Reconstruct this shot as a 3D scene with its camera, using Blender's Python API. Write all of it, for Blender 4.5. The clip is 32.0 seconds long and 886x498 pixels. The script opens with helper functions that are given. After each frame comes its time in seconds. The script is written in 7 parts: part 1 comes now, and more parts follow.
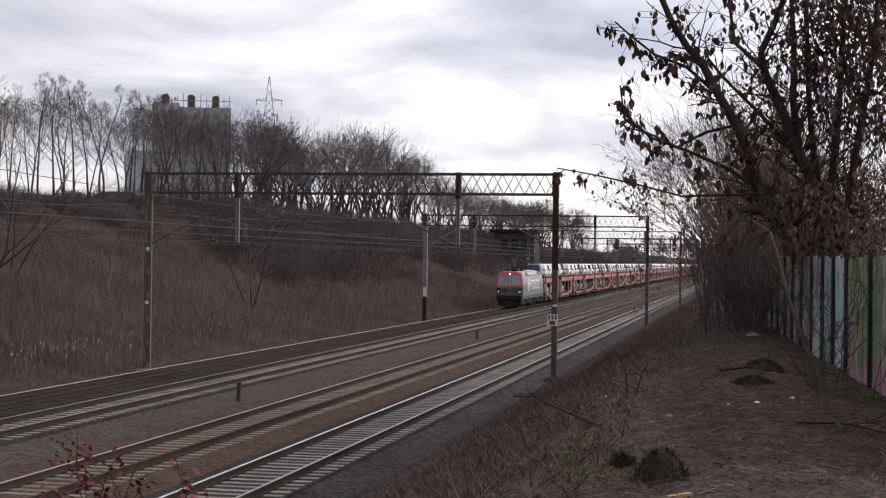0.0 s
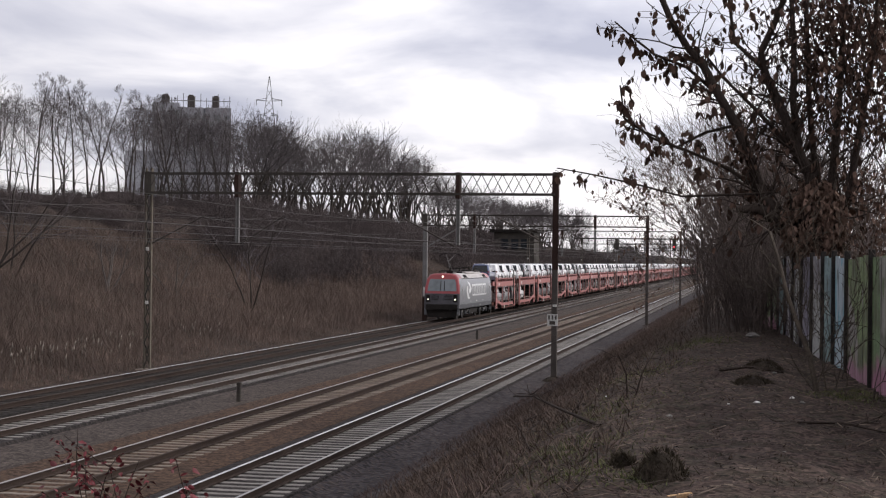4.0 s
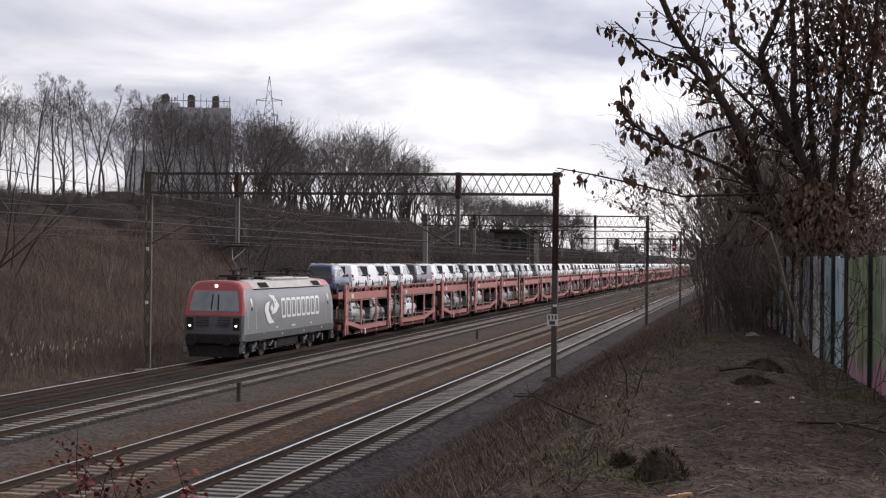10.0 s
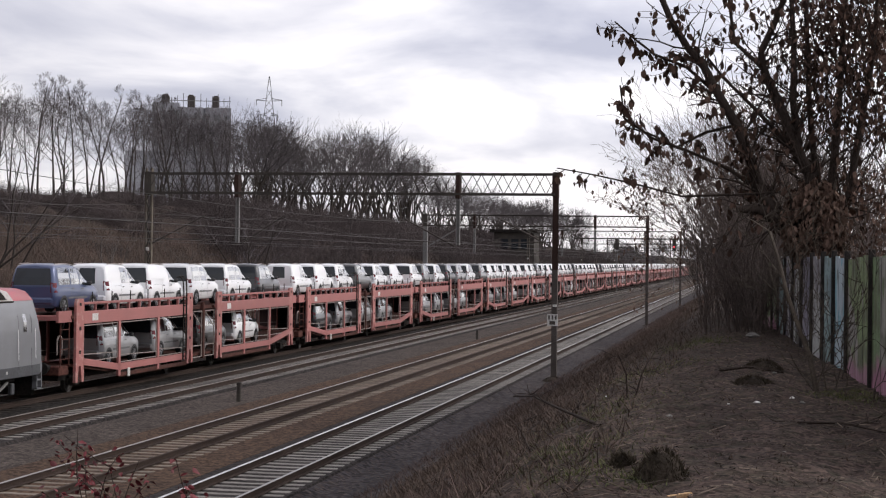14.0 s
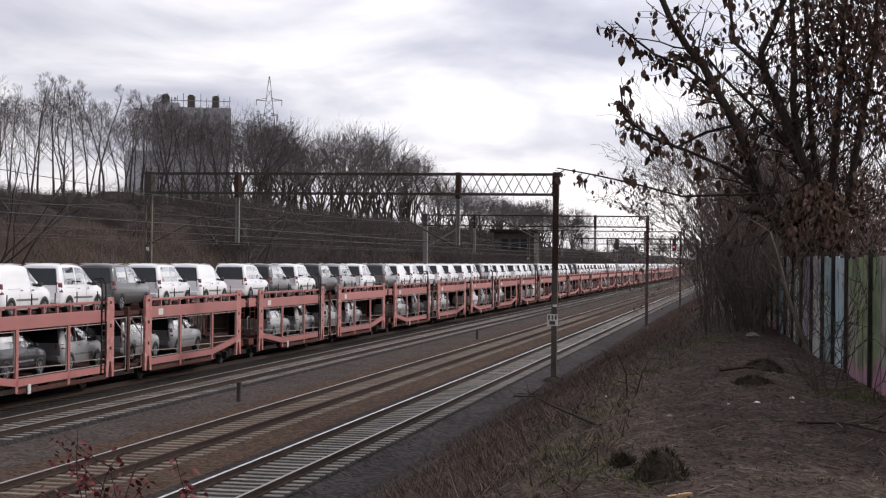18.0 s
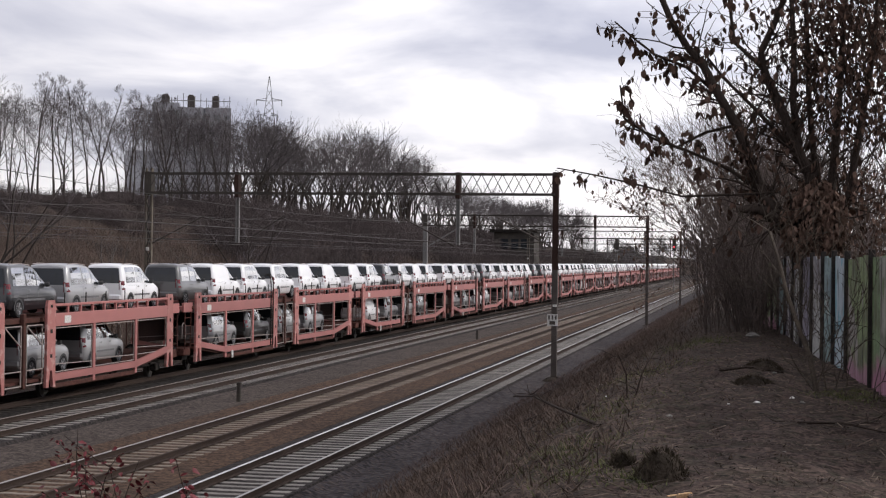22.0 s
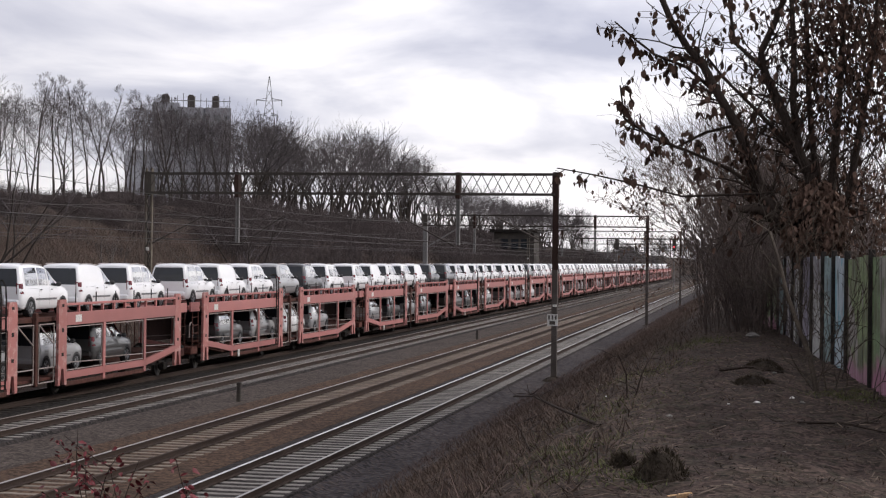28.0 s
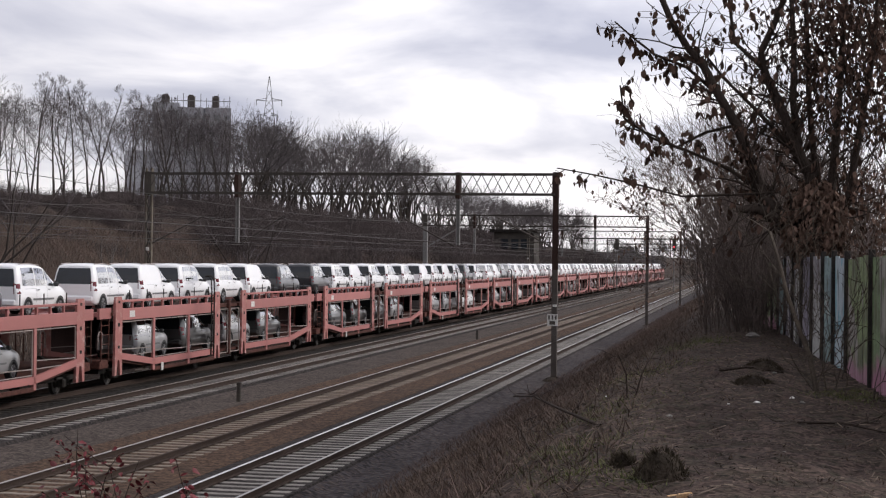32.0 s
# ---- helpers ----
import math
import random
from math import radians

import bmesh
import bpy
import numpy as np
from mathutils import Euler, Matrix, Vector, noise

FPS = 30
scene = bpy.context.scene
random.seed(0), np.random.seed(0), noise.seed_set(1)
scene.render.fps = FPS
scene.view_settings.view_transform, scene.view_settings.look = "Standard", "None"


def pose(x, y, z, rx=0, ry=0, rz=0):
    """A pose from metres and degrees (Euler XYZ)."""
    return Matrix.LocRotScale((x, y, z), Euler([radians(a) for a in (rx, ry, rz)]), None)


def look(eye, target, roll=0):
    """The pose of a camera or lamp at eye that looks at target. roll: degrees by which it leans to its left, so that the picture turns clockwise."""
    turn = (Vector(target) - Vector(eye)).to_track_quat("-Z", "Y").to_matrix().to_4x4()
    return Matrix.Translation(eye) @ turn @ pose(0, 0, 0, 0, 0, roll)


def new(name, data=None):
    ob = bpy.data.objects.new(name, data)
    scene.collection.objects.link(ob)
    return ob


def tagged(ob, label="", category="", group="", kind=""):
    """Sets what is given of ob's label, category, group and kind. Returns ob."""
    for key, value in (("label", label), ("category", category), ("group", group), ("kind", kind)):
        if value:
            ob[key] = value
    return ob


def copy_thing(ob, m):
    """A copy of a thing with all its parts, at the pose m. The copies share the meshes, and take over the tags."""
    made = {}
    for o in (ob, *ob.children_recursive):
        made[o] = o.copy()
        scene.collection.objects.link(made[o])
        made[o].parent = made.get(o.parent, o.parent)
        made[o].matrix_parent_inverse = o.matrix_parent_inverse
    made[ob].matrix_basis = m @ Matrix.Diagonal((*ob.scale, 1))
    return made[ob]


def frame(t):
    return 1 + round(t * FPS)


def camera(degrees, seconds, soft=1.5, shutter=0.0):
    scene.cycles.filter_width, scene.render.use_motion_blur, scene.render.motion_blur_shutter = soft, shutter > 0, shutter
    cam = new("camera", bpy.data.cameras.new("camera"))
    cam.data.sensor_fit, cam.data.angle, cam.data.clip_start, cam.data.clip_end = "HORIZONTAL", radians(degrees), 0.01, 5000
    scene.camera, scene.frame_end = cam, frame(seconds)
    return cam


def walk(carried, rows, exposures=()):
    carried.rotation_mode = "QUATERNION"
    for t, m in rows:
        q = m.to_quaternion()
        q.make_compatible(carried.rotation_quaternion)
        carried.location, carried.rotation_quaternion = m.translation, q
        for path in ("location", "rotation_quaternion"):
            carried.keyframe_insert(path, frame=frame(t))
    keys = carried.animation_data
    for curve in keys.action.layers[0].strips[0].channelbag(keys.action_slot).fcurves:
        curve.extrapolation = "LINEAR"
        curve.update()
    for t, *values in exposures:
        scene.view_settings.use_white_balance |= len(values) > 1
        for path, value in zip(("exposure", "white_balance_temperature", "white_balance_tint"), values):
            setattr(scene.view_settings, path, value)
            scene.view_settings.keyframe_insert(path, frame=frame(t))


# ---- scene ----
# The camera: on the crest of a railway cutting, four tracks below, world y along the tracks
EYE = Vector((0.0, 0.0, 4.964))
YAW, PITCH, ROLL = radians(10.415), radians(0.3843), 0.690
AIM = Vector((-math.sin(YAW) * math.cos(PITCH), math.cos(YAW) * math.cos(PITCH), math.sin(PITCH)))
cam = camera(29.636, 32.0, soft=1.2)
walk(cam, [(0.0, look(EYE, EYE + AIM, ROLL)), (32.0, look(EYE, EYE + AIM, ROLL))], exposures=[(0.0, 0.0), (32.0, 0.0)])

# ---- sky and sun ----
SUN_EL, SUN_AZ = radians(30), radians(62)   # veiled by clouds, on the near side of the line
world = bpy.data.worlds.new("overcast_sky")
scene.world = world
world.use_nodes = True


def link_sky():
    nt = world.node_tree
    nt.nodes.clear()
    N, L = nt.nodes.new, nt.links.new
    out, bg = N("ShaderNodeOutputWorld"), N("ShaderNodeBackground")
    sky = N("ShaderNodeTexSky")
    sky.sky_type, sky.sun_disc = "NISHITA", False
    sky.sun_elevation, sky.sun_rotation = SUN_EL, SUN_AZ
    co = N("ShaderNodeTexCoord")
    sep = N("ShaderNodeSeparateXYZ")
    L(co.outputs["Generated"], sep.inputs[0])
    # clouds lie in a sheet: divide by the height above the horizon
    zz = N("ShaderNodeMath"); zz.operation = "MAXIMUM"; zz.inputs[1].default_value = 0.0
    L(sep.outputs[2], zz.inputs[0])
    za = N("ShaderNodeMath"); za.operation = "ADD"; za.inputs[1].default_value = 0.16
    L(zz.outputs[0], za.inputs[0])
    dv = N("ShaderNodeVectorMath"); dv.operation = "DIVIDE"
    cz = N("ShaderNodeCombineXYZ")
    for i in range(3):
        L(za.outputs[0], cz.inputs[i])
    L(co.outputs["Generated"], dv.inputs[0]); L(cz.outputs[0], dv.inputs[1])
    mp = N("ShaderNodeMapping")
    mp.inputs["Scale"].default_value = (1.25, 1.0, 0.0)
    mp.inputs["Location"].default_value = (3.1, 1.4, 0.0)
    L(dv.outputs[0], mp.inputs[0])
    n1 = N("ShaderNodeTexNoise")
    n1.inputs["Scale"].default_value, n1.inputs["Detail"].default_value = 1.15, 7.0
    n1.inputs["Roughness"].default_value, n1.inputs["Distortion"].default_value = 0.5, 0.35
    L(mp.outputs[0], n1.inputs["Vector"])
    ramp = N("ShaderNodeValToRGB")
    el = ramp.color_ramp.elements
    el[0].position, el[0].color = 0.36, (0.575, 0.58, 0.705, 1)
    el[1].position, el[1].color = 0.62, (1.31, 1.26, 1.28, 1)
    e = el.new(0.47); e.color = (0.82, 0.81, 0.91, 1)
    L(n1.outputs["Fac"], ramp.inputs[0])
    # thin haze near the horizon is even and bright
    hz = N("ShaderNodeMapRange")
    hz.inputs[1].default_value, hz.inputs[2].default_value, hz.inputs[3].default_value, hz.inputs[4].default_value = 0.0, 0.085, 0.85, 0.0
    L(zz.outputs[0], hz.inputs[0])
    mix = N("ShaderNodeMix"); mix.data_type = "RGBA"
    L(hz.outputs[0], mix.inputs["Factor"]); L(ramp.outputs[0], mix.inputs["A"])
    mix.inputs["B"].default_value = (1.10, 1.06, 1.08, 1)
    # a little of the clear sky above the clouds
    ad = N("ShaderNodeMix"); ad.data_type = "RGBA"; ad.blend_type = "ADD"
    ad.inputs["Factor"].default_value = 0.012
    L(mix.outputs["Result"], ad.inputs["A"]); L(sky.outputs[0], ad.inputs["B"])
    # the cloud sheet is brighter towards the veiled sun than away from it
    dt = N("ShaderNodeVectorMath"); dt.operation = "DOT_PRODUCT"
    dt.inputs[1].default_value = (math.sin(SUN_AZ) * math.cos(SUN_EL), math.cos(SUN_AZ) * math.cos(SUN_EL), math.sin(SUN_EL))
    L(co.outputs["Generated"], dt.inputs[0])
    ml = N("ShaderNodeMath"); ml.operation = "MULTIPLY_ADD"
    ml.inputs[1].default_value, ml.inputs[2].default_value = 0.42, 0.78
    L(dt.outputs["Value"], ml.inputs[0]); L(ml.outputs[0], bg.inputs[1])
    L(ad.outputs["Result"], bg.inputs[0])
    L(bg.outputs[0], out.inputs[0])


link_sky()
sun_data = bpy.data.lights.new("sun", "SUN")
sun_data.energy, sun_data.angle, sun_data.color = 2.2, radians(4), (1.0, 0.955, 0.91)
sun = new("sun", sun_data)
sun.matrix_world = look((0, 0, 60), (0 - math.sin(SUN_AZ) * math.cos(SUN_EL), -math.cos(SUN_AZ) * math.cos(SUN_EL), 60 - math.sin(SUN_EL)))


# ---- materials ----
def mat(name, a, b, rough=0.8, metal=0.0, scale=3.0, fine=40.0, bump=0.3, depth=0.01, c=None, coat=0.0, rand=0.0, stretch=None, lo=0.35, hi=0.65, emit=None, stones=0.0):
    """A surface of colours a and b in patches, c in fine specks, with relief; rand: brightness that differs from piece to piece."""
    m = bpy.data.materials.new(name)
    m.use_nodes = True
    nt = m.node_tree
    N, L = nt.nodes.new, nt.links.new
    bsdf = nt.nodes["Principled BSDF"]
    co = N("ShaderNodeTexCoord")
    src = co.outputs["Object"]
    if stretch:
        mp = N("ShaderNodeMapping")
        mp.inputs["Scale"].default_value = stretch
        L(src, mp.inputs[0])
        src = mp.outputs[0]
    n1, n2 = N("ShaderNodeTexNoise"), N("ShaderNodeTexNoise")
    n1.inputs["Scale"].default_value, n1.inputs["Detail"].default_value = scale, 5.0
    n2.inputs["Scale"].default_value, n2.inputs["Detail"].default_value = fine, 3.0
    L(src, n1.inputs["Vector"]); L(src, n2.inputs["Vector"])
    r1 = N("ShaderNodeMapRange")
    r1.inputs[1].default_value, r1.inputs[2].default_value = lo, hi
    L(n1.outputs["Fac"], r1.inputs[0])
    mix = N("ShaderNodeMix"); mix.data_type = "RGBA"
    mix.inputs["A"].default_value, mix.inputs["B"].default_value = (*a, 1), (*b, 1)
    L(r1.outputs[0], mix.inputs["Factor"])
    r2 = N("ShaderNodeMapRange")
    r2.inputs[1].default_value, r2.inputs[2].default_value = 0.45, 0.7
    L(n2.outputs["Fac"], r2.inputs[0])
    mix2 = N("ShaderNodeMix"); mix2.data_type = "RGBA"
    c = c or tuple(0.55 * (x + y) / 2 for x, y in zip(a, b))
    mix2.inputs["B"].default_value = (*c, 1)
    L(mix.outputs["Result"], mix2.inputs["A"]); L(r2.outputs[0], mix2.inputs["Factor"])
    col = mix2.outputs["Result"]
    height = n2.outputs["Fac"]
    if stones:
        # single stones: each with its own brightness, dark joints between them
        vo, hs, sp, rm = N("ShaderNodeTexVoronoi"), N("ShaderNodeHueSaturation"), N("ShaderNodeSeparateColor"), N("ShaderNodeMapRange")
        vo.inputs["Scale"].default_value = stones
        L(src, vo.inputs["Vector"]); L(vo.outputs["Color"], sp.inputs[0])
        rm.inputs[3].default_value, rm.inputs[4].default_value = 0.35, 1.75
        L(sp.outputs[0], rm.inputs[0]); L(rm.outputs[0], hs.inputs["Value"]); L(col, hs.inputs["Color"])
        col, height = hs.outputs["Color"], sp.outputs[1]
    if rand:
        oi, hsv = N("ShaderNodeObjectInfo"), N("ShaderNodeHueSaturation")
        rr = N("ShaderNodeMapRange")
        rr.inputs[3].default_value, rr.inputs[4].default_value = 1 - rand, 1 + rand
        L(oi.outputs["Random"], rr.inputs[0]); L(rr.outputs[0], hsv.inputs["Value"]); L(col, hsv.inputs["Color"])
        col = hsv.outputs["Color"]
    L(col, bsdf.inputs["Base Color"])
    bsdf.inputs["Roughness"].default_value, bsdf.inputs["Metallic"].default_value = rough, metal
    bsdf.inputs["Coat Weight"].default_value = coat
    if rough >= 0.75 and not metal:
        bsdf.inputs["Specular IOR Level"].default_value = 0.08     # dusty, matt surfaces
    bsdf.inputs["Coat Roughness"].default_value = 0.04
    if bump:
        bp = N("ShaderNodeBump")
        bp.inputs["Strength"].default_value, bp.inputs["Distance"].default_value = bump, depth
        L(height, bp.inputs["Height"]); L(bp.outputs[0], bsdf.inputs["Normal"])
    if emit:
        bsdf.inputs["Emission Color"].default_value, bsdf.inputs["Emission Strength"].default_value = (*emit[0], 1), emit[1]
    return m


def isles(m, spread=0.35):
    """Gives each leaf or blade of a joined mesh its own brightness."""
    nt = m.node_tree
    bsdf = nt.nodes["Principled BSDF"]
    src = bsdf.inputs["Base Color"].links[0].from_socket
    ge, hsv, rr = nt.nodes.new("ShaderNodeNewGeometry"), nt.nodes.new("ShaderNodeHueSaturation"), nt.nodes.new("ShaderNodeMapRange")
    rr.inputs[3].default_value, rr.inputs[4].default_value = 1 - spread, 1 + spread
    nt.links.new(ge.outputs["Random Per Island"], rr.inputs[0])
    nt.links.new(rr.outputs[0], hsv.inputs["Value"]); nt.links.new(src, hsv.inputs["Color"])
    nt.links.new(hsv.outputs["Color"], bsdf.inputs["Base Color"])
    return m


M_SOIL = mat("soil", (0.038, 0.026, 0.022), (0.064, 0.045, 0.038), 0.95, scale=1.3, fine=5.0, bump=1.0, depth=0.05, c=(0.032, 0.028, 0.019), stones=24.0)
M_BALLAST = mat("ballast_grey", (0.070, 0.057, 0.050), (0.052, 0.042, 0.037), 0.95, stones=13.0, scale=0.5, fine=14.0, bump=1.0, depth=0.05, c=(0.05, 0.041, 0.036))
M_DARK_BALLAST = mat("ballast_dark", (0.036, 0.031, 0.029), (0.026, 0.022, 0.021), 0.95, stones=13.0, scale=0.5, fine=14.0, bump=1.0, depth=0.05, c=(0.029, 0.026, 0.026))
M_BANK_STONE = mat("bank_stone", (0.043, 0.038, 0.041), (0.028, 0.026, 0.029), 0.95, stones=9.0, scale=0.7, fine=9.0, bump=1.0, depth=0.06, c=(0.060, 0.045, 0.037))
# near-black colour stands in for the shade beneath the train
M_SHADED_BALLAST = mat("ballast_shaded", (0.024, 0.021, 0.019), (0.017, 0.015, 0.014), 0.95, stones=13.0, scale=0.5, fine=14.0, bump=1.0, depth=0.05, c=(0.02, 0.018, 0.017))
M_RUST_BALLAST = mat("ballast_rusty", (0.075, 0.046, 0.031), (0.056, 0.036, 0.026), 0.95, stones=13.0, scale=0.5, fine=14.0, bump=1.0, depth=0.05, c=(0.05, 0.034, 0.025))
M_MOSS_BALLAST = mat("ballast_mossy", (0.032, 0.031, 0.019), (0.034, 0.029, 0.023), 0.95, stones=13.0, scale=0.6, fine=14.0, bump=1.0, depth=0.05, c=(0.03, 0.028, 0.022))
M_SLEEPER = mat("sleeper_concrete", (0.30, 0.278, 0.256), (0.215, 0.198, 0.182), 0.9, scale=2.5, fine=60, bump=0.4, rand=0.22)
M_OLD_SLEEPER = mat("sleeper_stained", (0.25, 0.215, 0.18), (0.18, 0.145, 0.12), 0.9, scale=2.5, fine=60, bump=0.4, rand=0.22)
M_DARK_SLEEPER = mat("sleeper_timber", (0.06, 0.052, 0.046), (0.045, 0.038, 0.034), 0.9, scale=2.5, fine=60, bump=0.4, rand=0.2)
M_RAIL_SIDE = mat("rail_rust", (0.042, 0.031, 0.027), (0.054, 0.038, 0.031), 0.85, scale=1.5, fine=30, bump=0.3)
M_RAIL_TOP = mat("rail_polished", (0.70, 0.70, 0.71), (0.62, 0.61, 0.61), 0.3, 0.9, scale=0.8, fine=20, bump=0.05, c=(0.5, 0.5, 0.5))
M_RAIL_MID = mat("rail_worn_head", (0.36, 0.34, 0.33), (0.28, 0.26, 0.25), 0.4, 0.6, scale=0.8, fine=20, bump=0.05)
M_RAIL_DULL = mat("rail_dull_head", (0.24, 0.21, 0.19), (0.18, 0.15, 0.13), 0.55, 0.35, scale=0.8, fine=20, bump=0.05)
M_STEEL = mat("galvanised_steel", (0.22, 0.215, 0.21), (0.16, 0.155, 0.15), 0.65, 0.3, scale=1.2, fine=25, bump=0.15)
M_MAST_RUST = mat("mast_red_oxide", (0.040, 0.024, 0.021), (0.052, 0.032, 0.027), 0.8, scale=1.4, fine=30, bump=0.2)
M_MAST_GREY = mat("mast_weathered_grey", (0.105, 0.092, 0.085), (0.075, 0.064, 0.058), 0.8, scale=1.4, fine=30, bump=0.2)
M_MAST_DARK = mat("mast_dark_paint", (0.055, 0.050, 0.046), (0.08, 0.07, 0.06), 0.8, scale=1.4, fine=30, bump=0.2)
M_MAST_PALE = mat("mast_pale_paint", (0.15, 0.135, 0.11), (0.10, 0.09, 0.072), 0.8, scale=1.4, fine=30, bump=0.2, c=(0.09, 0.06, 0.045))
M_CERAMIC = mat("white_insulator", (0.7, 0.69, 0.66), (0.6, 0.59, 0.56), 0.3, scale=2, fine=20, bump=0.05)
M_WIRE = mat("wire_copper_dull", (0.045, 0.04, 0.038), (0.035, 0.032, 0.03), 0.6, 0.4, scale=1, fine=10, bump=0)
M_BARK = mat("grey_brown_bark", (0.070, 0.059, 0.052), (0.050, 0.042, 0.037), 0.95, scale=2.0, fine=25, bump=0.8, depth=0.02, stretch=(1, 1, 0.3))
M_TWIG = mat("twigs", (0.150, 0.134, 0.136), (0.115, 0.103, 0.105), 0.95, scale=1.0, fine=10, bump=0, rand=0.25)
M_BRUSH = mat("brushwood", (0.108, 0.089, 0.087), (0.078, 0.064, 0.063), 0.95, scale=0.3, fine=6, bump=0, rand=0.2)
M_REED = isles(mat("dry_reed", (0.185, 0.136, 0.112), (0.110, 0.083, 0.071), 0.95, scale=0.16, fine=1.1, bump=0, c=(0.098, 0.076, 0.064), lo=0.40, hi=0.60), 0.3)
M_PLUME = isles(mat("reed_plume", (0.30, 0.26, 0.22), (0.22, 0.19, 0.16), 0.95, scale=0.5, fine=8, bump=0), 0.3)
M_GRASS = isles(mat("withered_grass", (0.120, 0.090, 0.072), (0.078, 0.058, 0.047), 0.95, scale=0.35, fine=3.0, bump=0, c=(0.082, 0.060, 0.050)), 0.36)
M_GREEN = isles(mat("green_grass", (0.120, 0.128, 0.055), (0.085, 0.090, 0.044), 0.9, scale=0.8, fine=5.0, bump=0), 0.4)
M_LITTER = isles(mat("leaf_litter", (0.078, 0.058, 0.048), (0.040, 0.031, 0.026), 0.9, scale=0.8, fine=6, bump=0, lo=0.42, hi=0.58), 0.6)
M_STALK = isles(mat("pale_stalk", (0.17, 0.135, 0.11), (0.11, 0.086, 0.07), 0.95, scale=2.0, fine=9, bump=0), 0.5)
M_WEED = isles(mat("red_brown_weed", (0.128, 0.090, 0.078), (0.094, 0.068, 0.060), 0.95, scale=0.3, fine=3, bump=0), 0.5)
M_LEAF = isles(mat("dead_leaf", (0.116, 0.073, 0.055), (0.083, 0.053, 0.042), 0.85, scale=1.2, fine=12, bump=0), 0.5)
M_RED_LEAF = isles(mat("red_leaf", (0.16, 0.02, 0.025), (0.11, 0.014, 0.02), 0.7, scale=3, fine=20, bump=0), 0.4)


# ---- mesh helpers ----
class Geo:
    """Collects faces; one Geo becomes one mesh."""

    def __init__(self):
        self.v, self.f, self.m = [], [], []

    def poly(self, pts, slot=0):
        k = len(self.v)
        self.v += [tuple(q) for q in pts]
        self.f.append(tuple(range(k, k + len(pts))))
        self.m.append(slot)

    def grid(self, rows, slot=0, close=False, caps=False):
        """Skin over rows of points; close: each row is a ring."""
        k, w = len(self.v), len(rows[0])
        for r in rows:
            self.v += [tuple(q) for q in r]
        n = w if close else w - 1
        for i in range(len(rows) - 1):
            for j in range(n):
                a, b = k + i * w + j, k + i * w + (j + 1) % w
                self.f.append((a, b, b + w, a + w)); self.m.append(slot)
        if caps:
            self.f.append(tuple(k + j for j in reversed(range(w)))); self.m.append(slot)
            self.f.append(tuple(k + (len(rows) - 1) * w + j for j in range(w))); self.m.append(slot)

    def box(self, x0, x1, y0, y1, z0, z1, slot=0, bevel=0.0):
        b = min(bevel, (x1 - x0) / 2.1, (y1 - y0) / 2.1, (z1 - z0) / 2.1)
        if b <= 0:
            self.grid([[(x0, y0, z), (x1, y0, z), (x1, y1, z), (x0, y1, z)] for z in (z0, z1)], slot, True, True)
            return
        rows = []
        for z, i in ((z0, b), (z0 + b, 0), (z1 - b, 0), (z1, b)):
            X0, X1, Y0, Y1 = x0 + i, x1 - i, y0 + i, y1 - i
            c = b if i == 0 else b * 0.5
            rows.append([(X0 + c, Y0, z), (X1 - c, Y0, z), (X1, Y0 + c, z), (X1, Y1 - c, z), (X1 - c, Y1, z), (X0 + c, Y1, z), (X0, Y1 - c, z), (X0, Y0 + c, z)])
        self.grid(rows, slot, True, True)

    def bar(self, p, q, r, r2=None, n=6, slot=0, caps=True):
        """A round bar, or with n=4 a square one, from p to q."""
        p, q = Vector(p), Vector(q)
        d = (q - p).normalized()
        s = d.cross(Vector((0, 0, 1)) if abs(d.z) < 0.95 else Vector((0, 1, 0))).normalized()
        u = s.cross(d)
        r2 = r if r2 is None else r2
        o = math.pi / n
        self.grid([[c + (s * math.cos(o + 2 * math.pi * i / n) + u * math.sin(o + 2 * math.pi * i / n)) * k for i in range(n)] for c, k in ((p, r), (q, r2))], slot, True, caps)

    def prism(self, outline, axis, lo, hi, slot=0):
        """An outline of pairs pushed from lo to hi along axis 0, 1 or 2."""
        def at(a, b, k):
            return ((k, a, b), (a, k, b), (a, b, k))[axis]
        self.grid([[at(a, b, k) for a, b in outline] for k in (lo, hi)], slot, True, True)

    def mesh(self, name, mats, smooth=False):
        me = bpy.data.meshes.new(name)
        me.from_pydata(self.v, [], self.f)
        for m in (mats if isinstance(mats, (list, tuple)) else [mats]):
            me.materials.append(m)
        if any(self.m):
            me.polygons.foreach_set("material_index", self.m)
        bm = bmesh.new()
        bm.from_mesh(me)
        bmesh.ops.recalc_face_normals(bm, faces=bm.faces)
        bm.to_mesh(me)
        bm.free()
        if smooth:
            me.polygons.foreach_set("use_smooth", [True] * len(me.polygons))
            me.set_sharp_from_angle(angle=radians(38))
        return me


def part(name, geo, material, parent, label="", smooth=False, at=None):
    ob = new(name, geo.mesh(name, material, smooth))
    ob.parent = parent
    if at is not None:
        ob.matrix_basis = at
    return tagged(ob, label)


def thing(name, m, label, category, group="", kind=""):
    ob = new(name)
    ob.empty_display_size = 0.2
    ob.matrix_basis = m
    return tagged(ob, label, category, group, kind)


def solid(name, geo, material, m, label, category, group="", kind="", smooth=False):
    ob = new(name, geo.mesh(name, material, smooth))
    ob.matrix_basis = m
    return tagged(ob, label, category, group, kind)


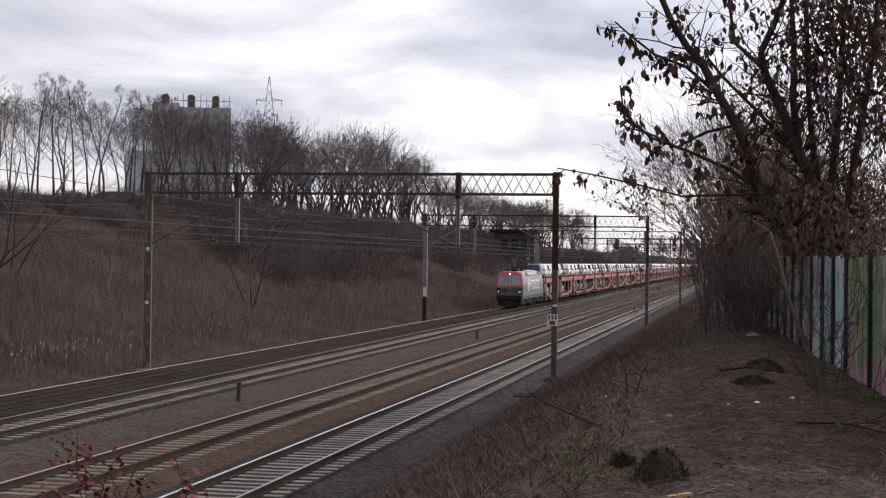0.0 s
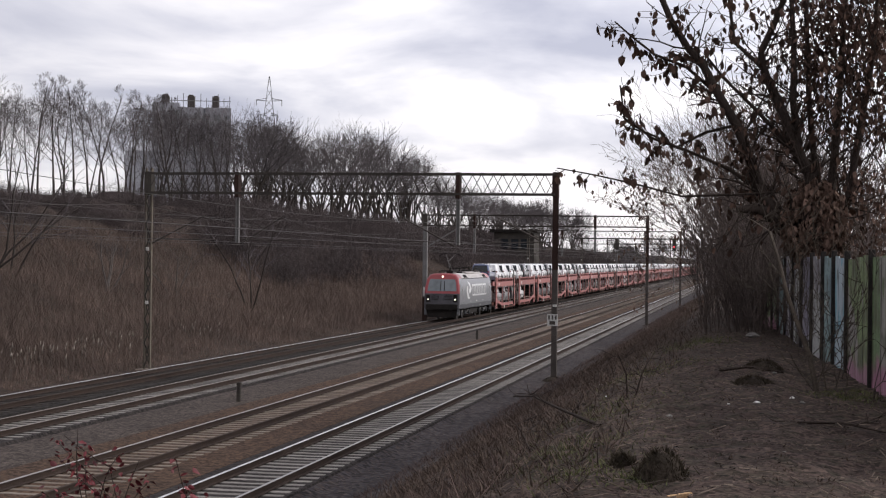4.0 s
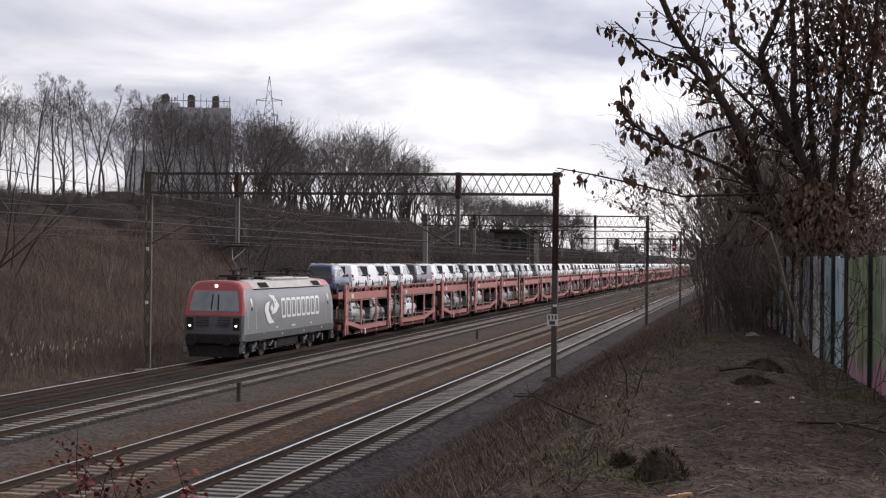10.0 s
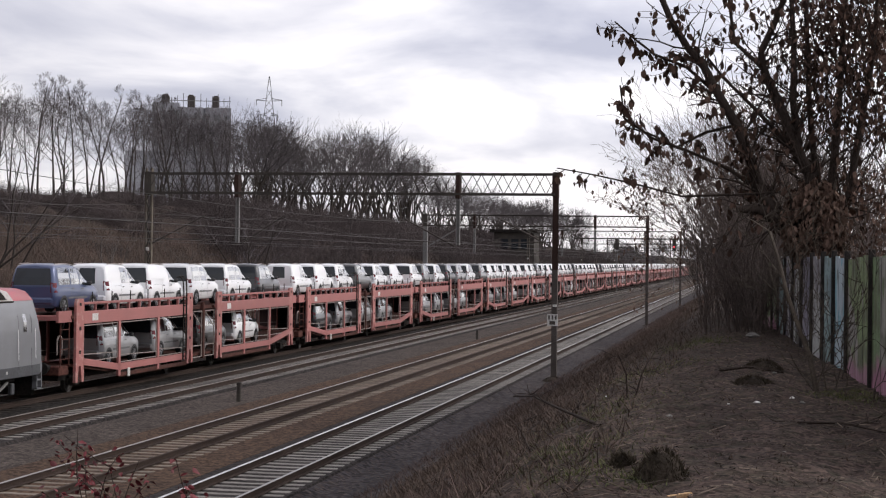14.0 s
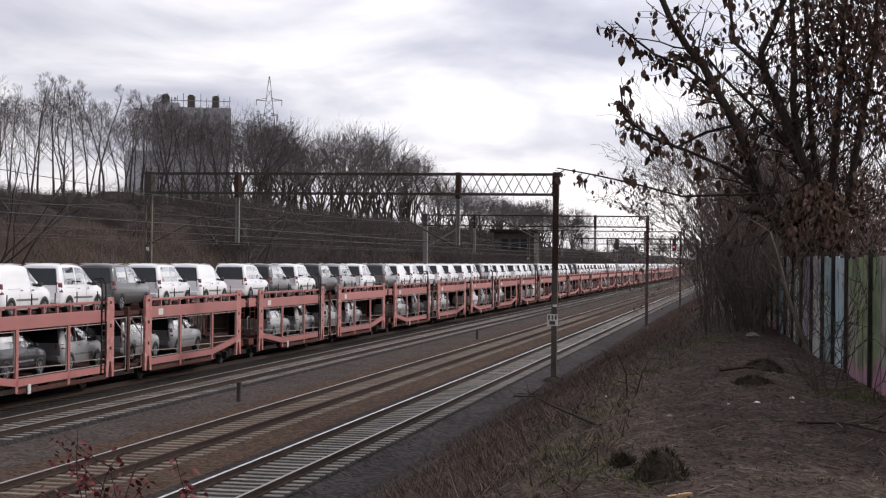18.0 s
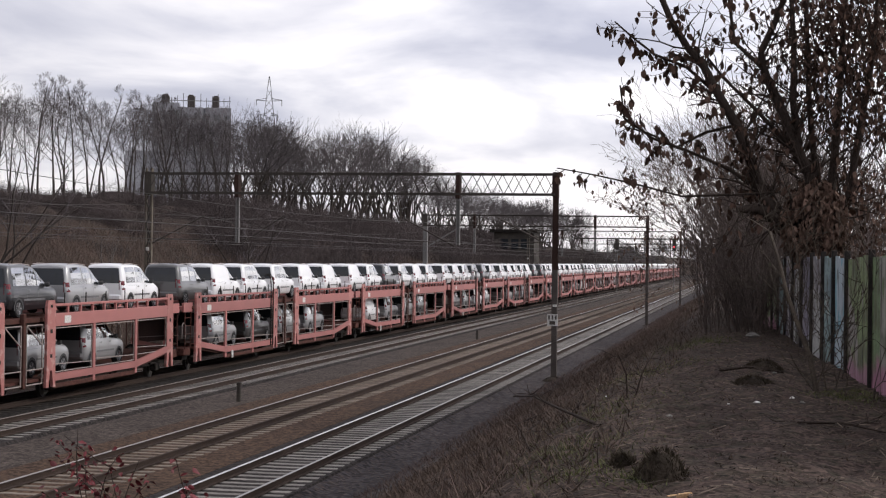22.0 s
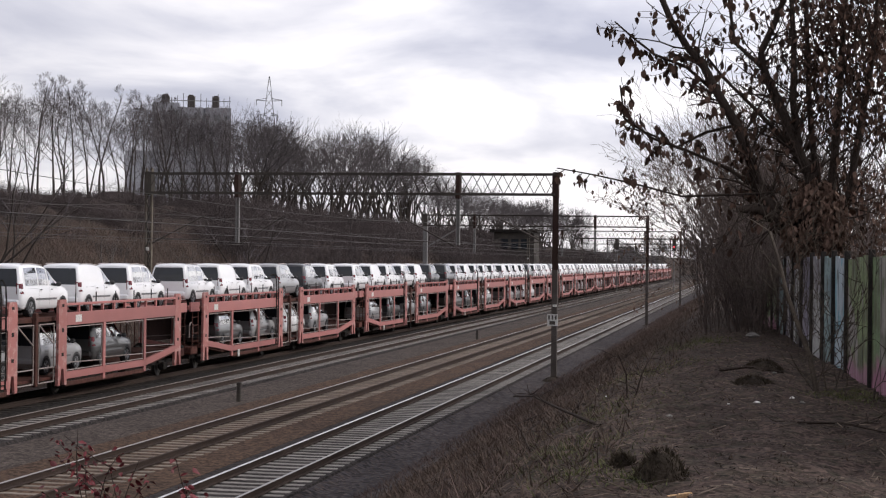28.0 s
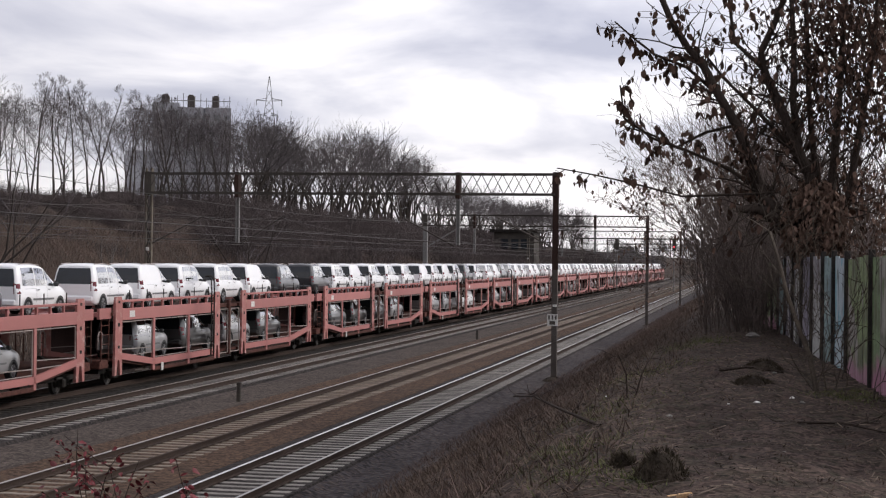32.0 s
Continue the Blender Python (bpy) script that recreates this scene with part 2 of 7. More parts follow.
def tri_mesh(name, v, f, material):
    """A mesh from arrays of corners and triangles."""
    me = bpy.data.meshes.new(name)
    v, f = np.asarray(v, np.float32), np.asarray(f, np.int32)
    n, w = f.shape
    me.vertices.add(len(v)); me.loops.add(n * w); me.polygons.add(n)
    me.vertices.foreach_set("co", v.ravel())
    me.loops.foreach_set("vertex_index", f.ravel())
    me.polygons.foreach_set("loop_start", np.arange(0, n * w, w, dtype=np.int32))
    me.update(calc_edges=True)
    me.validate()
    me.materials.append(material)
    return me


# ---- the lie of the land ----
T1, T2, T3, T4 = -25.19, -21.54, -15.26, -11.18   # the middles of the four tracks
PROFILE = [(-3000, 12.0), (-130, 10.4), (-75, 10.6), (-60, 10.2), (-52, 7.6), (-44, 3.4), (-36, 1.0), (-31, -0.1), (-28.2, -0.45), (-27.2, -0.62),
           (-9.2, -0.66), (-8.4, -0.30), (-6.0, 0.95), (-3.6, 2.25), (-2.0, 3.05), (-1.0, 3.30), (0.2, 3.33), (1.2, 3.24), (1.9, 3.24), (6, 3.6), (60, 4.0), (3000, 6.0)]
PX, PZ = np.array([q[0] for q in PROFILE]), np.array([q[1] for q in PROFILE])


def land(x, y):
    z = float(np.interp(x, PX, PZ))
    k = 0.0
    if x < -44 and y > 150:
        z -= 0.8 * min(1, (y - 150) / 90) * min(1, (-44 - x) / 12)
    if x < -30:
        k = min(1, (-30 - x) / 12) * 0.9
    elif x > -8:
        k = min(1, (x + 8) / 5) * 0.10
    if k:
        z += k * noise.noise(Vector((x * 0.07, y * 0.07, 3.1))) + 0.35 * k * noise.noise(Vector((x * 0.45, y * 0.45, 7.7)))
    if -7 < x < 5 and 0 < y < 60:
        z += 0.05 * noise.noise(Vector((x * 1.9, y * 1.3, 1.7))) + 0.04 * noise.noise(Vector((x * 4.6, y * 2.6, 9.2))) + 0.028 * noise.noise(Vector((x * 8.5, y * 6.0, 4.4)))
    return z


def build_ground():
    xs = sorted(set([-3000, -1500, -700, -400, -250, -180] + list(np.arange(-140, -32, 4.0)) + list(np.arange(-32, -26, 0.8)) + [-20, -14] + list(np.arange(-9.6, -3.9, 0.4)) + list(np.arange(-3.9, 3.2, 0.09)) + [6, 9, 14, 22, 40, 80, 200, 600, 1500, 3000]))
    ys = sorted(set([-600, -200, -80, -30, -10, 0, 4] + list(np.arange(6, 30, 0.13)) + list(np.arange(30, 44, 0.5)) + list(np.arange(44, 130, 3)) + list(np.arange(130, 420, 10)) + [480, 560, 700, 900, 1300, 2000, 3200]))
    g = Geo()
    g.grid([[(x, y, land(x, y)) for x in xs] for y in ys])
    me = g.mesh("ground", M_SOIL, True)
    ob = new("ground", me)
    tagged(ob, "dark brown soil and dead litter of a railway cutting", "ground", kind="structure")


build_ground()
Y0, Y1 = -40.0, 900.0


def strip(name, x0, x1, top, material, label, edge=0.5, low=-0.75):
    g = Geo()
    ys = [Y0] + list(np.arange(20, 160, 2.0)) + list(np.arange(160, 420, 20)) + [Y1]
    rows = []
    for y in ys:
        row = [(x0 - edge, y, low)]
        n = 7
        for i in range(n):
            x = x0 + (x1 - x0) * i / (n - 1)
            row.append((x, y, top + 0.006 * noise.noise(Vector((x * 1.3, y * 0.9, top * 9)))))
        row.append((x1 + edge, y, low))
        rows.append(row)
    g.grid(rows)
    ob = new(name, g.mesh(name, material, True))
    return tagged(ob, label, "track bed", kind="structure")


strip("track_bed_1", T1 - 1.55, T1 + 1.6, -0.205, M_SHADED_BALLAST, "far track's ballast, darkened for the shade under the train")
strip("track_bed_2", T2 - 1.5, T2 + 1.38, -0.199, M_DARK_BALLAST, "grey crushed stone ballast under the second track", 0.35)
strip("track_bed_3", T3 - 2.3, T3 + 2.5, -0.199, M_RUST_BALLAST, "rust-brown ballast under the third track", 0.03)
strip("track_bed_4", T4 - 1.55, T4 + 1.34, -0.200, M_DARK_BALLAST, "dark grey ballast under the near track", 0.3)
strip("ballast_strip", T2 + 1.45, T3 - 2.38, -0.285, M_BALLAST, "flat grey gravel between the track pairs", 0.2)
strip("moss_strip", T1 + 1.5, T2 - 1.5, -0.30, M_MOSS_BALLAST, "mossy gravel between the two far tracks", 0.2)


def bank_ballast():
    """Dark stone spread over the foot of the near slope."""
    g = Geo()
    ys = list(np.arange(10, 160, 1.5)) + list(np.arange(160, 420, 20)) + [Y1]
    xs = [T4 + 1.4, -9.5, -9.0, -8.5, -8.0, -7.4, -6.8, -6.2, -5.6]
    rows = []
    for y in ys:
        w = 0.9 * noise.noise(Vector((0.3, y * 0.15, 4))) + 0.35 * noise.noise(Vector((0.3, y * 0.5, 4))) - 0.3
        rows.append([(x + w * (i / 8) ** 2, y, max(land(x + w * (i / 8) ** 2, y), -0.26 if x < -9.6 else -0.36 if x < -8.6 else -9) + 0.025 + (0.02 * noise.noise(Vector((x * 2, y * 2, 1)))) - (0.06 if i == len(xs) - 1 else 0)) for i, x in enumerate(xs)])
    g.grid(rows)
    tagged(new("bank_ballast", g.mesh("bank_ballast", M_BANK_STONE, True)), "dark stone spread over the foot of the slope", "track bed", kind="structure")


bank_ballast()


# ---- tracks ----
def rail_geo():
    g = Geo()
    prof = [(-0.075, -0.172), (0.075, -0.172), (0.075, -0.158), (0.012, -0.135), (0.009, -0.05), (0.036, -0.036), (0.036, -0.008), (0.028, -0.0), (-0.028, 0.0), (-0.036, -0.008), (-0.036, -0.036), (-0.009, -0.05), (-0.012, -0.135), (-0.075, -0.158)]
    ys = [Y0, 30, 60, 100, 180, 320, Y1]
    k = len(g.v)
    for y in ys:
        g.v += [(x, y, z) for x, z in prof]
    n = len(prof)
    for i in range(len(ys) - 1):
        for j in range(n):
            g.f.append((k + i * n + j, k + i * n + (j + 1) % n, k + (i + 1) * n + (j + 1) % n, k + (i + 1) * n + j))
            g.m.append(1 if j in (6, 7, 8) else 0)
    return g


def sleeper_geo(w=0.28):
    g = Geo()
    # tapered concrete beam, lower in the middle
    rows = []
    for x, h in ((-1.25, -0.185), (-0.45, -0.182), (-0.25, -0.190), (0.25, -0.190), (0.45, -0.182), (1.25, -0.185)):
        rows.append([(x, -w / 2, -0.36), (x, -w / 2 + 0.025, h - 0.012), (x, -w / 2 + 0.045, h), (x, w / 2 - 0.045, h), (x, w / 2 - 0.025, h - 0.012), (x, w / 2, -0.36)])
    g.grid(rows, 0, True, True)
    return g


def build_track(name, x, label, mats, heads, near=(28.0, 150.0)):
    tr = thing(name, pose(x, 0, 0), label, "railway track", "railway tracks", "structure")
    for s, head in zip((-0.7535, 0.7535), heads):
        ob = new("rail", rail_geo().mesh("rail", [M_RAIL_SIDE, head]))
        ob.parent = tr
        ob.matrix_basis = pose(s, 0, 0)
    sm = sleeper_geo().mesh("sleeper", mats)
    step = 0.61
    n = int((near[1] - near[0]) / step)
    for i in range(min(n, 290)):
        ob = new("sleeper", sm)
        ob.parent = tr
        ob.matrix_basis = pose(random.uniform(-0.012, 0.012), near[0] + i * step + random.uniform(-0.012, 0.012), random.uniform(-0.006, 0.004), 0, 0, random.uniform(-0.4, 0.4))
    # the sleepers farther along, in one piece
    g = Geo()
    y = near[0] + min(n, 290) * step
    while y < 460:
        g.box(-1.25, 1.25, y - 0.11, y + 0.11, -0.36, -0.185)
        y += step
    tagged(part("far_sleepers", g, mats, tr), kind="stuff")
    return tr


build_track("track_1", T1, "far track with one polished rail on dark sleepers", M_DARK_SLEEPER, (M_RAIL_TOP, M_RAIL_SIDE), near=(48, 110))
build_track("track_2", T2, "second track on pale concrete sleepers", M_SLEEPER, (M_RAIL_DULL, M_RAIL_DULL), near=(44, 160))
build_track("track_3", T3, "third track, rusty rails on stained concrete sleepers", M_OLD_SLEEPER, (M_RAIL_MID, M_RAIL_SIDE), near=(34, 160))
build_track("track_4", T4, "near track with shining rail heads on concrete sleepers", M_SLEEPER, (M_RAIL_TOP, M_RAIL_MID), near=(26, 160))


# ---- overhead line ----
GX0, GX1 = -27.65, -8.58          # the gantries' masts


def lattice_mast(parent, x, top, foot):
    g = Geo()
    for s in (-1, 1):
        g.prism([(x + s * 0.135 - 0.03, -0.09), (x + s * 0.135 + 0.03, -0.09), (x + s * 0.135 + 0.03, 0.09), (x + s * 0.135 - 0.03, 0.09)], 2, foot, top)
    mast = part("mast", g, M_MAST_PALE, parent, "lattice mast of two pale channels")
    g = Geo()
    z, s = foot + 0.3, 1
    while z < top - 0.6:
        g.bar((x - s * 0.11, -0.095, z), (x + s * 0.11, -0.095, z + 0.55), 0.035, n=4)
        g.bar((x + s * 0.11, 0.095, z), (x - s * 0.11, 0.095, z + 0.55), 0.035, n=4)
        z += 0.55; s = -s
    tagged(part("lacing", g, M_MAST_DARK, mast), kind="stuff")
    g = Geo()
    g.box(x - 0.45, x + 0.45, -0.45, 0.45, foot - 0.35, foot + 0.18, bevel=0.04)
    part("footing", g, M_OLD_SLEEPER, parent, "concrete footing")
    for z in (2.75, 5.25):
        g = Geo()
        g.box(x - 0.08, x + 0.08, -0.17, -0.135, z, z + 0.16, bevel=0.02)
        part("plate", g, M_CERAMIC, mast, "small white plate")


def pale_mast(parent, x, top, foot):
    """A plain pale mast with a white plate and a rusty foot."""
    g = Geo()
    g.box(x - 0.19, x + 0.19, -0.17, 0.17, foot + 2.2, top, bevel=0.03)
    mast = part("mast", g, M_STEEL, parent, "plain pale grey mast")
    g = Geo()
    g.box(x - 0.18, x + 0.18, -0.16, 0.16, foot, foot + 2.2, bevel=0.02)
    part("mast_foot", g, M_MAST_RUST, mast, "red-oxide mast foot")
    g = Geo()
    g.box(x - 0.14, x + 0.14, -0.21, -0.17, foot + 2.3, foot + 3.1, bevel=0.02)
    part("plate", g, M_CERAMIC, mast, "white plate")
    g = Geo()
    g.bar((x, 0, 6.0), (x + 2.6, 0, 7.6), 0.05, n=6)
    part("brace", g, M_STEEL, mast)


def solid_mast(parent, x, top, foot, sign):
    g = Geo()
    g.box(x - 0.12, x + 0.12, -0.16, -0.135, foot, top)
    g.box(x - 0.12, x + 0.12, 0.135, 0.16, foot, top)
    g.box(x - 0.012, x + 0.012, -0.135, 0.135, foot, top)
    mast = part("mast", g, [M_MAST_RUST], parent, "red-oxide steel mast, grey towards its foot")
    g = Geo()
    g.box(x - 0.123, x + 0.123, -0.165, 0.165, foot, 4.6, bevel=0.01)
    part("grey_coat", g, M_MAST_GREY, mast, "grey painted lower length")
    g = Geo()
    g.box(x - 0.4, x + 0.4, -0.4, 0.4, foot - 0.6, foot + 0.06, bevel=0.05)
    part("footing", g, M_MAST_DARK, parent, "concrete footing")
    if sign:
        g = Geo()
        g.box(x - 0.31, x + 0.17, -0.215, -0.19, 2.1, 2.62, bevel=0.012)
        plate = part("sign_plate", g, M_CERAMIC, mast, "white plate with dark bars")
        g = Geo()
        for dx in (-0.22, -0.07, 0.08):
            g.box(x + dx - 0.035, x + dx + 0.035, -0.222, -0.216, 2.38, 2.57)
        g.box(x - 0.2, x + 0.06, -0.222, -0.216, 2.16, 2.32)
        part("sign_bars", g, M_MAST_DARK, plate)
        g = Geo()
        g.bar((x + 0.02, -0.19, 2.95), (x + 0.02, -0.19, 3.05), 0.09, n=10)
        part("tag", g, M_CERAMIC, mast)


def lattice_beam(parent, x0, x1, z0, z1):
    g = Geo()
    for z in (z0, z1):
        for y in (-0.22, 0.22):
            g.box(x0, x1, y - 0.04, y + 0.04, z - 0.05, z + 0.05)
    beam = part("beam", g, M_MAST_DARK, parent, "long lattice beam across all tracks")
    n = 40
    g = Geo()
    for i in range(n):
        a, b = x0 + (x1 - x0) * i / n, x0 + (x1 - x0) * (i + 1) / n
        for y, s in ((-0.22, 1), (0.22, -1)):
            p, q = (z0, z1) if (i % 2 == 0) == (s == 1) else (z1, z0)
            g.bar((a, y, p), (b, y, q), 0.021, n=4)
    tagged(part("lacing", g, M_MAST_DARK, beam), kind="stuff")
    g = Geo()
    for i in range(0, n + 1, 4):
        a = x0 + (x1 - x0) * i / n
        for z in (z0, z1):
            g.bar((a, -0.22, z), (a, 0.22, z), 0.022, n=4)
    tagged(part("cross_tie", g, M_MAST_DARK, beam), kind="stuff")
    g = Geo()
    g.box(x0 - 0.16, x0 + 0.18, -0.24, 0.24, z0 - 0.08, z1 + 0.08)
    part("end_plate", g, M_MAST_DARK, beam)
    g = Geo()
    g.prism([(x1 - 0.26, z0 - 0.05), (x1 + 0.125, z0 - 0.12), (x1 + 0.125, z1 + 0.1), (x1 - 0.14, z1 + 0.06), (x1 - 0.14, z0 + 0.12)], 1, -0.24, 0.24)
    part("end_plate", g, M_MAST_RUST, beam)


def cantilever(parent, x, side, reach, z=5.55):
    """A bracket from a post at x, towards its track."""
    a = x + side * 0.15
    b = x + side * reach
    g = Geo()
    g.bar((a, 0, z + 0.05), (b, 0, z + 1.35), 0.035, n=6)
    arm = part("cantilever", g, M_MAST_GREY, parent, "steel bracket tube carrying the wires")
    g = Geo()
    g.bar((a, 0, z + 0.28), (b + side * 0.5, 0, z + 0.22), 0.025, n=6)
    part("registration_tube", g, M_MAST_GREY, arm)
    g = Geo()
    for i in range(4):
        g.bar((a + side * (0.12 + i * 0.08), 0, z + 0.12 + i * 0.05), (a + side * (0.16 + i * 0.08), 0, z + 0.145 + i * 0.05), 0.075, n=8)
    part("insulator", g, M_MAST_GREY, arm)


def hanger(parent, x, top, low):
    g = Geo()
    for s in (-1, 1):
        g.box(x + s * 0.065 - 0.022, x + s * 0.065 + 0.022, -0.08, 0.08, low, top)
    g.box(x - 0.08, x + 0.08, -0.012, 0.012, low, top - 1.2)
    post = part("drop_post", g, M_STEEL, parent, "grey post hanging from the beam")
    g = Geo()
    g.box(x - 0.095, x + 0.095, -0.24, 0.24, top - 1.1, top + 0.08)
    part("clamp", g, M_MAST_RUST, post)


def gantry(y, sign=False):
    t = thing("catenary_gantry", pose(0, y, 0), "tall steel catenary gantry of lattice beam and two masts", "catenary gantry", "catenary gantries")
    if sign or y > 150:
        lattice_mast(t, GX0, 9.1, -0.45)
    else:
        pale_mast(t, GX0, 9.0, -0.45)
    solid_mast(t, GX1, 8.95, -0.35, sign)
    lattice_beam(t, GX0, GX1, 7.95, 8.85)
    for x in (-23.35, -13.0):
        hanger(t, x, 8.85, 5.65)
    cantilever(t, GX0, 1, 2.7)
    cantilever(t, -23.35, 1, 2.2)
    cantilever(t, -13.0, -1, 2.6)
    cantilever(t, GX1, -1, 2.6)
    return t


for i, y in enumerate((74.4, 142.0, 210.0, 278.0, 346.0, 414.0)):
    gantry(y, i == 0)

SUPPORTS = [6.5, 74.4, 142.0, 210.0, 278.0, 346.0, 414.0, 482.0]


def wire_line(x, shift):
    w = thing("overhead_wire", pose(x, 0, 0), "thin grey contact wire under a sagging carrier wire", "overhead wire", "overhead wires")
    g, d = Geo(), Geo()
    c = Geo()
    for k, (a, b) in enumerate(zip(SUPPORTS, SUPPORTS[1:])):
        o0, o1 = (0.22, -0.22) if k % 2 else (-0.22, 0.22)
        n = 12
        pts = []
        for i in range(n + 1):
            u = i / n
            pts.append((o0 + (o1 - o0) * u, a + (b - a) * u, 6.85 - 0.95 * 4 * u * (1 - u) * 0.8))
        for p, q in zip(pts, pts[1:]):
            c.bar(p, q, 0.007, n=4, caps=False)
        g.grid([[(u + 0.008 * math.cos(1.571 * i), y, 5.62 + 0.008 * math.sin(1.571 * i)) for i in range(4)] for u, y in ((o0, a), (o1, b))], 0, True)
        for p in pts[1:-1:2]:
            d.bar((p[0], p[1], 5.62), p, 0.006, n=3, caps=False)
    tagged(part("contact_wire", g, M_WIRE, w), kind="stuff")
    tagged(part("carrier_wire", c, M_WIRE, w), kind="stuff")
    tagged(part("dropper", d, M_WIRE, w), kind="stuff")


for i, x in enumerate((T1, T2, T3, T4)):
    wire_line(x, i)


def feeder(x, z, label):
    w = Geo()
    for a, b in zip(SUPPORTS, SUPPORTS[1:]):
        n = 8
        pts = [(x, a + (b - a) * i / n, z - 0.7 * 4 * (i / n) * (1 - i / n)) for i in range(n + 1)]
        for p, q in zip(pts, pts[1:]):
            w.bar(p, q, 0.011, n=4, caps=False)
    solid("feeder_wire", w, M_WIRE, pose(0, 0, 0), label, "feeder wire", "feeder wires")


feeder(GX0 - 0.5, 7.4, "single grey feeder wire slung along the masts")


def stub_post(x, y, h=0.42):
    g = Geo()
    g.box(-0.075, 0.075, -0.06, 0.06, -0.45, h, bevel=0.025)
    t = thing("marker_post", pose(x, y, 0, 0, 1.5, 0), "short dark weathered marker post in the ballast", "marker post", "marker posts")
    part("post", g, M_MAST_DARK, t)
    g = Geo()
    g.box(-0.085, 0.085, -0.07, 0.07, h - 0.10, h + 0.012, bevel=0.02)
    part("cap", g, M_MAST_DARK, t)


stub_post(-18.32, 58.8)
stub_post(-17.81, 109.8, 0.36)


def signal(x, y, z, lit, facing):
    t = thing("railway_signal", pose(x, y, 0), "lit red railway light signal on a slim mast" if lit else "dark back of a railway light signal on its mast", "railway signal", "railway signals")
    g = Geo()
    g.bar((0, 0, -0.5), (0, 0, z - 0.9), 0.09, n=8)
    part("mast", g, M_STEEL, t)
    g = Geo()
    g.box(-0.32, 0.32, -0.1, 0.1, z - 1.0, z + 1.0, bevel=0.1)
    head = part("signal_head", g, M_MAST_DARK, t)
    for i in range(4):
        g = Geo()
        zz = z - 0.7 + i * 0.45
        g.bar((0, facing * 0.1, zz + 0.1), (0, facing * 0.34, zz + 0.07), 0.13, n=8)
        part("hood", g, M_MAST_DARK, head)
    if lit:
        g = Geo()
        g.bar((0, -0.36, z - 0.25), (0, -0.37, z - 0.25), 0.16, n=12)
        part("red_lens", g, M_RED_LAMP, head, "glowing red lens")


M_RED_LAMP = mat("red_lamp", (0.8, 0.02, 0.03), (0.7, 0.02, 0.03), 0.4, bump=0, emit=((1.0, 0.05, 0.08), 9.0))
signal(-13.4, 300.0, 8.1, True, -1)
signal(-23.5, 300.0, 8.2, False, 1)


# ---- the train ----
M_GREY = mat("loco_grey_paint", (0.192, 0.196, 0.208), (0.165, 0.167, 0.176), 0.42, scale=0.9, fine=12, bump=0.03, coat=0.25, c=(0.17, 0.172, 0.18))
M_DKGREY = mat("loco_dark_grey", (0.075, 0.078, 0.085), (0.055, 0.055, 0.06), 0.5, scale=1.2, fine=12, bump=0.05, coat=0.2)
M_RED = mat("loco_red_paint", (0.36, 0.035, 0.045), (0.30, 0.04, 0.045), 0.4, scale=1.0, fine=14, bump=0.05, coat=0.3, c=(0.25, 0.05, 0.05))
M_ROOF = mat("loco_pale_roof", (0.44, 0.42, 0.40), (0.37, 0.35, 0.33), 0.5, scale=0.8, fine=8, bump=0.1, c=(0.30, 0.26, 0.24))
M_BLACK = mat("underframe_black", (0.022, 0.020, 0.019), (0.035, 0.030, 0.027), 0.75, scale=1.5, fine=12, bump=0.2)
M_WHEEL = mat("wheel_steel_grime", (0.045, 0.038, 0.034), (0.034, 0.029, 0.026), 0.7, 0.2, scale=4, fine=25, bump=0.2)
M_WHITE = mat("white_paint", (0.72, 0.72, 0.72), (0.66, 0.66, 0.66), 0.45, scale=1, fine=10, bump=0, c=(0.6, 0.6, 0.6))
M_GLASS = mat("dark_tinted_glass", (0.020, 0.024, 0.028), (0.026, 0.030, 0.034), 0.05, scale=0.5, fine=3, bump=0, c=(0.02, 0.022, 0.024), coat=1.0)
M_GLASS.node_tree.nodes["Principled BSDF"].inputs["Specular IOR Level"].default_value = 1.0
M_GLASS.node_tree.nodes["Principled BSDF"].inputs["IOR"].default_value = 3.0
M_REAR_GLASS = mat("rear_window_glass", (0.020, 0.024, 0.030), (0.026, 0.030, 0.036), 0.12, scale=0.5, fine=3, bump=0, c=(0.02, 0.022, 0.026))
M_CHIN = mat("loco_front_grey", (0.082, 0.078, 0.088), (0.064, 0.060, 0.068), 0.55, scale=1.2, fine=12, bump=0.05)
# pale blue-grey base paints the sky's reflection into the glass
M_SCREEN = mat("sky_reflecting_windscreen", (0.19, 0.215, 0.23), (0.17, 0.195, 0.21), 0.08, scale=0.3, fine=0.8, bump=0, c=(0.09, 0.103, 0.112), coat=0.5)
M_LAMP = mat("headlamp_glow", (1, 0.96, 0.88), (1, 0.96, 0.88), 0.3, bump=0, c=(1, 0.95, 0.85), emit=((1.0, 0.90, 0.72), 3.2))
M_WAGON = mat("wagon_red_paint", (0.37, 0.132, 0.122), (0.31, 0.115, 0.107), 0.6, scale=0.7, fine=16, bump=0.1, depth=0.004, c=(0.28, 0.115, 0.10), rand=0.12)
M_WAGON_WORN = mat("wagon_worn_paint", (0.36, 0.132, 0.12), (0.50, 0.32, 0.29), 0.65, scale=3.4, fine=22, bump=0.15, depth=0.004, c=(0.28, 0.11, 0.09), rand=0.12, lo=0.5, hi=0.72)
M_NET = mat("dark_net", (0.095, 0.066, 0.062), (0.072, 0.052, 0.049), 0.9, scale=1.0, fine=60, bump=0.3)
M_WAGON_DARK = mat("wagon_grimy_red", (0.10, 0.042, 0.034), (0.065, 0.034, 0.028), 0.8, scale=1.0, fine=9, bump=0.2)
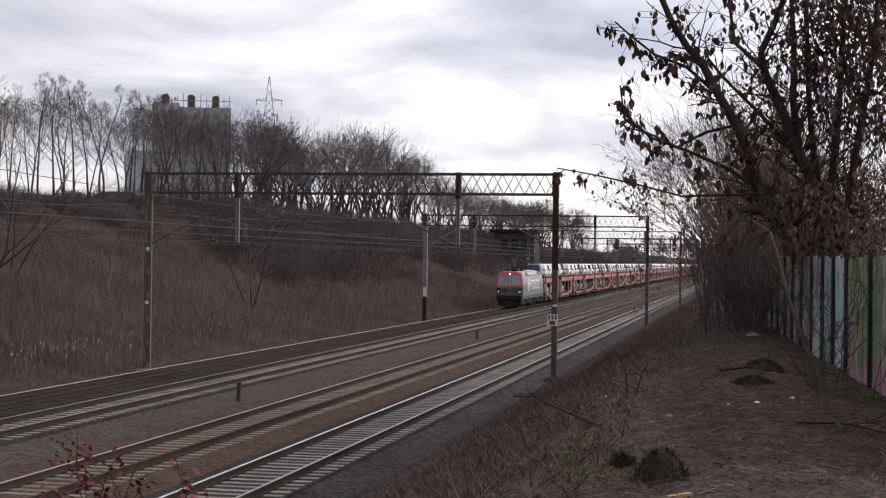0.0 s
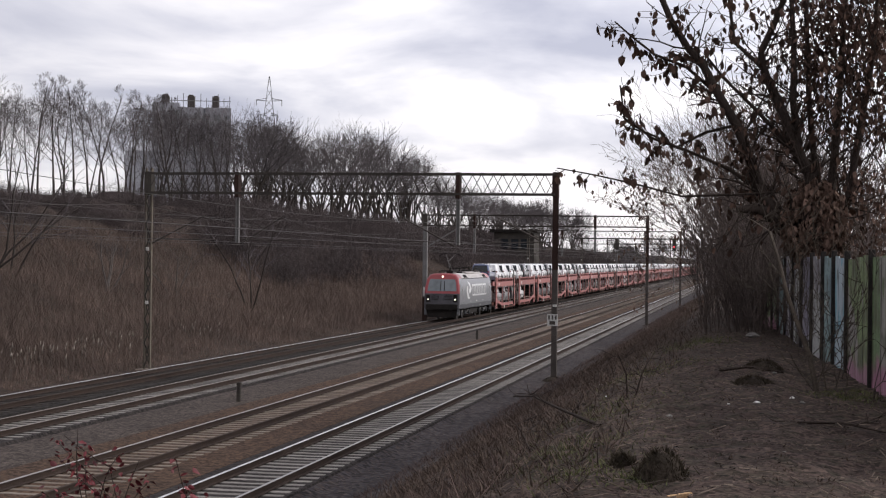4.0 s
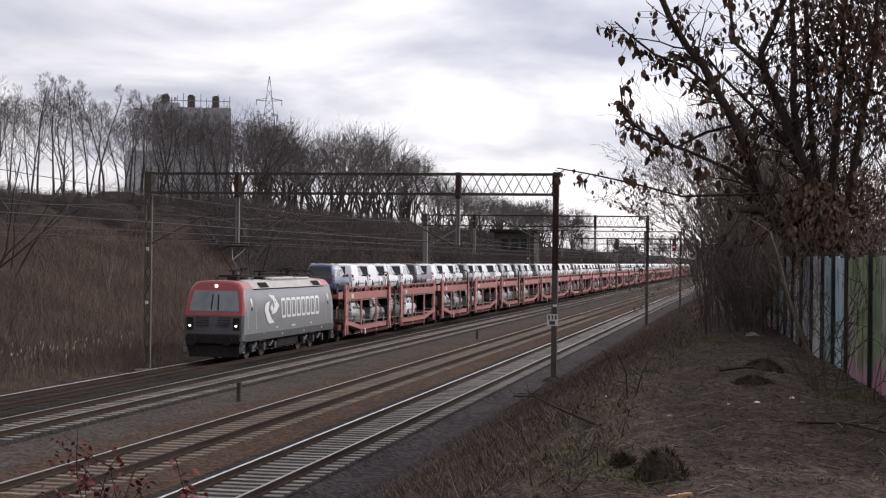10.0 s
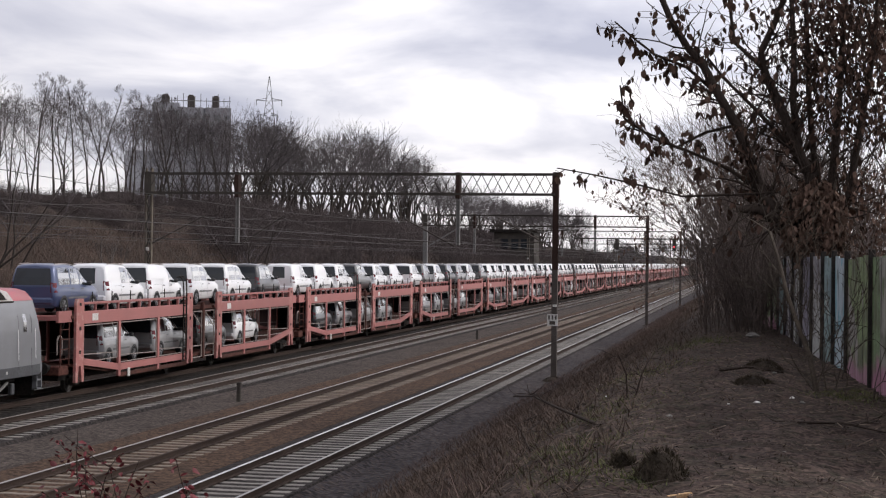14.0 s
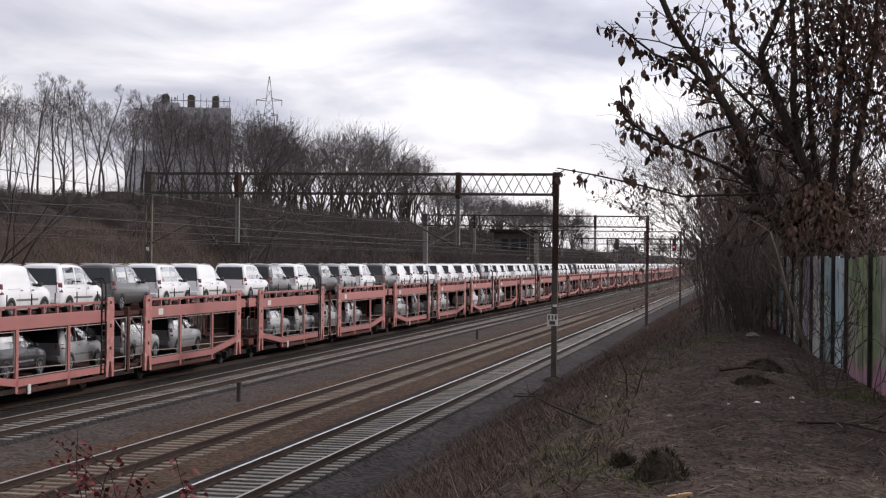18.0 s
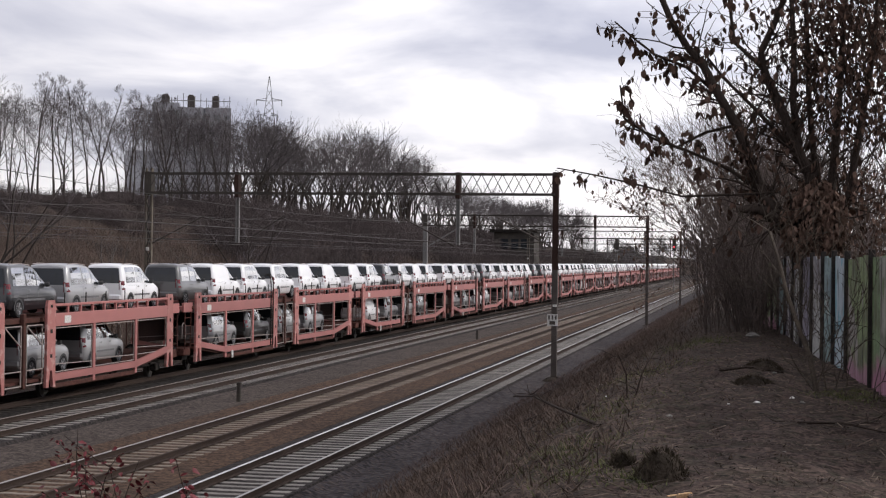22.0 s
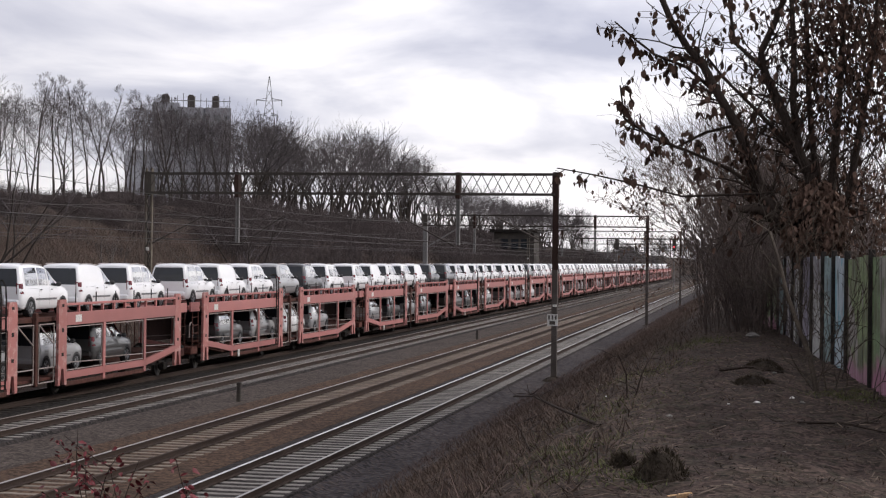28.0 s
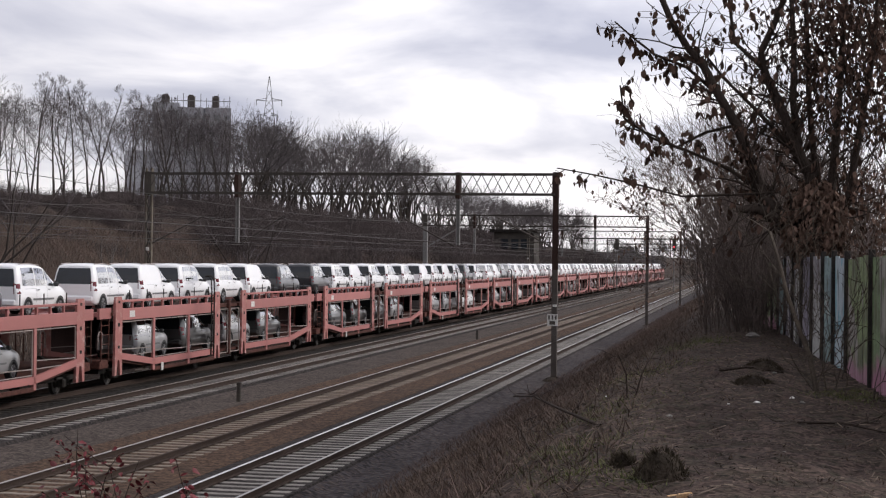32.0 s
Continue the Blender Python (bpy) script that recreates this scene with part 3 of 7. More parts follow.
M_FRAME = mat("pale_steel_tube", (0.42, 0.36, 0.33), (0.30, 0.25, 0.23), 0.5, 0.3, scale=2, fine=15, bump=0.1)
M_TYRE = mat("tyre_rubber", (0.022, 0.022, 0.023), (0.03, 0.03, 0.03), 0.85, scale=4, fine=30, bump=0.1)
M_RIM = mat("silver_rim", (0.45, 0.45, 0.46), (0.36, 0.36, 0.37), 0.35, 0.8, scale=4, fine=20, bump=0)
M_TAIL = mat("tail_lamp_red", (0.11, 0.010, 0.02), (0.08, 0.008, 0.016), 0.15, scale=3, fine=20, bump=0, c=(0.22, 0.03, 0.03))
M_PLASTIC = mat("black_plastic", (0.03, 0.03, 0.032), (0.04, 0.04, 0.042), 0.6, scale=4, fine=30, bump=0.1)

TRAIN_S, TRAIN_V, TRAIN_A = 175.2, 9.849, 0.0233     # the buffers' place, speed and gain of speed at the start
TIMES = [0.0, 4.0, 8.0, 12.0, 16.0, 20.0, 24.0, 28.0, 32.0]


def run(t):
    """How far the train has come."""
    return TRAIN_V * t + TRAIN_A * t * t / 2


MOVING = []    # (thing, its place behind the train's head, x, z)


def wheel_geo(r, w):
    g = Geo()
    prof = [(-w / 2, 0.0), (-w / 2, r * 0.35), (-w * 0.18, r * 0.42), (-w * 0.18, r * 0.8), (-w / 2, r * 0.86), (-w / 2, r), (w / 2 - 0.03, r * 0.985), (w / 2, r * 1.04), (w / 2, r * 0.86), (w * 0.18, r * 0.8), (w * 0.18, r * 0.42), (w / 2, r * 0.35), (w / 2, 0.0)]
    n = 20
    g.grid([[(x, k * math.cos(2 * math.pi * i / n), k * math.sin(2 * math.pi * i / n)) for i in range(n)] for x, k in prof], 0, True)
    return g


LOCO_L = 18.98


def build_loco():
    t = thing("locomotive", pose(T1, TRAIN_S, 0), "grey electric locomotive with a red cab front and white emblem", "locomotive")
    MOVING.append((t, 0.4, T1, 0.0))
    L0, L1 = 0.62, LOCO_L - 0.62

    def section(y, z_lo=1.0, top=3.86, hw=1.49):
        return [(-hw, z_lo), (-hw, 2.2), (-hw + 0.03, 2.75), (-hw + 0.16, 3.44), (-hw + 0.40, top - 0.12), (-hw + 0.72, top - 0.03), (0, top), (hw - 0.72, top - 0.03), (hw - 0.40, top - 0.12), (hw - 0.16, 3.44), (hw - 0.03, 2.75), (hw, 2.2), (hw, z_lo)]
    # box between the cabs
    g = Geo()
    g.grid([[(x, y, z) for x, z in section(y)] for y in (2.75, L1 - 2.13)], 0)
    body = part("body", g, M_GREY, t, "smooth grey body side", True)
    g = Geo()
    hw, top = 1.493, 3.872
    for s in (-1, 1):
        g.grid([[(s * (hw - 0.155), y, 3.455), (s * (hw - 0.395), y, top - 0.115), (s * (hw - 0.715), y, top - 0.025), (s * 0.2, y, top)] for y in (2.75, L1 - 2.13)], 0)
    g.box(-0.95, 0.95, 7.2, 11.6, 3.80, 3.99, bevel=0.06)
    g.box(-0.9, 0.9, 12.1, 15.0, 3.80, 3.95, bevel=0.06)
    roof = part("roof", g, M_ROOF, t, "pale sloping roof hatches", True)
    for y0 in (4.0, 14.2):
        g = Geo()
        for s in (-1, 1):
            v = [(s * (hw - 0.18), y0, 3.50), (s * (hw - 0.18), y0 + 1.5, 3.50), (s * (hw - 0.37), y0 + 1.5, 3.73), (s * (hw - 0.37), y0, 3.73)]
            g.poly([(x + s * 0.02, y, z + 0.015) for x, y, z in v])
            for i in range(5):
                a = i / 5
                g.bar((s * (hw - 0.16 - 0.19 * a), y0, 3.52 + 0.22 * a), (s * (hw - 0.16 - 0.19 * a), y0 + 1.5, 3.52 + 0.22 * a), 0.02, n=4)
        part("roof_grille", g, M_BLACK, roof, "black louvred grille")
    g = Geo()
    for s in (-1, 1):
        g.box(s * 1.335 - 0.02, s * 1.335 + 0.02, 2.75, L1 - 2.13, 3.40, 3.45)
    part("cornice", g, M_BLACK, roof)
    # cabs: rows of sections that lean back towards the roof
    for end in (0, 1):
        def yy(d):
            return L0 + d if end == 0 else L1 - d
        cab = Geo()
        sec = section(0)
        # how far each height of the nose leans back
        def lean(z):
            return 0.10 * max(0, (z - 1.0) / 1.0) if z < 2.0 else 0.10 + (z - 2.0) * 0.27

        rows = []
        for k, (inset, back) in enumerate(((0.11, 0.0), (0.035, 0.05), (0.0, 0.15), (0.0, 0.5), (0.0, 2.13))):
            row = []
            for x, z in sec:
                sx = math.copysign(max(abs(x) - inset, 0.0), x) if x else 0
                zz = z - (0.10 if k == 0 else 0.03 if k == 1 else 0) * (1 if z > 3.3 else 0)
                row.append((sx, yy(back + lean(zz) * (1 - back / 2.13)), zz))
            rows.append(row)
        cab.grid(rows[2:], 0)
        cb = part("cab", cab, M_GREY, t, "grey cab side with a red roof corner", True)
        nose, chin = Geo(), Geo()
        nose.grid([r[1:12] for r in rows[:3]], 0)
        chin.grid([r[:2] for r in rows[:3]], 0)
        chin.grid([r[11:] for r in rows[:3]], 0)
        # front skin
        f = rows[0]
        n = len(f)
        for i in range(n // 2):
            a, b, c, d = f[i], f[i + 1], f[n - 2 - i], f[n - 1 - i]
            if b == c:
                nose.poly([a, b, d])
            else:
                (chin if i == 0 else nose).poly([a, b, c, d])
        part("nose", nose, M_RED, cb, "red cab front", True)
        part("chin", chin, M_CHIN, cb, "dark grey lower front", True)
        # red roof corner over the cab
        rr = Geo()
        rr.grid([[(p[0] * 1.004, p[1], p[2] + 0.012) for p in row[3:10]] for row in rows[1:]], 0)
        part("cab_roof", rr, M_RED, cb, "red cab roof", True)
        sg = -1 if end == 0 else 1
        # front windows and lower grey mask
        def front(x, z, out):
            return (x, yy(lean(z)) + sg * out, z)
        w = Geo()
        w.poly([front(-1.22, 2.40, 0.03), front(1.22, 2.40, 0.03), front(1.20, 2.75, 0.03), front(1.06, 3.38, 0.03), front(-1.06, 3.38, 0.03), front(-1.20, 2.75, 0.03)])
        part("windscreen", w, M_SCREEN, cb, "wide windscreen, pale with a painted sky reflection")
        w = Geo()
        for x in (-0.12, 0.16):
            w.bar(front(x * 1.2, 2.46, 0.06), front(x, 3.2, 0.06), 0.032, n=4)
        part("wiper", w, M_BLACK, cb)
        for s in (-1, 1):
            w = Geo()
            for i in range(4):
                z = 1.72 + i * 0.12
                w.bar(front(s * 0.22, z, 0.04), front(s * 0.85, z, 0.04), 0.02, n=4)
            part("front_grille", w, M_BLACK, cb)
            w = Geo()
            c = front(s * 1.15, 1.72, 0.03)
            w.prism([(c[0] - 0.15, 1.5), (c[0] + 0.15, 1.5), (c[0] + 0.15, 2.1), (c[0] - 0.15, 2.1)], 1, c[1] - 0.03, c[1] + 0.03)
            box = part("lamp_housing", w, M_BLACK, cb)
            w = Geo()
            w.bar((c[0], c[1] + sg * 0.03, 1.71), (c[0], c[1] + sg * 0.045, 1.71), 0.055, n=14)
            part("headlight", w, M_LAMP if end == 0 else M_CERAMIC, box, "white glowing headlight" if end == 0 else "unlit headlight")
        w = Geo()
        c = front(0, 3.60, 0.02)
        w.bar(c, (c[0], c[1] + sg * 0.05, c[2]), 0.07, n=14)
        part("top_headlight", w, M_LAMP if end == 0 else M_CERAMIC, cb)
        # bumper, buffers, snow plough
        w = Geo()
        ya, yb = sorted((yy(-0.02), yy(0.5)))
        w.box(-1.36, 1.36, ya, yb, 0.82, 1.32, bevel=0.06)
        bp = part("buffer_beam", w, M_BLACK, t, "black buffer beam")
        for s in (-1, 1):
            w = Geo()
            w.bar((s * 0.875, yy(0.0), 1.05), (s * 0.875, yy(-0.5), 1.05), 0.12, n=12)
            w.bar((s * 0.875, yy(-0.5), 1.05), (s * 0.875, yy(-0.6), 1.05), 0.24, 0.26, n=16)
            part("buffer", w, M_BLACK, bp)
            w = Geo()
            xa, xb = sorted((s * 1.30, s * 1.47))
            y0, y1 = sorted((yy(0.08), yy(0.5)))
            for z in (0.42, 0.72, 1.02):
                w.box(xa, xb, y0, y1, z, z + 0.05)
            for y in (y0, y1 - 0.05):
                w.box(xa, xb, y, y + 0.05, 0.42, 1.3)
            part("step", w, M_GREY, t, "grey cab steps")
            # cab side window, door and rails
            for nm, a0, a1, z0, z1, m in (("side_window", 1.38, 1.62, 2.42, 3.15, M_GLASS), ("door_seam", 0.98, 1.00, 1.2, 3.1, M_BLACK), ("door_seam", 1.98, 2.00, 1.2, 3.1, M_BLACK), ("handrail", 0.72, 0.76, 1.5, 2.5, M_WHITE), ("handrail", 2.06, 2.10, 1.5, 2.5, M_WHITE)):
                w = Geo()
                y0, y1 = sorted((yy(a0), yy(a1)))
                o = 0.012 if nm != "handrail" else 0.05
                zb = min(z1, 2.75)
                xl, xu = s * (1.49 + o), s * (1.46 + o) - s * max(0, z1 - 2.75) * 0.24
                w.grid([[(s * (1.49 + o) if z0 < 2.3 else s * (1.484 + o), y, z0), (s * (1.462 + o), y, zb), (xu, y, z1)] for y in (y0, y1)])
                part(nm, w, m, cb)
        w = Geo()
        w.prism([(-1.3, 0.82), (-1.2, 0.22), (1.2, 0.22), (1.3, 0.82)], 1, *sorted((yy(0.15), yy(0.35))))
        part("snow_plough", w, M_BLACK, t)
    # sill and underfloor
    g = Geo()
    for s in (-1, 1):
        g.box(s * 1.46 - 0.04, s * 1.46 + 0.04, 0.9, LOCO_L - 0.9, 0.92, 1.30, bevel=0.02)
    part("sill", g, M_DKGREY, t, "dark grey sill")
    g = Geo()
    for s in (-1, 1):
        for y, w, z in ((4.1, 0.05, 1.2), (6.3, 0.3, 1.42), (7.4, 0.12, 1.05), (9.2, 0.7, 1.42), (11.6, 0.14, 1.05), (12.9, 0.35, 1.42), (15.4, 0.1, 1.08)):
            g.box(s * 1.505 - 0.006, s * 1.505 + 0.006, y, y + w, z, z + 0.09)
    tagged(part("sill_label", g, M_CERAMIC, t, "small pale lettering bars"), kind="stuff")
    g = Geo()
    g.box(-1.25, 1.25, 7.4, 11.4, 0.38, 0.95, bevel=0.05)
    g.box(-1.1, 1.1, 2.0, LOCO_L - 2.0, 0.75, 1.0)
    part("underfloor_box", g, M_BLACK, t)
    for yc in (4.74, 14.24):
        g = Geo()
        for s in (-1, 1):
            g.prism([(yc - 2.1, 0.62), (yc - 1.9, 0.86), (yc - 0.7, 0.9), (yc - 0.4, 0.66), (yc + 0.4, 0.66), (yc + 0.7, 0.9), (yc + 1.9, 0.86), (yc + 2.1, 0.62), (yc + 1.2, 0.52), (yc + 0.3, 0.42), (yc - 0.3, 0.42), (yc - 1.2, 0.52)], 0, s * 1.08 - 0.06, s * 1.08 + 0.06)
            for d in (-1.3, 1.3):
                g.box(s * 1.12 - 0.08, s * 1.12 + 0.1, yc + d - 0.18, yc + d + 0.18, 0.46, 0.8, bevel=0.05)
            for d in (-0.35, 0.35):
                g.bar((s * 1.15, yc + d, 0.62), (s * 1.15, yc + d, 1.05), 0.12, n=10)
        bogie = part("bogie", g, M_BLACK, t, "black two-axle bogie frame")
        for s in (-1, 1):
            g = Geo()
            for d, e in ((-1.75, -1.1), (1.1, 1.75)):
                g.bar((s * 1.27, yc + d, 0.52), (s * 1.27, yc + e, 0.78), 0.05, n=6)
            g.bar((s * 1.25, yc - 0.55, 0.86), (s * 1.25, yc + 0.55, 0.86), 0.045, n=6)
            part("damper", g, M_STEEL, bogie, "grey damper rods")
            for d in (-2.0, 0.0, 2.0):
                g = Geo()
                g.box(s * 1.3 - 0.07, s * 1.3 + 0.07, yc + d - 0.13, yc + d + 0.13, 0.36, 0.74, bevel=0.03)
                part("sand_box", g, M_DKGREY, bogie)
        for d in (-1.3, 1.3):
            for s in (-1, 1):
                w = part("wheel", wheel_geo(0.625, 0.13), M_WHEEL, t, "", True, pose(s * 0.76, yc + d, 0.625, 0, 0, 0 if s < 0 else 180))
                SPIN.append((w, 0.625, s))
    # emblem and lettering, as plain white shapes
    for s in (-1, 1):
        g = Geo()

        def pt(u, z):
            """u runs from the emblem's start, left to right seen from outside."""
            y = 4.55 + u if s > 0 else LOCO_L - 4.55 - u
            x = 1.49 + 0.008 if z < 2.2 else 1.498 - 0.03 * (z - 2.2) / 0.55 if z < 2.75 else 1.468 - 0.14 * (z - 2.75) / 0.57
            return (s * (x + 0.006), y, z)
        # an upper hook, a small leaf and a lower hook that faces it
        for shape in ([(0.5, 3.16), (1.55, 3.06), (2.26, 2.55), (1.64, 2.21), (0.79, 2.13), (1.17, 2.37), (1.45, 2.59), (1.17, 2.87)],
                      [(0.98, 2.67), (1.21, 2.42), (0.93, 2.23), (0.6, 2.44)],
                      [(0.6, 2.81), (-0.11, 2.71), (-0.4, 2.43), (0.08, 1.84), (0.46, 1.68), (1.4, 1.72), (0.84, 1.92), (0.31, 2.35), (0.41, 2.58)]):
            g.poly([(s * (abs(x) + 0.016), y, z) for x, y, z in (pt(u, z) for u, z in shape)])
        part("emblem", g, M_WHITE, t, "white two-part emblem")
        # a row of plain rounded frames in place of the lettering
        for i in range(8):
            g = Geo()
            u, w, st, z0, z1, c = 2.76 + i * 0.97, 0.78, 0.14, 1.90, 2.92, 0.07
            outer = [(0, z0 + c), (c, z0), (w - c, z0), (w, z0 + c), (w, 2.2), (w, 2.75), (w, z1 - c), (w - c, z1), (c, z1), (0, z1 - c), (0, 2.75), (0, 2.2)]
            inner = [(st, z0 + c + 0.04), (c + 0.04, z0 + st), (w - c - 0.04, z0 + st), (w - st, z0 + c + 0.04), (w - st, 2.2), (w - st, 2.75), (w - st, z1 - c - 0.04), (w - c - 0.04, z1 - st), (c + 0.04, z1 - st), (st, z1 - c - 0.04), (st, 2.75), (st, 2.2)]
            for j in range(12):
                k = (j + 1) % 12
                g.poly([pt(u + a, z) for a, z in (outer[j], outer[k], inner[k], inner[j])])
            part("letter_shape", g, M_WHITE, t, "plain white letter-sized shape")
    # roof gear
    g = Geo()
    for s in (-1, 1):
        g.bar((s * 0.55, 2.6, 4.02), (s * 0.55, LOCO_L - 2.6, 4.02), 0.03, n=6)
    g.bar((0.1, 6.4, 4.18), (0.1, 12.6, 4.18), 0.025, n=6)
    part("roof_bus_bar", g, M_BLACK, roof)
    for i, y in enumerate((2.9, 5.2, 6.4, 7.6, 8.6, 10.4, 11.8, 12.7, 14.0, 16.0)):
        g = Geo()
        for k in range(4):
            g.bar((0.55 if i % 2 else -0.55, y, 3.84 + k * 0.05), (0.55 if i % 2 else -0.55, y, 3.87 + k * 0.05), 0.09 - 0.02 * (k % 2), n=8)
        part("roof_insulator", g, M_BLACK, roof)
    for i, (y, w, h, x) in enumerate(((2.6, 0.5, 0.34, 0.3), (5.7, 0.7, 0.42, -0.3), (6.9, 0.5, 0.30, 0.35), (8.2, 1.2, 0.28, -0.2), (12.2, 0.6, 0.42, 0.3), (13.2, 0.5, 0.36, -0.3), (16.4, 0.4, 0.3, 0.2))):
        g = Geo()
        g.box(x - 0.25, x + 0.25, y, y + w, 3.84, 3.86 + h * 0.6, bevel=0.03)
        g.bar((x, y + w / 2, 3.86 + h * 0.6), (x, y + w / 2, 3.98 + h), 0.06, n=6)
        g.bar((x - 0.3, y + w / 2, 3.98 + h), (x + 0.3, y + w * 0.7, 3.98 + h), 0.03, n=5)
        part("roof_switchgear", g, M_BLACK, roof, "black roof switchgear")
    for y0, up in ((3.1, True), (14.0, False)):
        pan = Geo()
        for s in (-1, 1):
            pan.bar((s * 0.5, y0, 4.08), (s * 0.5, y0 + 2.2, 4.08), 0.05, n=6)
        for y in (y0, y0 + 2.2):
            pan.bar((-0.5, y, 4.08), (0.5, y, 4.08), 0.035, n=6)
        pb = part("pantograph", pan, M_BLACK, t, "raised pantograph" if up else "folded pantograph")
        arm = Geo()
        if up:
            knee, headp = Vector((0, y0 + 0.5, 4.85)), Vector((0, y0 + 1.5, 5.5))
        else:
            knee, headp = Vector((0, y0 - 0.1, 4.2)), Vector((0, y0 + 1.9, 4.24))
        base = Vector((0, y0 + 1.5, 4.1))
        arm.bar(base, knee, 0.05, 0.04, n=6)
        arm.bar(base + Vector((0.1, 0.35, 0)), knee + Vector((0.1, 0.1, -0.1)), 0.02, n=5)
        for s in (-1, 1):
            arm.bar(knee, headp + Vector((s * 0.35, 0, -0.08)), 0.028, 0.02, n=5)
        part("pantograph_arm", arm, M_STEEL if up else M_BLACK, pb)
        hd = Geo()
        for d in (-0.2, 0.2):
            pts = [(-0.98, -0.22), (-0.72, -0.02), (-0.5, 0.03), (0.5, 0.03), (0.72, -0.02), (0.98, -0.22)]
            for a, b in zip(pts, pts[1:]):
                hd.bar((a[0], headp.y + d, headp.z + a[1]), (b[0], headp.y + d, headp.z + b[1]), 0.022, n=5)
        part("collector_strip", hd, M_BLACK, pb)
    return t


SPIN = []
build_loco()

# ---- car carriers ----
PITCH_W = 31.78
WAGON_0 = 19.99              # the first wagon's buffers behind the locomotive's


def build_wagon():
    t = thing("car_carrier_wagon", pose(T1, 0, 0), "red double-deck car carrier wagon of two coupled halves", "car carrier", "car carrier wagons")
    HW = 1.5
    secs = ((1.5, 14.3, True), (17.57, 30.37, False))     # the first half has its high floor in front, the second behind
    for a, b, front in secs:
        third = (b - a) / 3
        for s in (-1, 1):
            x0, x1 = sorted((s * HW, s * (HW - 0.10)))
            # end posts: broad, with a forked foot and a pierced head
            for y0 in (a, b - 0.78):
                g = Geo()
                g.prism([(y0, 0.42), (y0 + 0.2, 0.42), (y0 + 0.3, 1.0), (y0 + 0.48, 1.0), (y0 + 0.58, 0.42), (y0 + 0.78, 0.42), (y0 + 0.74, 1.4), (y0 + 0.74, 3.2), (y0 + 0.66, 3.42), (y0 + 0.12, 3.42), (y0 + 0.04, 3.2), (y0 + 0.04, 1.4)], 0, x0, x1)
                p = part("end_post", g, M_WAGON_WORN, t, "broad worn red end post")
                xs = s * (HW + 0.006)
                for zc, h in ((3.22, 0.1), (2.35, 0.14), (1.5, 0.12)):
                    if s < 0 and zc < 3:
                        continue
                    g = Geo()
                    g.box(min(xs, xs - s * 0.01), max(xs, xs - s * 0.01), y0 + 0.3, y0 + 0.48, zc - h / 2, zc + h / 2)
                    part("post_hole", g, M_BLACK, p)
            for k in (1, 2):
                y = a + third * k
                g = Geo()
                g.box(x0, x1, y - 0.11, y + 0.11, 0.40, 2.5, bevel=0.01)
                part("side_post", g, M_WAGON, t)
            # upper side beam and its ladder-like guard
            g = Geo()
            g.box(x0, x1, a + 0.74, b - 0.74, 2.50, 2.96, bevel=0.012)
            beam = part("upper_beam", g, M_WAGON, t, "red upper side beam")
            g = Geo()
            g.box(x0, x1, a + 0.74, b - 0.74, 3.20, 3.29, bevel=0.01)
            n = 10
            for i in range(1, n):
                y = a + 0.74 + (b - a - 1.48) * i / n
                g.box(x0 + 0.01, x1 - 0.01, y - 0.055, y + 0.055, 2.96, 3.20)
            part("guard_rail", g, M_WAGON, beam)
            g = Geo()
            for i in range(6):
                y = a + 1.6 + (b - a - 3.2) * i / 5
                g.bar((s * 1.45, y, 3.29), (s * 1.45, y, 3.66), 0.022, n=5)
            tagged(part("stanchion", g, M_BLACK, beam), kind="stuff")
            g = Geo()
            xs = s * (HW + 0.008)
            yb = a + 1.5
            g.box(min(xs, xs - s * 0.01), max(xs, xs - s * 0.01), yb, yb + 0.55, 2.6, 2.86)
            part("data_plate", g, M_CERAMIC, beam, "pale data plate")
            # lower side beam: flat, then sloping up over the wheels
            hi, lo = 1.22, 0.82
            if front:
                line = [(a + 0.7, hi), (a + third, lo), (b - 0.7, lo)]
            else:
                line = [(a + 0.7, lo), (b - third, lo), (b - 0.7, hi)]
            g = Geo()
            for (ya, za), (yb, zb) in zip(line, line[1:]):
                g.grid([[(x, y, z + dz) for x, dz in ((x0, -0.2), (x1, -0.2), (x1, 0.05), (x0, 0.05))] for y, z in ((ya, za), (yb, zb))], 0, True, True)
            part("lower_beam", g, M_WAGON, t, "red lower side beam")
            g = Geo()
            g.box(x0 + 0.02, x1 - 0.02, a + (third if front else 0.7), b - (0.7 if front else third), 0.36, 0.52, bevel=0.01)
            part("sole_bar", g, M_WAGON_DARK, t)
            # framed side nets
            for k in range(3):
                ya, yb = a + third * k + (0.78 if k == 0 else 0.16), a + third * (k + 1) - (0.78 if k == 2 else 0.16)
                g = Geo()
                xm = s * (HW - 0.05)
                za = 1.12 if (front and k == 0) or (not front and k == 2) else 0.92
                zb = 2.44
                for p, q in (((ya, za), (yb, za)), ((yb, za), (yb, zb)), ((yb, zb), (ya, zb)), ((ya, zb), (ya, za)), ((ya, za + 0.28), (yb, za + 0.2))):
                    g.bar((xm, p[0], p[1]), (xm, q[0], q[1]), 0.022, n=4)
                fr = part("side_frame", g, M_FRAME, t, "thin pale tube frame")
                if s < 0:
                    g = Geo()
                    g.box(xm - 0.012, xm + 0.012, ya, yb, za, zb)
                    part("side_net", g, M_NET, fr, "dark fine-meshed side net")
        # decks
        g = Geo()
        g.box(-HW + 0.1, HW - 0.1, a - 0.1, b + 0.1, 2.70, 2.83)
        part("upper_deck", g, M_WAGON_DARK, t, "grimy upper deck")
        g = Geo()
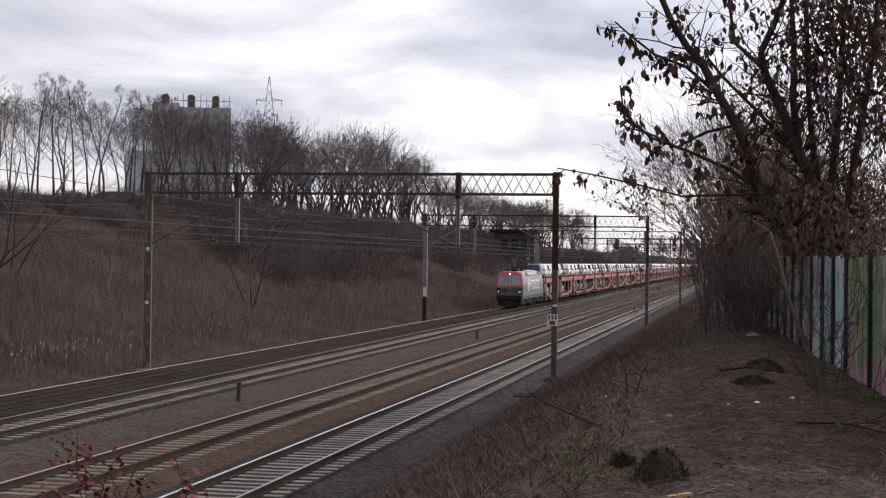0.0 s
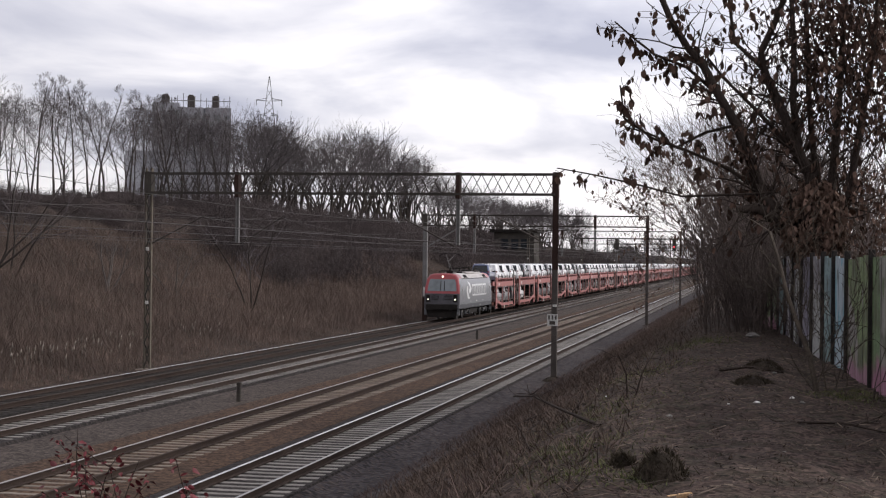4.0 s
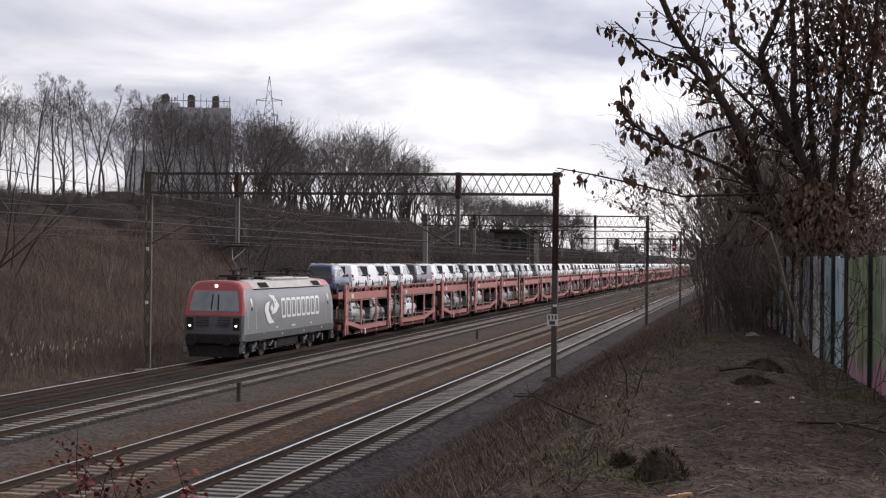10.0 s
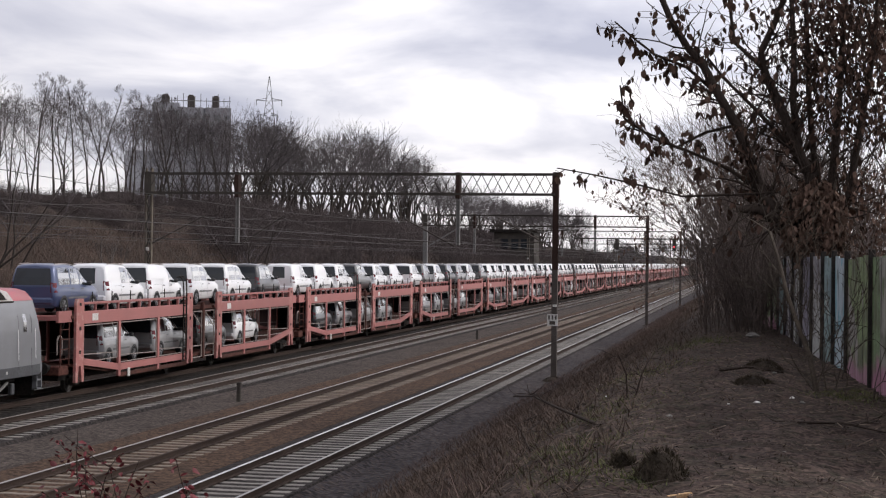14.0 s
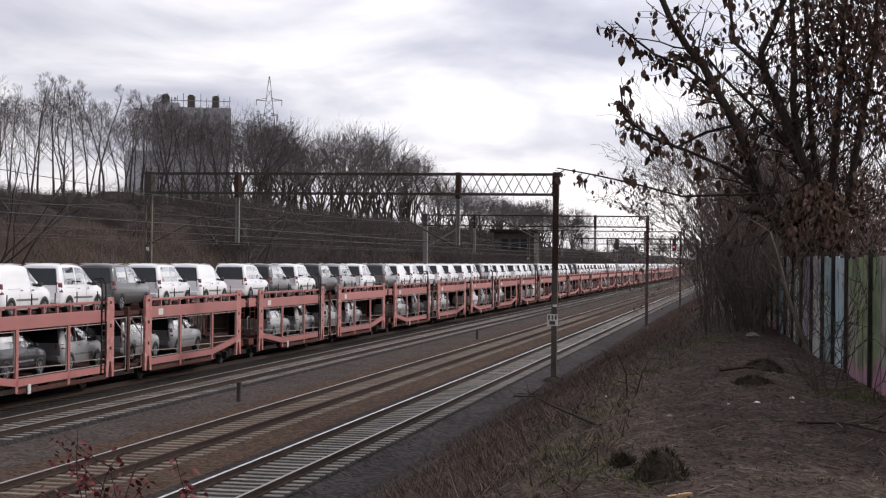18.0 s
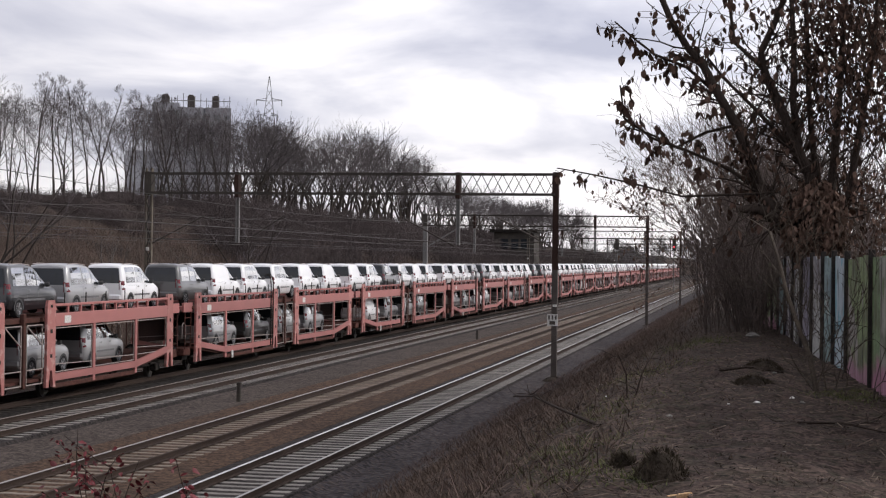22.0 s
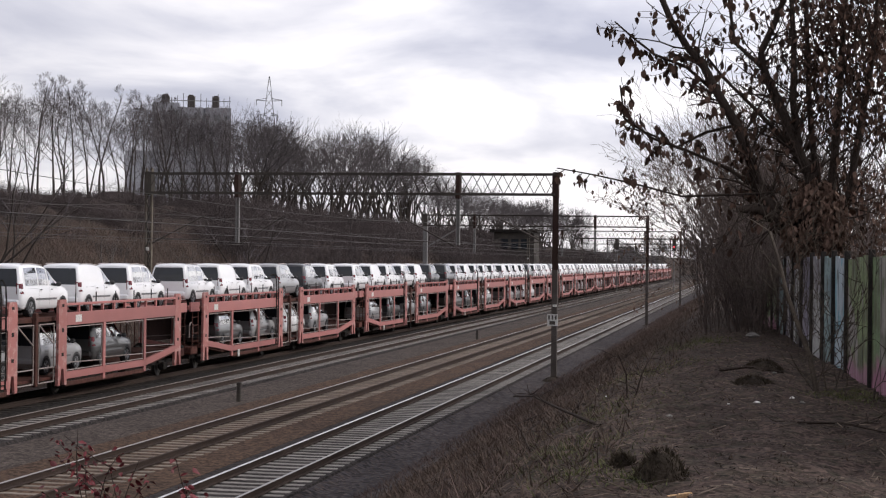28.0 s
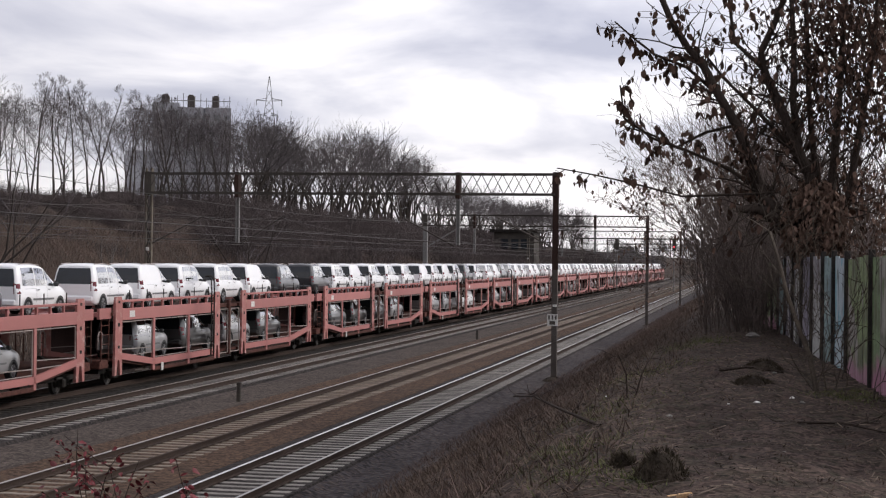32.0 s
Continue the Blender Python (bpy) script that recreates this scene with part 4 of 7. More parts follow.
        fl = [(a, 1.1), (a + 3.2, 0.74), (b, 0.74)] if front else [(a, 0.74), (b - 3.2, 0.74), (b, 1.1)]
        for (ya, za), (yb, zb) in zip(fl, fl[1:]):
            g.grid([[(x, y, z + dz) for x, dz in ((-HW + 0.1, -0.1), (HW - 0.1, -0.1), (HW - 0.1, 0), (-HW + 0.1, 0))] for y, z in ((ya, za), (yb, zb))], 0, True, True)
        part("lower_deck", g, M_WAGON_DARK, t, "grimy lower deck")
    # boarding ladder beside the middle joint, its stiles bent over the upper deck
    g = Geo()
    for y in (12.95, 13.33):
        line = [(1.53, 0.6), (1.53, 3.5), (1.5, 3.95), (1.38, 4.15), (1.2, 4.1)]
        for p, q in zip(line, line[1:]):
            g.bar((p[0], y, p[1]), (q[0], y, q[1]), 0.028, n=5)
    for i in range(8):
        g.bar((1.53, 12.95, 0.75 + 0.36 * i), (1.53, 13.33, 0.75 + 0.36 * i), 0.02, n=4)
    part("boarding_ladder", g, M_BLACK, t, "dark boarding ladder with bent stiles")
    g = Geo()
    g.box(1.50, 1.54, 6.55, 6.80, 0.32, 0.66, bevel=0.03)
    part("brake_plate", g, M_CERAMIC, t, "small white plate")
    # deck ends over the couplings and over the middle joint
    for a, b in ((0.3, 1.46), (30.41, 31.5)):
        g = Geo()
        g.box(-1.3, 1.3, a, b, 2.68, 2.83)
        g.box(-1.35, -1.25, a, b, 2.60, 3.0)
        g.box(1.25, 1.35, a, b, 2.60, 3.0)
        part("deck_end", g, M_WAGON, t)
        g = Geo()
        g.box(-1.3, 1.3, a + 0.2, b - 0.1, 0.72, 1.05, bevel=0.03)
        hs = part("headstock", g, M_WAGON_DARK, t)
        for s in (-1, 1):
            e = 0.0 if a < 5 else PITCH_W
            g = Geo()
            g.bar((s * 0.875, a + 0.3 if a < 5 else b - 0.3, 1.0), (s * 0.875, e + (0.1 if a < 5 else -0.1), 1.0), 0.11, n=10)
            g.bar((s * 0.875, e + (0.1 if a < 5 else -0.1), 1.0), (s * 0.875, e + (0.02 if a < 5 else -0.02), 1.0), 0.22, n=12)
            part("buffer", g, M_BLACK, hs)
            g = Geo()
            xx = s * 1.32
            for z in (1.3, 1.65, 2.0, 2.35):
                g.bar((xx, a + 0.25, z), (xx, b - 0.15, z), 0.02, n=4)
            for y in (a + 0.25, b - 0.15):
                g.bar((xx, y, 1.0), (xx, y, 2.7), 0.025, n=4)
            part("ladder", g, M_WAGON_DARK, t)
            g = Geo()
            yc, xx = (a + b) / 2, s * 1.15
            loop = [(yc - 0.22, 1.45), (yc - 0.22, 1.95), (yc - 0.12, 2.1), (yc + 0.12, 2.1), (yc + 0.22, 1.95), (yc + 0.22, 1.45)]
            for p, q in zip(loop, loop[1:]):
                g.bar((xx, p[0], p[1]), (xx, q[0], q[1]), 0.028, n=6)
            part("grab_loop", g, M_FRAME, t)
    g = Geo()
    g.box(-1.3, 1.3, 14.42, 17.45, 2.68, 2.83)
    part("joint_deck", g, M_WAGON_DARK, t)
    g = Geo()
    g.box(-1.25, 1.25, 14.34, 17.53, 0.64, 0.74)
    part("joint_deck", g, M_WAGON_DARK, t)
    for s in (-1, 1):
        for ya, yb in ((14.45, 15.72), (16.15, 17.42)):
            g = Geo()
            x = s * 1.4
            for p, q in (((ya, 0.6), (yb, 0.6)), ((yb, 0.6), (yb, 2.6)), ((yb, 2.6), (ya, 2.6)), ((ya, 2.6), (ya, 0.6)), ((ya, 1.1), (yb, 1.1)), ((ya, 2.6), (yb, 1.9))):
                g.bar((x, p[0], p[1]), (x, q[0], q[1]), 0.026, n=4)
            part("joint_frame", g, M_FRAME, t, "thin pale tube frame")
        g = Geo()
        g.box(min(s * 1.3, s * 1.45), max(s * 1.3, s * 1.45), 15.83, 16.03, 0.5, 3.0, bevel=0.02)
        part("joint_post", g, M_WAGON_DARK, t)
    # wheelsets
    me = wheel_geo(0.4, 0.13).mesh("wheel", M_WHEEL, True)
    ab = Geo()
    ab.box(-0.14, 0.14, -0.22, 0.22, -0.16, 0.16, bevel=0.04)
    ab.box(-0.05, 0.05, -0.6, 0.6, 0.14, 0.22, bevel=0.02)
    am = ab.mesh("axle_box", M_BLACK)
    for y in (2.45, 12.95, 18.9, 29.4):
        for s in (-1, 1):
            w = new("wheel", me)
            w.parent = t
            w.matrix_basis = pose(s * 0.76, y, 0.4, 0, 0, 0 if s < 0 else 180)
            w = new("axle_box", am)
            w.parent = t
            w.matrix_basis = pose(s * 1.05, y, 0.42)
    g = Geo()
    for y0, y1 in ((1.1, 14.35), (17.5, 30.8)):
        g.box(-1.0, 1.0, y0, y1, 0.5, 0.66)
    part("underframe", g, M_BLACK, t)
    return t


# ---- the cars on the wagons ----
M_TRIM = mat("grey_trim", (0.16, 0.16, 0.165), (0.13, 0.13, 0.135), 0.6, scale=2, fine=20, bump=0)
# the van's lines from tail to nose: (y, value)
ROOF_LINE = [(0, 1.72), (0.06, 1.765), (0.16, 1.80), (0.35, 1.82), (1.2, 1.835), (1.9, 1.815), (2.25, 1.765), (2.5, 1.68), (2.8, 1.51), (3.1, 1.31), (3.36, 1.135), (3.5, 1.075), (3.75, 1.02), (4.0, 0.94), (4.18, 0.84), (4.30, 0.71), (4.38, 0.58), (4.42, 0.48)]
BELT_LINE = [(0, 1.00), (2.0, 1.01), (3.1, 1.0), (3.4, 0.98), (3.75, 0.93), (4.0, 0.86), (4.18, 0.76), (4.30, 0.64), (4.38, 0.53), (4.42, 0.44)]
BELT_WIDTH = [(0, 0.775), (0.04, 0.83), (0.10, 0.866), (0.22, 0.888), (0.5, 0.897), (2.6, 0.897), (3.5, 0.888), (3.9, 0.865), (4.1, 0.82), (4.25, 0.745), (4.36, 0.65), (4.42, 0.56)]
ROOF_WIDTH = [(0, 0.645), (0.06, 0.69), (0.16, 0.715), (0.4, 0.728), (1.5, 0.722), (2.2, 0.70), (2.8, 0.675), (3.15, 0.69), (3.38, 0.745), (3.6, 0.765), (3.95, 0.73), (4.15, 0.66), (4.30, 0.58), (4.42, 0.5)]
CAR_Y = [0, 0.03, 0.07, 0.13, 0.22, 0.36, 0.6, 0.95, 1.3, 1.65, 1.95, 2.2, 2.4, 2.6, 2.8, 3.0, 3.2, 3.36, 3.5, 3.65, 3.8, 3.95, 4.08, 4.18, 4.26, 4.33, 4.38, 4.42]


def line_at(line, y):
    return float(np.interp(y, [q[0] for q in line], [q[1] for q in line]))


def car_skin(y, v, low):
    """A point of the body's side: v runs from the sill (0) over the belt (0.55) to the roof's middle (1). low: shrinks the height above the belt."""
    belt, hb, hr = line_at(BELT_LINE, y), line_at(BELT_WIDTH, y), line_at(ROOF_WIDTH, y)
    roof = line_at(ROOF_LINE, y)
    roof = belt + (roof - belt) * (low if y < 3.36 else 1)
    h = roof - belt
    lo = 0.27 + 0.10 * max(0, 1 - y / 0.25) + 0.10 * max(0, (y - 4.15) / 0.27)
    zm = min(0.62, (lo + belt) / 2 + 0.05)
    keys = ((0, hb - 0.07, lo), (0.1, hb - 0.008, lo + 0.10), (0.3, hb + 0.012, zm), (0.48, hb + 0.004, belt - 0.05), (0.55, hb - 0.03, belt + 0.02 * h), (0.70, hb * 0.52 + hr * 0.48 + 0.006, belt + 0.45 * h),
            (0.84, hr + 0.018, belt + 0.82 * h), (0.90, hr - 0.035, belt + 0.935 * h), (0.95, hr * 0.72, belt + 0.99 * h), (1.0, 0.0, roof + 0.02 * min(1, 2 * h)))
    for a, b in zip(keys, keys[1:]):
        if v <= b[0] + 1e-6:
            u = (v - a[0]) / (b[0] - a[0])
            x, z = a[1] + (b[1] - a[1]) * u, a[2] + (b[2] - a[2]) * u
            break
    lean = 0.19 * max(0, (z - 1.0) / 0.8) ** 1.4 * max(0, 1 - y / 0.5)
    return x, y + lean, z


def build_car(kind, paint, label, simple=False, panel=False):
    t = thing("car", pose(T1, 0, 0), label, "car", "cars on the wagons")
    low, L = (1.0, 4.42) if kind == "van" else (0.86, 4.20)
    ky = L / 4.42
    vs = (0, 0.1, 0.3, 0.48, 0.55, 0.625, 0.70, 0.77, 0.84, 0.90, 0.95, 1.0)
    ys = CAR_Y[::2] + [CAR_Y[-1]] if simple else CAR_Y

    def at(s, y, v, out=0.0):
        x, yy, z = car_skin(y, v, low)
        return (s * (x + out), yy * ky, z + (out if v > 0.86 else 0.0))
    g = Geo()
    rings = [[at(1, y, v) for v in vs] + [at(-1, y, v) for v in vs[-2::-1]] for y in ys]
    g.grid(rings)
    for r in (rings[0], rings[-1]):
        n = len(r)
        for i in range(n // 2):
            a, b, c, d = r[i], r[i + 1], r[n - 2 - i], r[n - 1 - i]
            g.poly((a, b, d) if b == c else (a, b, c, d))
    g.box(-0.7, 0.7, 0.3, L - 0.4, 0.24, 0.40)
    part("body", g, paint, t, "", True)
    glass = Geo()

    def pane(name, rows, material=M_GLASS):
        gg = glass if simple else Geo()
        gg.grid(rows)
        if not simple:
            part(name, gg, material, t, "dark glass")

    def sheet(s, a, b, v0, v1, slant=0.0, n=4):
        """Rows of points on the side between a and b; slant: how far the front edge falls back towards the roof."""
        return [[at(s, a + (b - slant * k / 3 - a) * i / n, v0 + (v1 - v0) * k / 3, 0.009) for i in range(n + 1)] for k in range(4)]
    for s in (-1, 1):
        if panel != "blank":
            if panel is not True:
                pane("side_window", sheet(s, 0.36, 1.36, 0.575, 0.85))
            pane("side_window", sheet(s, 1.46, 2.24, 0.575, 0.85))
        pane("front_window", sheet(s, 2.34, 3.16, 0.575, 0.85, 0.62))
    w = (0.36, 0.34, 0.32) if panel is True else (0.73, 0.69, 0.625)
    zs = [1.0 + (q - 1.0) * low for q in (1.06, 1.36, 1.66)]
    pane("rear_window", [[(x, (0.19 * ((z - 1.0) / 0.8) ** 1.4) * ky - 0.012, z) for x in (-k, 0, k)] for z, k in zip(zs, w)], M_REAR_GLASS)
    pane("windscreen", [[at(s, y, v, 0.012) for s, v in ((-1, 0.895), (-1, 0.95), (1, 1.0), (1, 0.95), (1, 0.895))] for y in (2.42, 2.65, 2.9, 3.12, 3.30)])
    if simple:
        tagged(part("window_band", glass, M_GLASS, t, "dark glass"), kind="stuff")
    for s in (-1, 1):
        g = Geo()
        g.grid([[(s * 0.70, -0.010, z), at(s, 0.03, v, 0.008), at(s, 0.10, v, 0.010), at(s, 0.19, v, 0.008)] for z, v in ((0.80, 0.40), (1.0, 0.535), (1.18, 0.61))] if kind == "van" else [[(s * 0.62, -0.010, z), at(s, 0.03, v, 0.008), at(s, 0.10, v, 0.010), at(s, 0.26, v, 0.008)] for z, v in ((0.82, 0.42), (1.0, 0.55))])
        part("tail_light", g, M_TAIL, t, "red tail light")
    if not simple:
        g = Geo()
        g.box(-0.80, 0.80, -0.06, 0.12, 0.38, 0.62, bevel=0.06)
        part("rear_bumper", g, paint, t)
        for s in (-1, 1):
            g = Geo()
            x = at(s, 2.95, 0.6)
            xa, xb = sorted((x[0], x[0] + s * 0.21))
            g.box(xa, xb, x[1] - 0.06, x[1] + 0.06, 1.03, 1.20, bevel=0.05)
            part("mirror", g, M_PLASTIC, t)
            g = Geo()
            g.grid([[at(s, y, v, 0.012) for y in (1.12, 1.7, 2.3, 2.88)] for v in (0.26, 0.31)])
            part("side_trim", g, M_TRIM, t)
            g = Geo()
            for y in (1.40, 2.29):
                g.grid([[at(s, y + e, v, 0.006) for e in (0, 0.014)] for v in (0.12, 0.3, 0.48, 0.55)])
            g.grid([[at(s, y, v, 0.007) for y in (0.5, 0.9, 1.35)] for v in (0.50, 0.508)])
            for y in (1.46, 2.36):
                g.grid([[at(s, y + e, v, 0.022) for e in (0, 0.17)] for v in (0.455, 0.478)])
            part("door_seam", g, M_TRIM, t)
            g = Geo()
            g.bar(at(s, 0.35, 0.915, 0.035), at(s, 1.2, 0.915, 0.045), 0.016, n=5)
            g.bar(at(s, 1.2, 0.915, 0.045), at(s, 2.1, 0.915, 0.035), 0.016, n=5)
            part("roof_rail", g, M_PLASTIC if kind == "mpv" else M_FRAME, t)
    for y in (0.74, 3.42):
        for s in (-1, 1):
            w = new("wheel", CAR_WHEEL)
            w.parent = t
            w.matrix_basis = pose(s * 0.815, y * ky, 0.315, 0, 0, 0 if s > 0 else 180)
            if not simple:
                g = Geo()
                n = 14
                g.poly([(s * 0.914, y * ky + 0.385 * math.cos(math.pi * (i - 0.6) / (n - 1.2)), max(0.26, 0.315 + 0.385 * math.sin(math.pi * (i - 0.6) / (n - 1.2)))) for i in range(n + 1)])
                part("wheel_arch", g, M_PLASTIC, t)
    return t


def car_wheel_mesh():
    g = Geo()
    n = 18
    prof = [(0.03, 0.215), (0.05, 0.25), (0.045, 0.30), (0.02, 0.315), (-0.15, 0.315), (-0.18, 0.28), (-0.18, 0.0)]
    g.grid([[(x + 0.06, r * math.cos(2 * math.pi * i / n), r * math.sin(2 * math.pi * i / n)) for i in range(n)] for x, r in prof], 0, True)
    g.grid([[(x + 0.06, r * math.cos(2 * math.pi * i / n), r * math.sin(2 * math.pi * i / n)) for i in range(n)] for x, r in ((0.03, 0.215), (0.042, 0.205), (-0.02, 0.18), (-0.03, 0.07), (0.03, 0.05), (0.035, 0.0))], 1, True)
    for i in range(5):
        a = 2 * math.pi * i / 5
        g.bar((0.07, 0, 0), (0.085, 0.2 * math.cos(a), 0.2 * math.sin(a)), 0.032, 0.04, n=4, slot=1)
    return g.mesh("wheel", [M_TYRE, M_RIM], True)


CAR_WHEEL = car_wheel_mesh()


def paint(name, rgb, metal=0.0):
    return mat(name, rgb, tuple(0.94 * c for c in rgb), 0.32, metal, scale=0.8, fine=30, bump=0, coat=0.7, c=tuple(0.9 * c for c in rgb))


M_CAR_WHITE, M_CAR_SILVER = paint("car_white", (0.84, 0.84, 0.85)), paint("car_silver", (0.34, 0.34, 0.345), 0.25)
M_CAR_GREY, M_CAR_BLUE, M_CAR_BLACK = paint("car_dark_grey", (0.085, 0.085, 0.085), 0.3), paint("car_blue", (0.055, 0.075, 0.16), 0.3), paint("car_black", (0.02, 0.02, 0.024), 0.1)
KINDS = [("van", M_CAR_WHITE, "white family van with dark windows and red tail lights", False), ("van", M_CAR_WHITE, "white panel van with a small rear window", True),
         ("van", M_CAR_SILVER, "silver family van with dark windows", False), ("van", M_CAR_GREY, "dark grey family van with dark windows", False),
         ("van", M_CAR_BLUE, "dark blue family van with dark windows", False), ("mpv", M_CAR_SILVER, "silver compact car with dark windows", False),
         ("mpv", M_CAR_BLACK, "black compact car with dark windows", False), ("mpv", M_CAR_WHITE, "white compact car with dark windows", False),
         ("van", M_CAR_WHITE, "white delivery van with blank sides and a wide rear window", "blank"), ("van", M_CAR_BLACK, "black family van with dark windows", False)]
# the upper deck, car by car from the locomotive back: indices into KINDS
ROW = "418009" "180308" "030920" "380088" "809080" "080290" "080089" "908000" "808030"


def build_train():
    wagon = build_wagon()
    near = [build_car(k, p, l, False, pn) for k, p, l, pn in KINDS]
    far = [build_car(k, p, l, True, pn) for k, p, l, pn in KINDS]
    used = set()
    used_w = False
    rng = random.Random(11)
    upper_y = (1.05, 5.9, 10.6, 15.75, 20.85, 26.2)
    lower_y = ((5.3, 0.76), (10.95, 0.76), (17.0, 0.76), (22.35, 0.76))
    for k in range(19):
        y = WAGON_0 + k * PITCH_W
        if k == 0:
            w = wagon
        else:
            w = copy_thing(wagon, pose(T1, 0, 0))
        MOVING.append((w, y, T1, 0.0))
        stock = near if k < 9 else far
        for lvl, spots in ((0, [(a, 2.84) for a in upper_y]), (1, lower_y)):
            for i, (cy, cz) in enumerate(spots):
                if lvl == 0 and 6 * k + i < len(ROW):
                    c = int(ROW[6 * k + i])
                elif lvl == 0:
                    c = rng.choices(range(10), (34, 9, 7, 9, 1, 0, 0, 0, 34, 6))[0]
                else:
                    c = rng.choices(range(10), (3, 1, 40, 20, 1, 16, 4, 1, 3, 8))[0]
                proto = stock[c]
                key = (k < 9, c)
                if key in used:
                    ob = copy_thing(proto, pose(T1, 0, 0))
                else:
                    used.add(key)
                    ob = proto
                MOVING.append((ob, y + cy + rng.uniform(-0.12, 0.12), T1 + rng.uniform(-0.04, 0.04), cz))
    for near_far, stock in ((True, near), (False, far)):
        for i, ob in enumerate(stock):
            if (near_far, i) not in used:
                for o in list(ob.children_recursive) + [ob]:
                    bpy.data.objects.remove(o)


build_train()


def motions():
    """The train rolls by; the locomotive's wheels turn with it."""
    for ob, back, x, z in MOVING:
        walk(ob, [(t, pose(x, TRAIN_S + back - run(t), z)) for t in TIMES])
    for ob, r, side in SPIN:
        p = ob.matrix_basis.translation.copy()
        walk(ob, [(i / 15, pose(p.x, p.y, p.z, -side * math.degrees(run(i / 15) / r), 0, 0 if side < 0 else 180)) for i in range(481)])


# ---- trees and brush ----
def limb(segs, p, d, length, r, level, rng, top, wig=0.16, rise=0.06, kids=2, split=(28, 55), ratio=(0.45, 0.7), steps=5, bare=0.25):
    """Grows a limb and its side shoots into segs: (start, end, radius, radius, level)."""
    n = max(2, steps - level)
    for i in range(n):
        d = (d + Vector((rng.gauss(0, wig), rng.gauss(0, wig), rng.gauss(0, wig) + rise))).normalized()
        q = p + d * (length / n)
        r2 = r * (1 - 0.75 / n) if i < n - 1 else r * (1 - 0.75 / n)
        segs.append((p, q, r, r2, level))
        p, r = q, r2
        if level < top and (level > 0 or (i + 1) / n > bare):
            for _ in range(kids):
                if rng.random() < 0.88:
                    a, az = radians(rng.uniform(*split)), rng.uniform(0, 2 * math.pi)
                    s = d.orthogonal().normalized()
                    s = Matrix.Rotation(az, 3, d) @ s
                    limb(segs, p, (d * math.cos(a) + s * math.sin(a)).normalized(), length * rng.uniform(*ratio) * (1 - 0.35 * i / n), max(r * 0.62, 0.007), level + 1, rng, top, wig, rise, kids, split, ratio, steps, bare)


def tubes(segs, pick, least=0.0):
    """Corners and faces of tapered tubes for the segments whose level pick() takes."""
    v, f = [], []
    for p, q, a, b, lv in segs:
        if not pick(lv):
            continue
        n = 6 if lv == 0 else 4 if lv == 1 else 3
        d = (q - p).normalized()
        s = d.orthogonal().normalized()
        u = d.cross(s)
        k = len(v)
        a, b = max(a, least), max(b, least)
        for c, r in ((p, a), (q, b)):
            for i in range(n):
                w = 2 * math.pi * i / n
                v.append(c + (s * math.cos(w) + u * math.sin(w)) * r)
        for i in range(n):
            j = (i + 1) % n
            f.append((k + i, k + j, k + n + j, k + n + i))
    return v, f


def raw_mesh(name, v, f, material, smooth=False):
    return tri_mesh(name, [tuple(q) for q in v], f, material)


def fork(segs, p, d, length, r, level, rng, top, spread=(14, 34), shrink=(0.76, 0.92), rise=0.05, wig=0.07, shoots=1):
    """Grows a limb that divides in two or three again and again; short shoots along the thin ends."""
    for _ in range(2):
        d = (d + Vector((rng.gauss(0, wig), rng.gauss(0, wig), rng.gauss(0, wig) + rise))).normalized()
        q = p + d * (length / 2)
        segs.append((p, q, r, r * 0.9, level))
        p, r = q, r * 0.9
        if level >= top - 1:
            for _ in range(shoots if rng.random() < 0.6 else 0):
                e = Matrix.Rotation(rng.uniform(0, 6.28), 3, d) @ d.orthogonal().normalized()
                segs.append((p, p + (d * 0.8 + e * 0.7 + Vector((0, 0, 0.25))) * length * rng.uniform(0.3, 0.7), r * 0.5, r * 0.3, top + 1))
    if level >= top:
        return
    n, az = (2 if rng.random() < 0.8 else 3), rng.uniform(0, 6.28)
    for k in range(n):
        a = radians(rng.uniform(*spread)) * (0.7 if k == 0 else 1.15)
        e = Matrix.Rotation(az + 6.28 * k / n + rng.gauss(0, 0.3), 3, d) @ d.orthogonal().normalized()
        fork(segs, p, (d * math.cos(a) + e * math.sin(a)).normalized(), length * rng.uniform(*shrink) * (0.86 if level >= 3 else 1.0), r * (0.84 if k == 0 else 0.68), level + 1, rng, top, spread, shrink, rise, wig, shoots)


def as_tree(segs, twig, label, group="bare trees on the hill", thick=2):
    """A tree of height 1 from its segments."""
    tall = max(q[1].z for q in segs)
    segs = [(p / tall, q / tall, a / tall, b / tall, lv) for p, q, a, b, lv in segs]
    t = thing("tree", pose(0, 0, 0), label, "tree", group)
    v, f = tubes(segs, lambda lv: lv <= thick)
    ob = new("trunk", raw_mesh("trunk", v, f, M_BARK)); ob.parent = t
    v, f = tubes(segs, lambda lv: lv > thick, twig / tall)
    ob = new("crown", raw_mesh("crown", v, f, M_TWIG)); ob.parent = t
    return t


def broad_tree(seed, h, label, twig=0.0105, top=6):
    """A short trunk that forks low into long rising limbs."""
    rng = random.Random(seed)
    segs = []
    for k in range(1 + seed % 3):
        lean = Vector((rng.gauss(0, 0.06 + 0.16 * (k > 0)), rng.gauss(0, 0.06 + 0.16 * (k > 0)), 1)).normalized()
        fork(segs, Vector((0.3 * k, 0, -0.3)), lean, h * rng.uniform(0.13, 0.19), 0.27 - 0.06 * k, 0, rng, top, (11, 31), (0.80, 1.02), 0.035, 0.09)
    return as_tree(segs, twig, label)


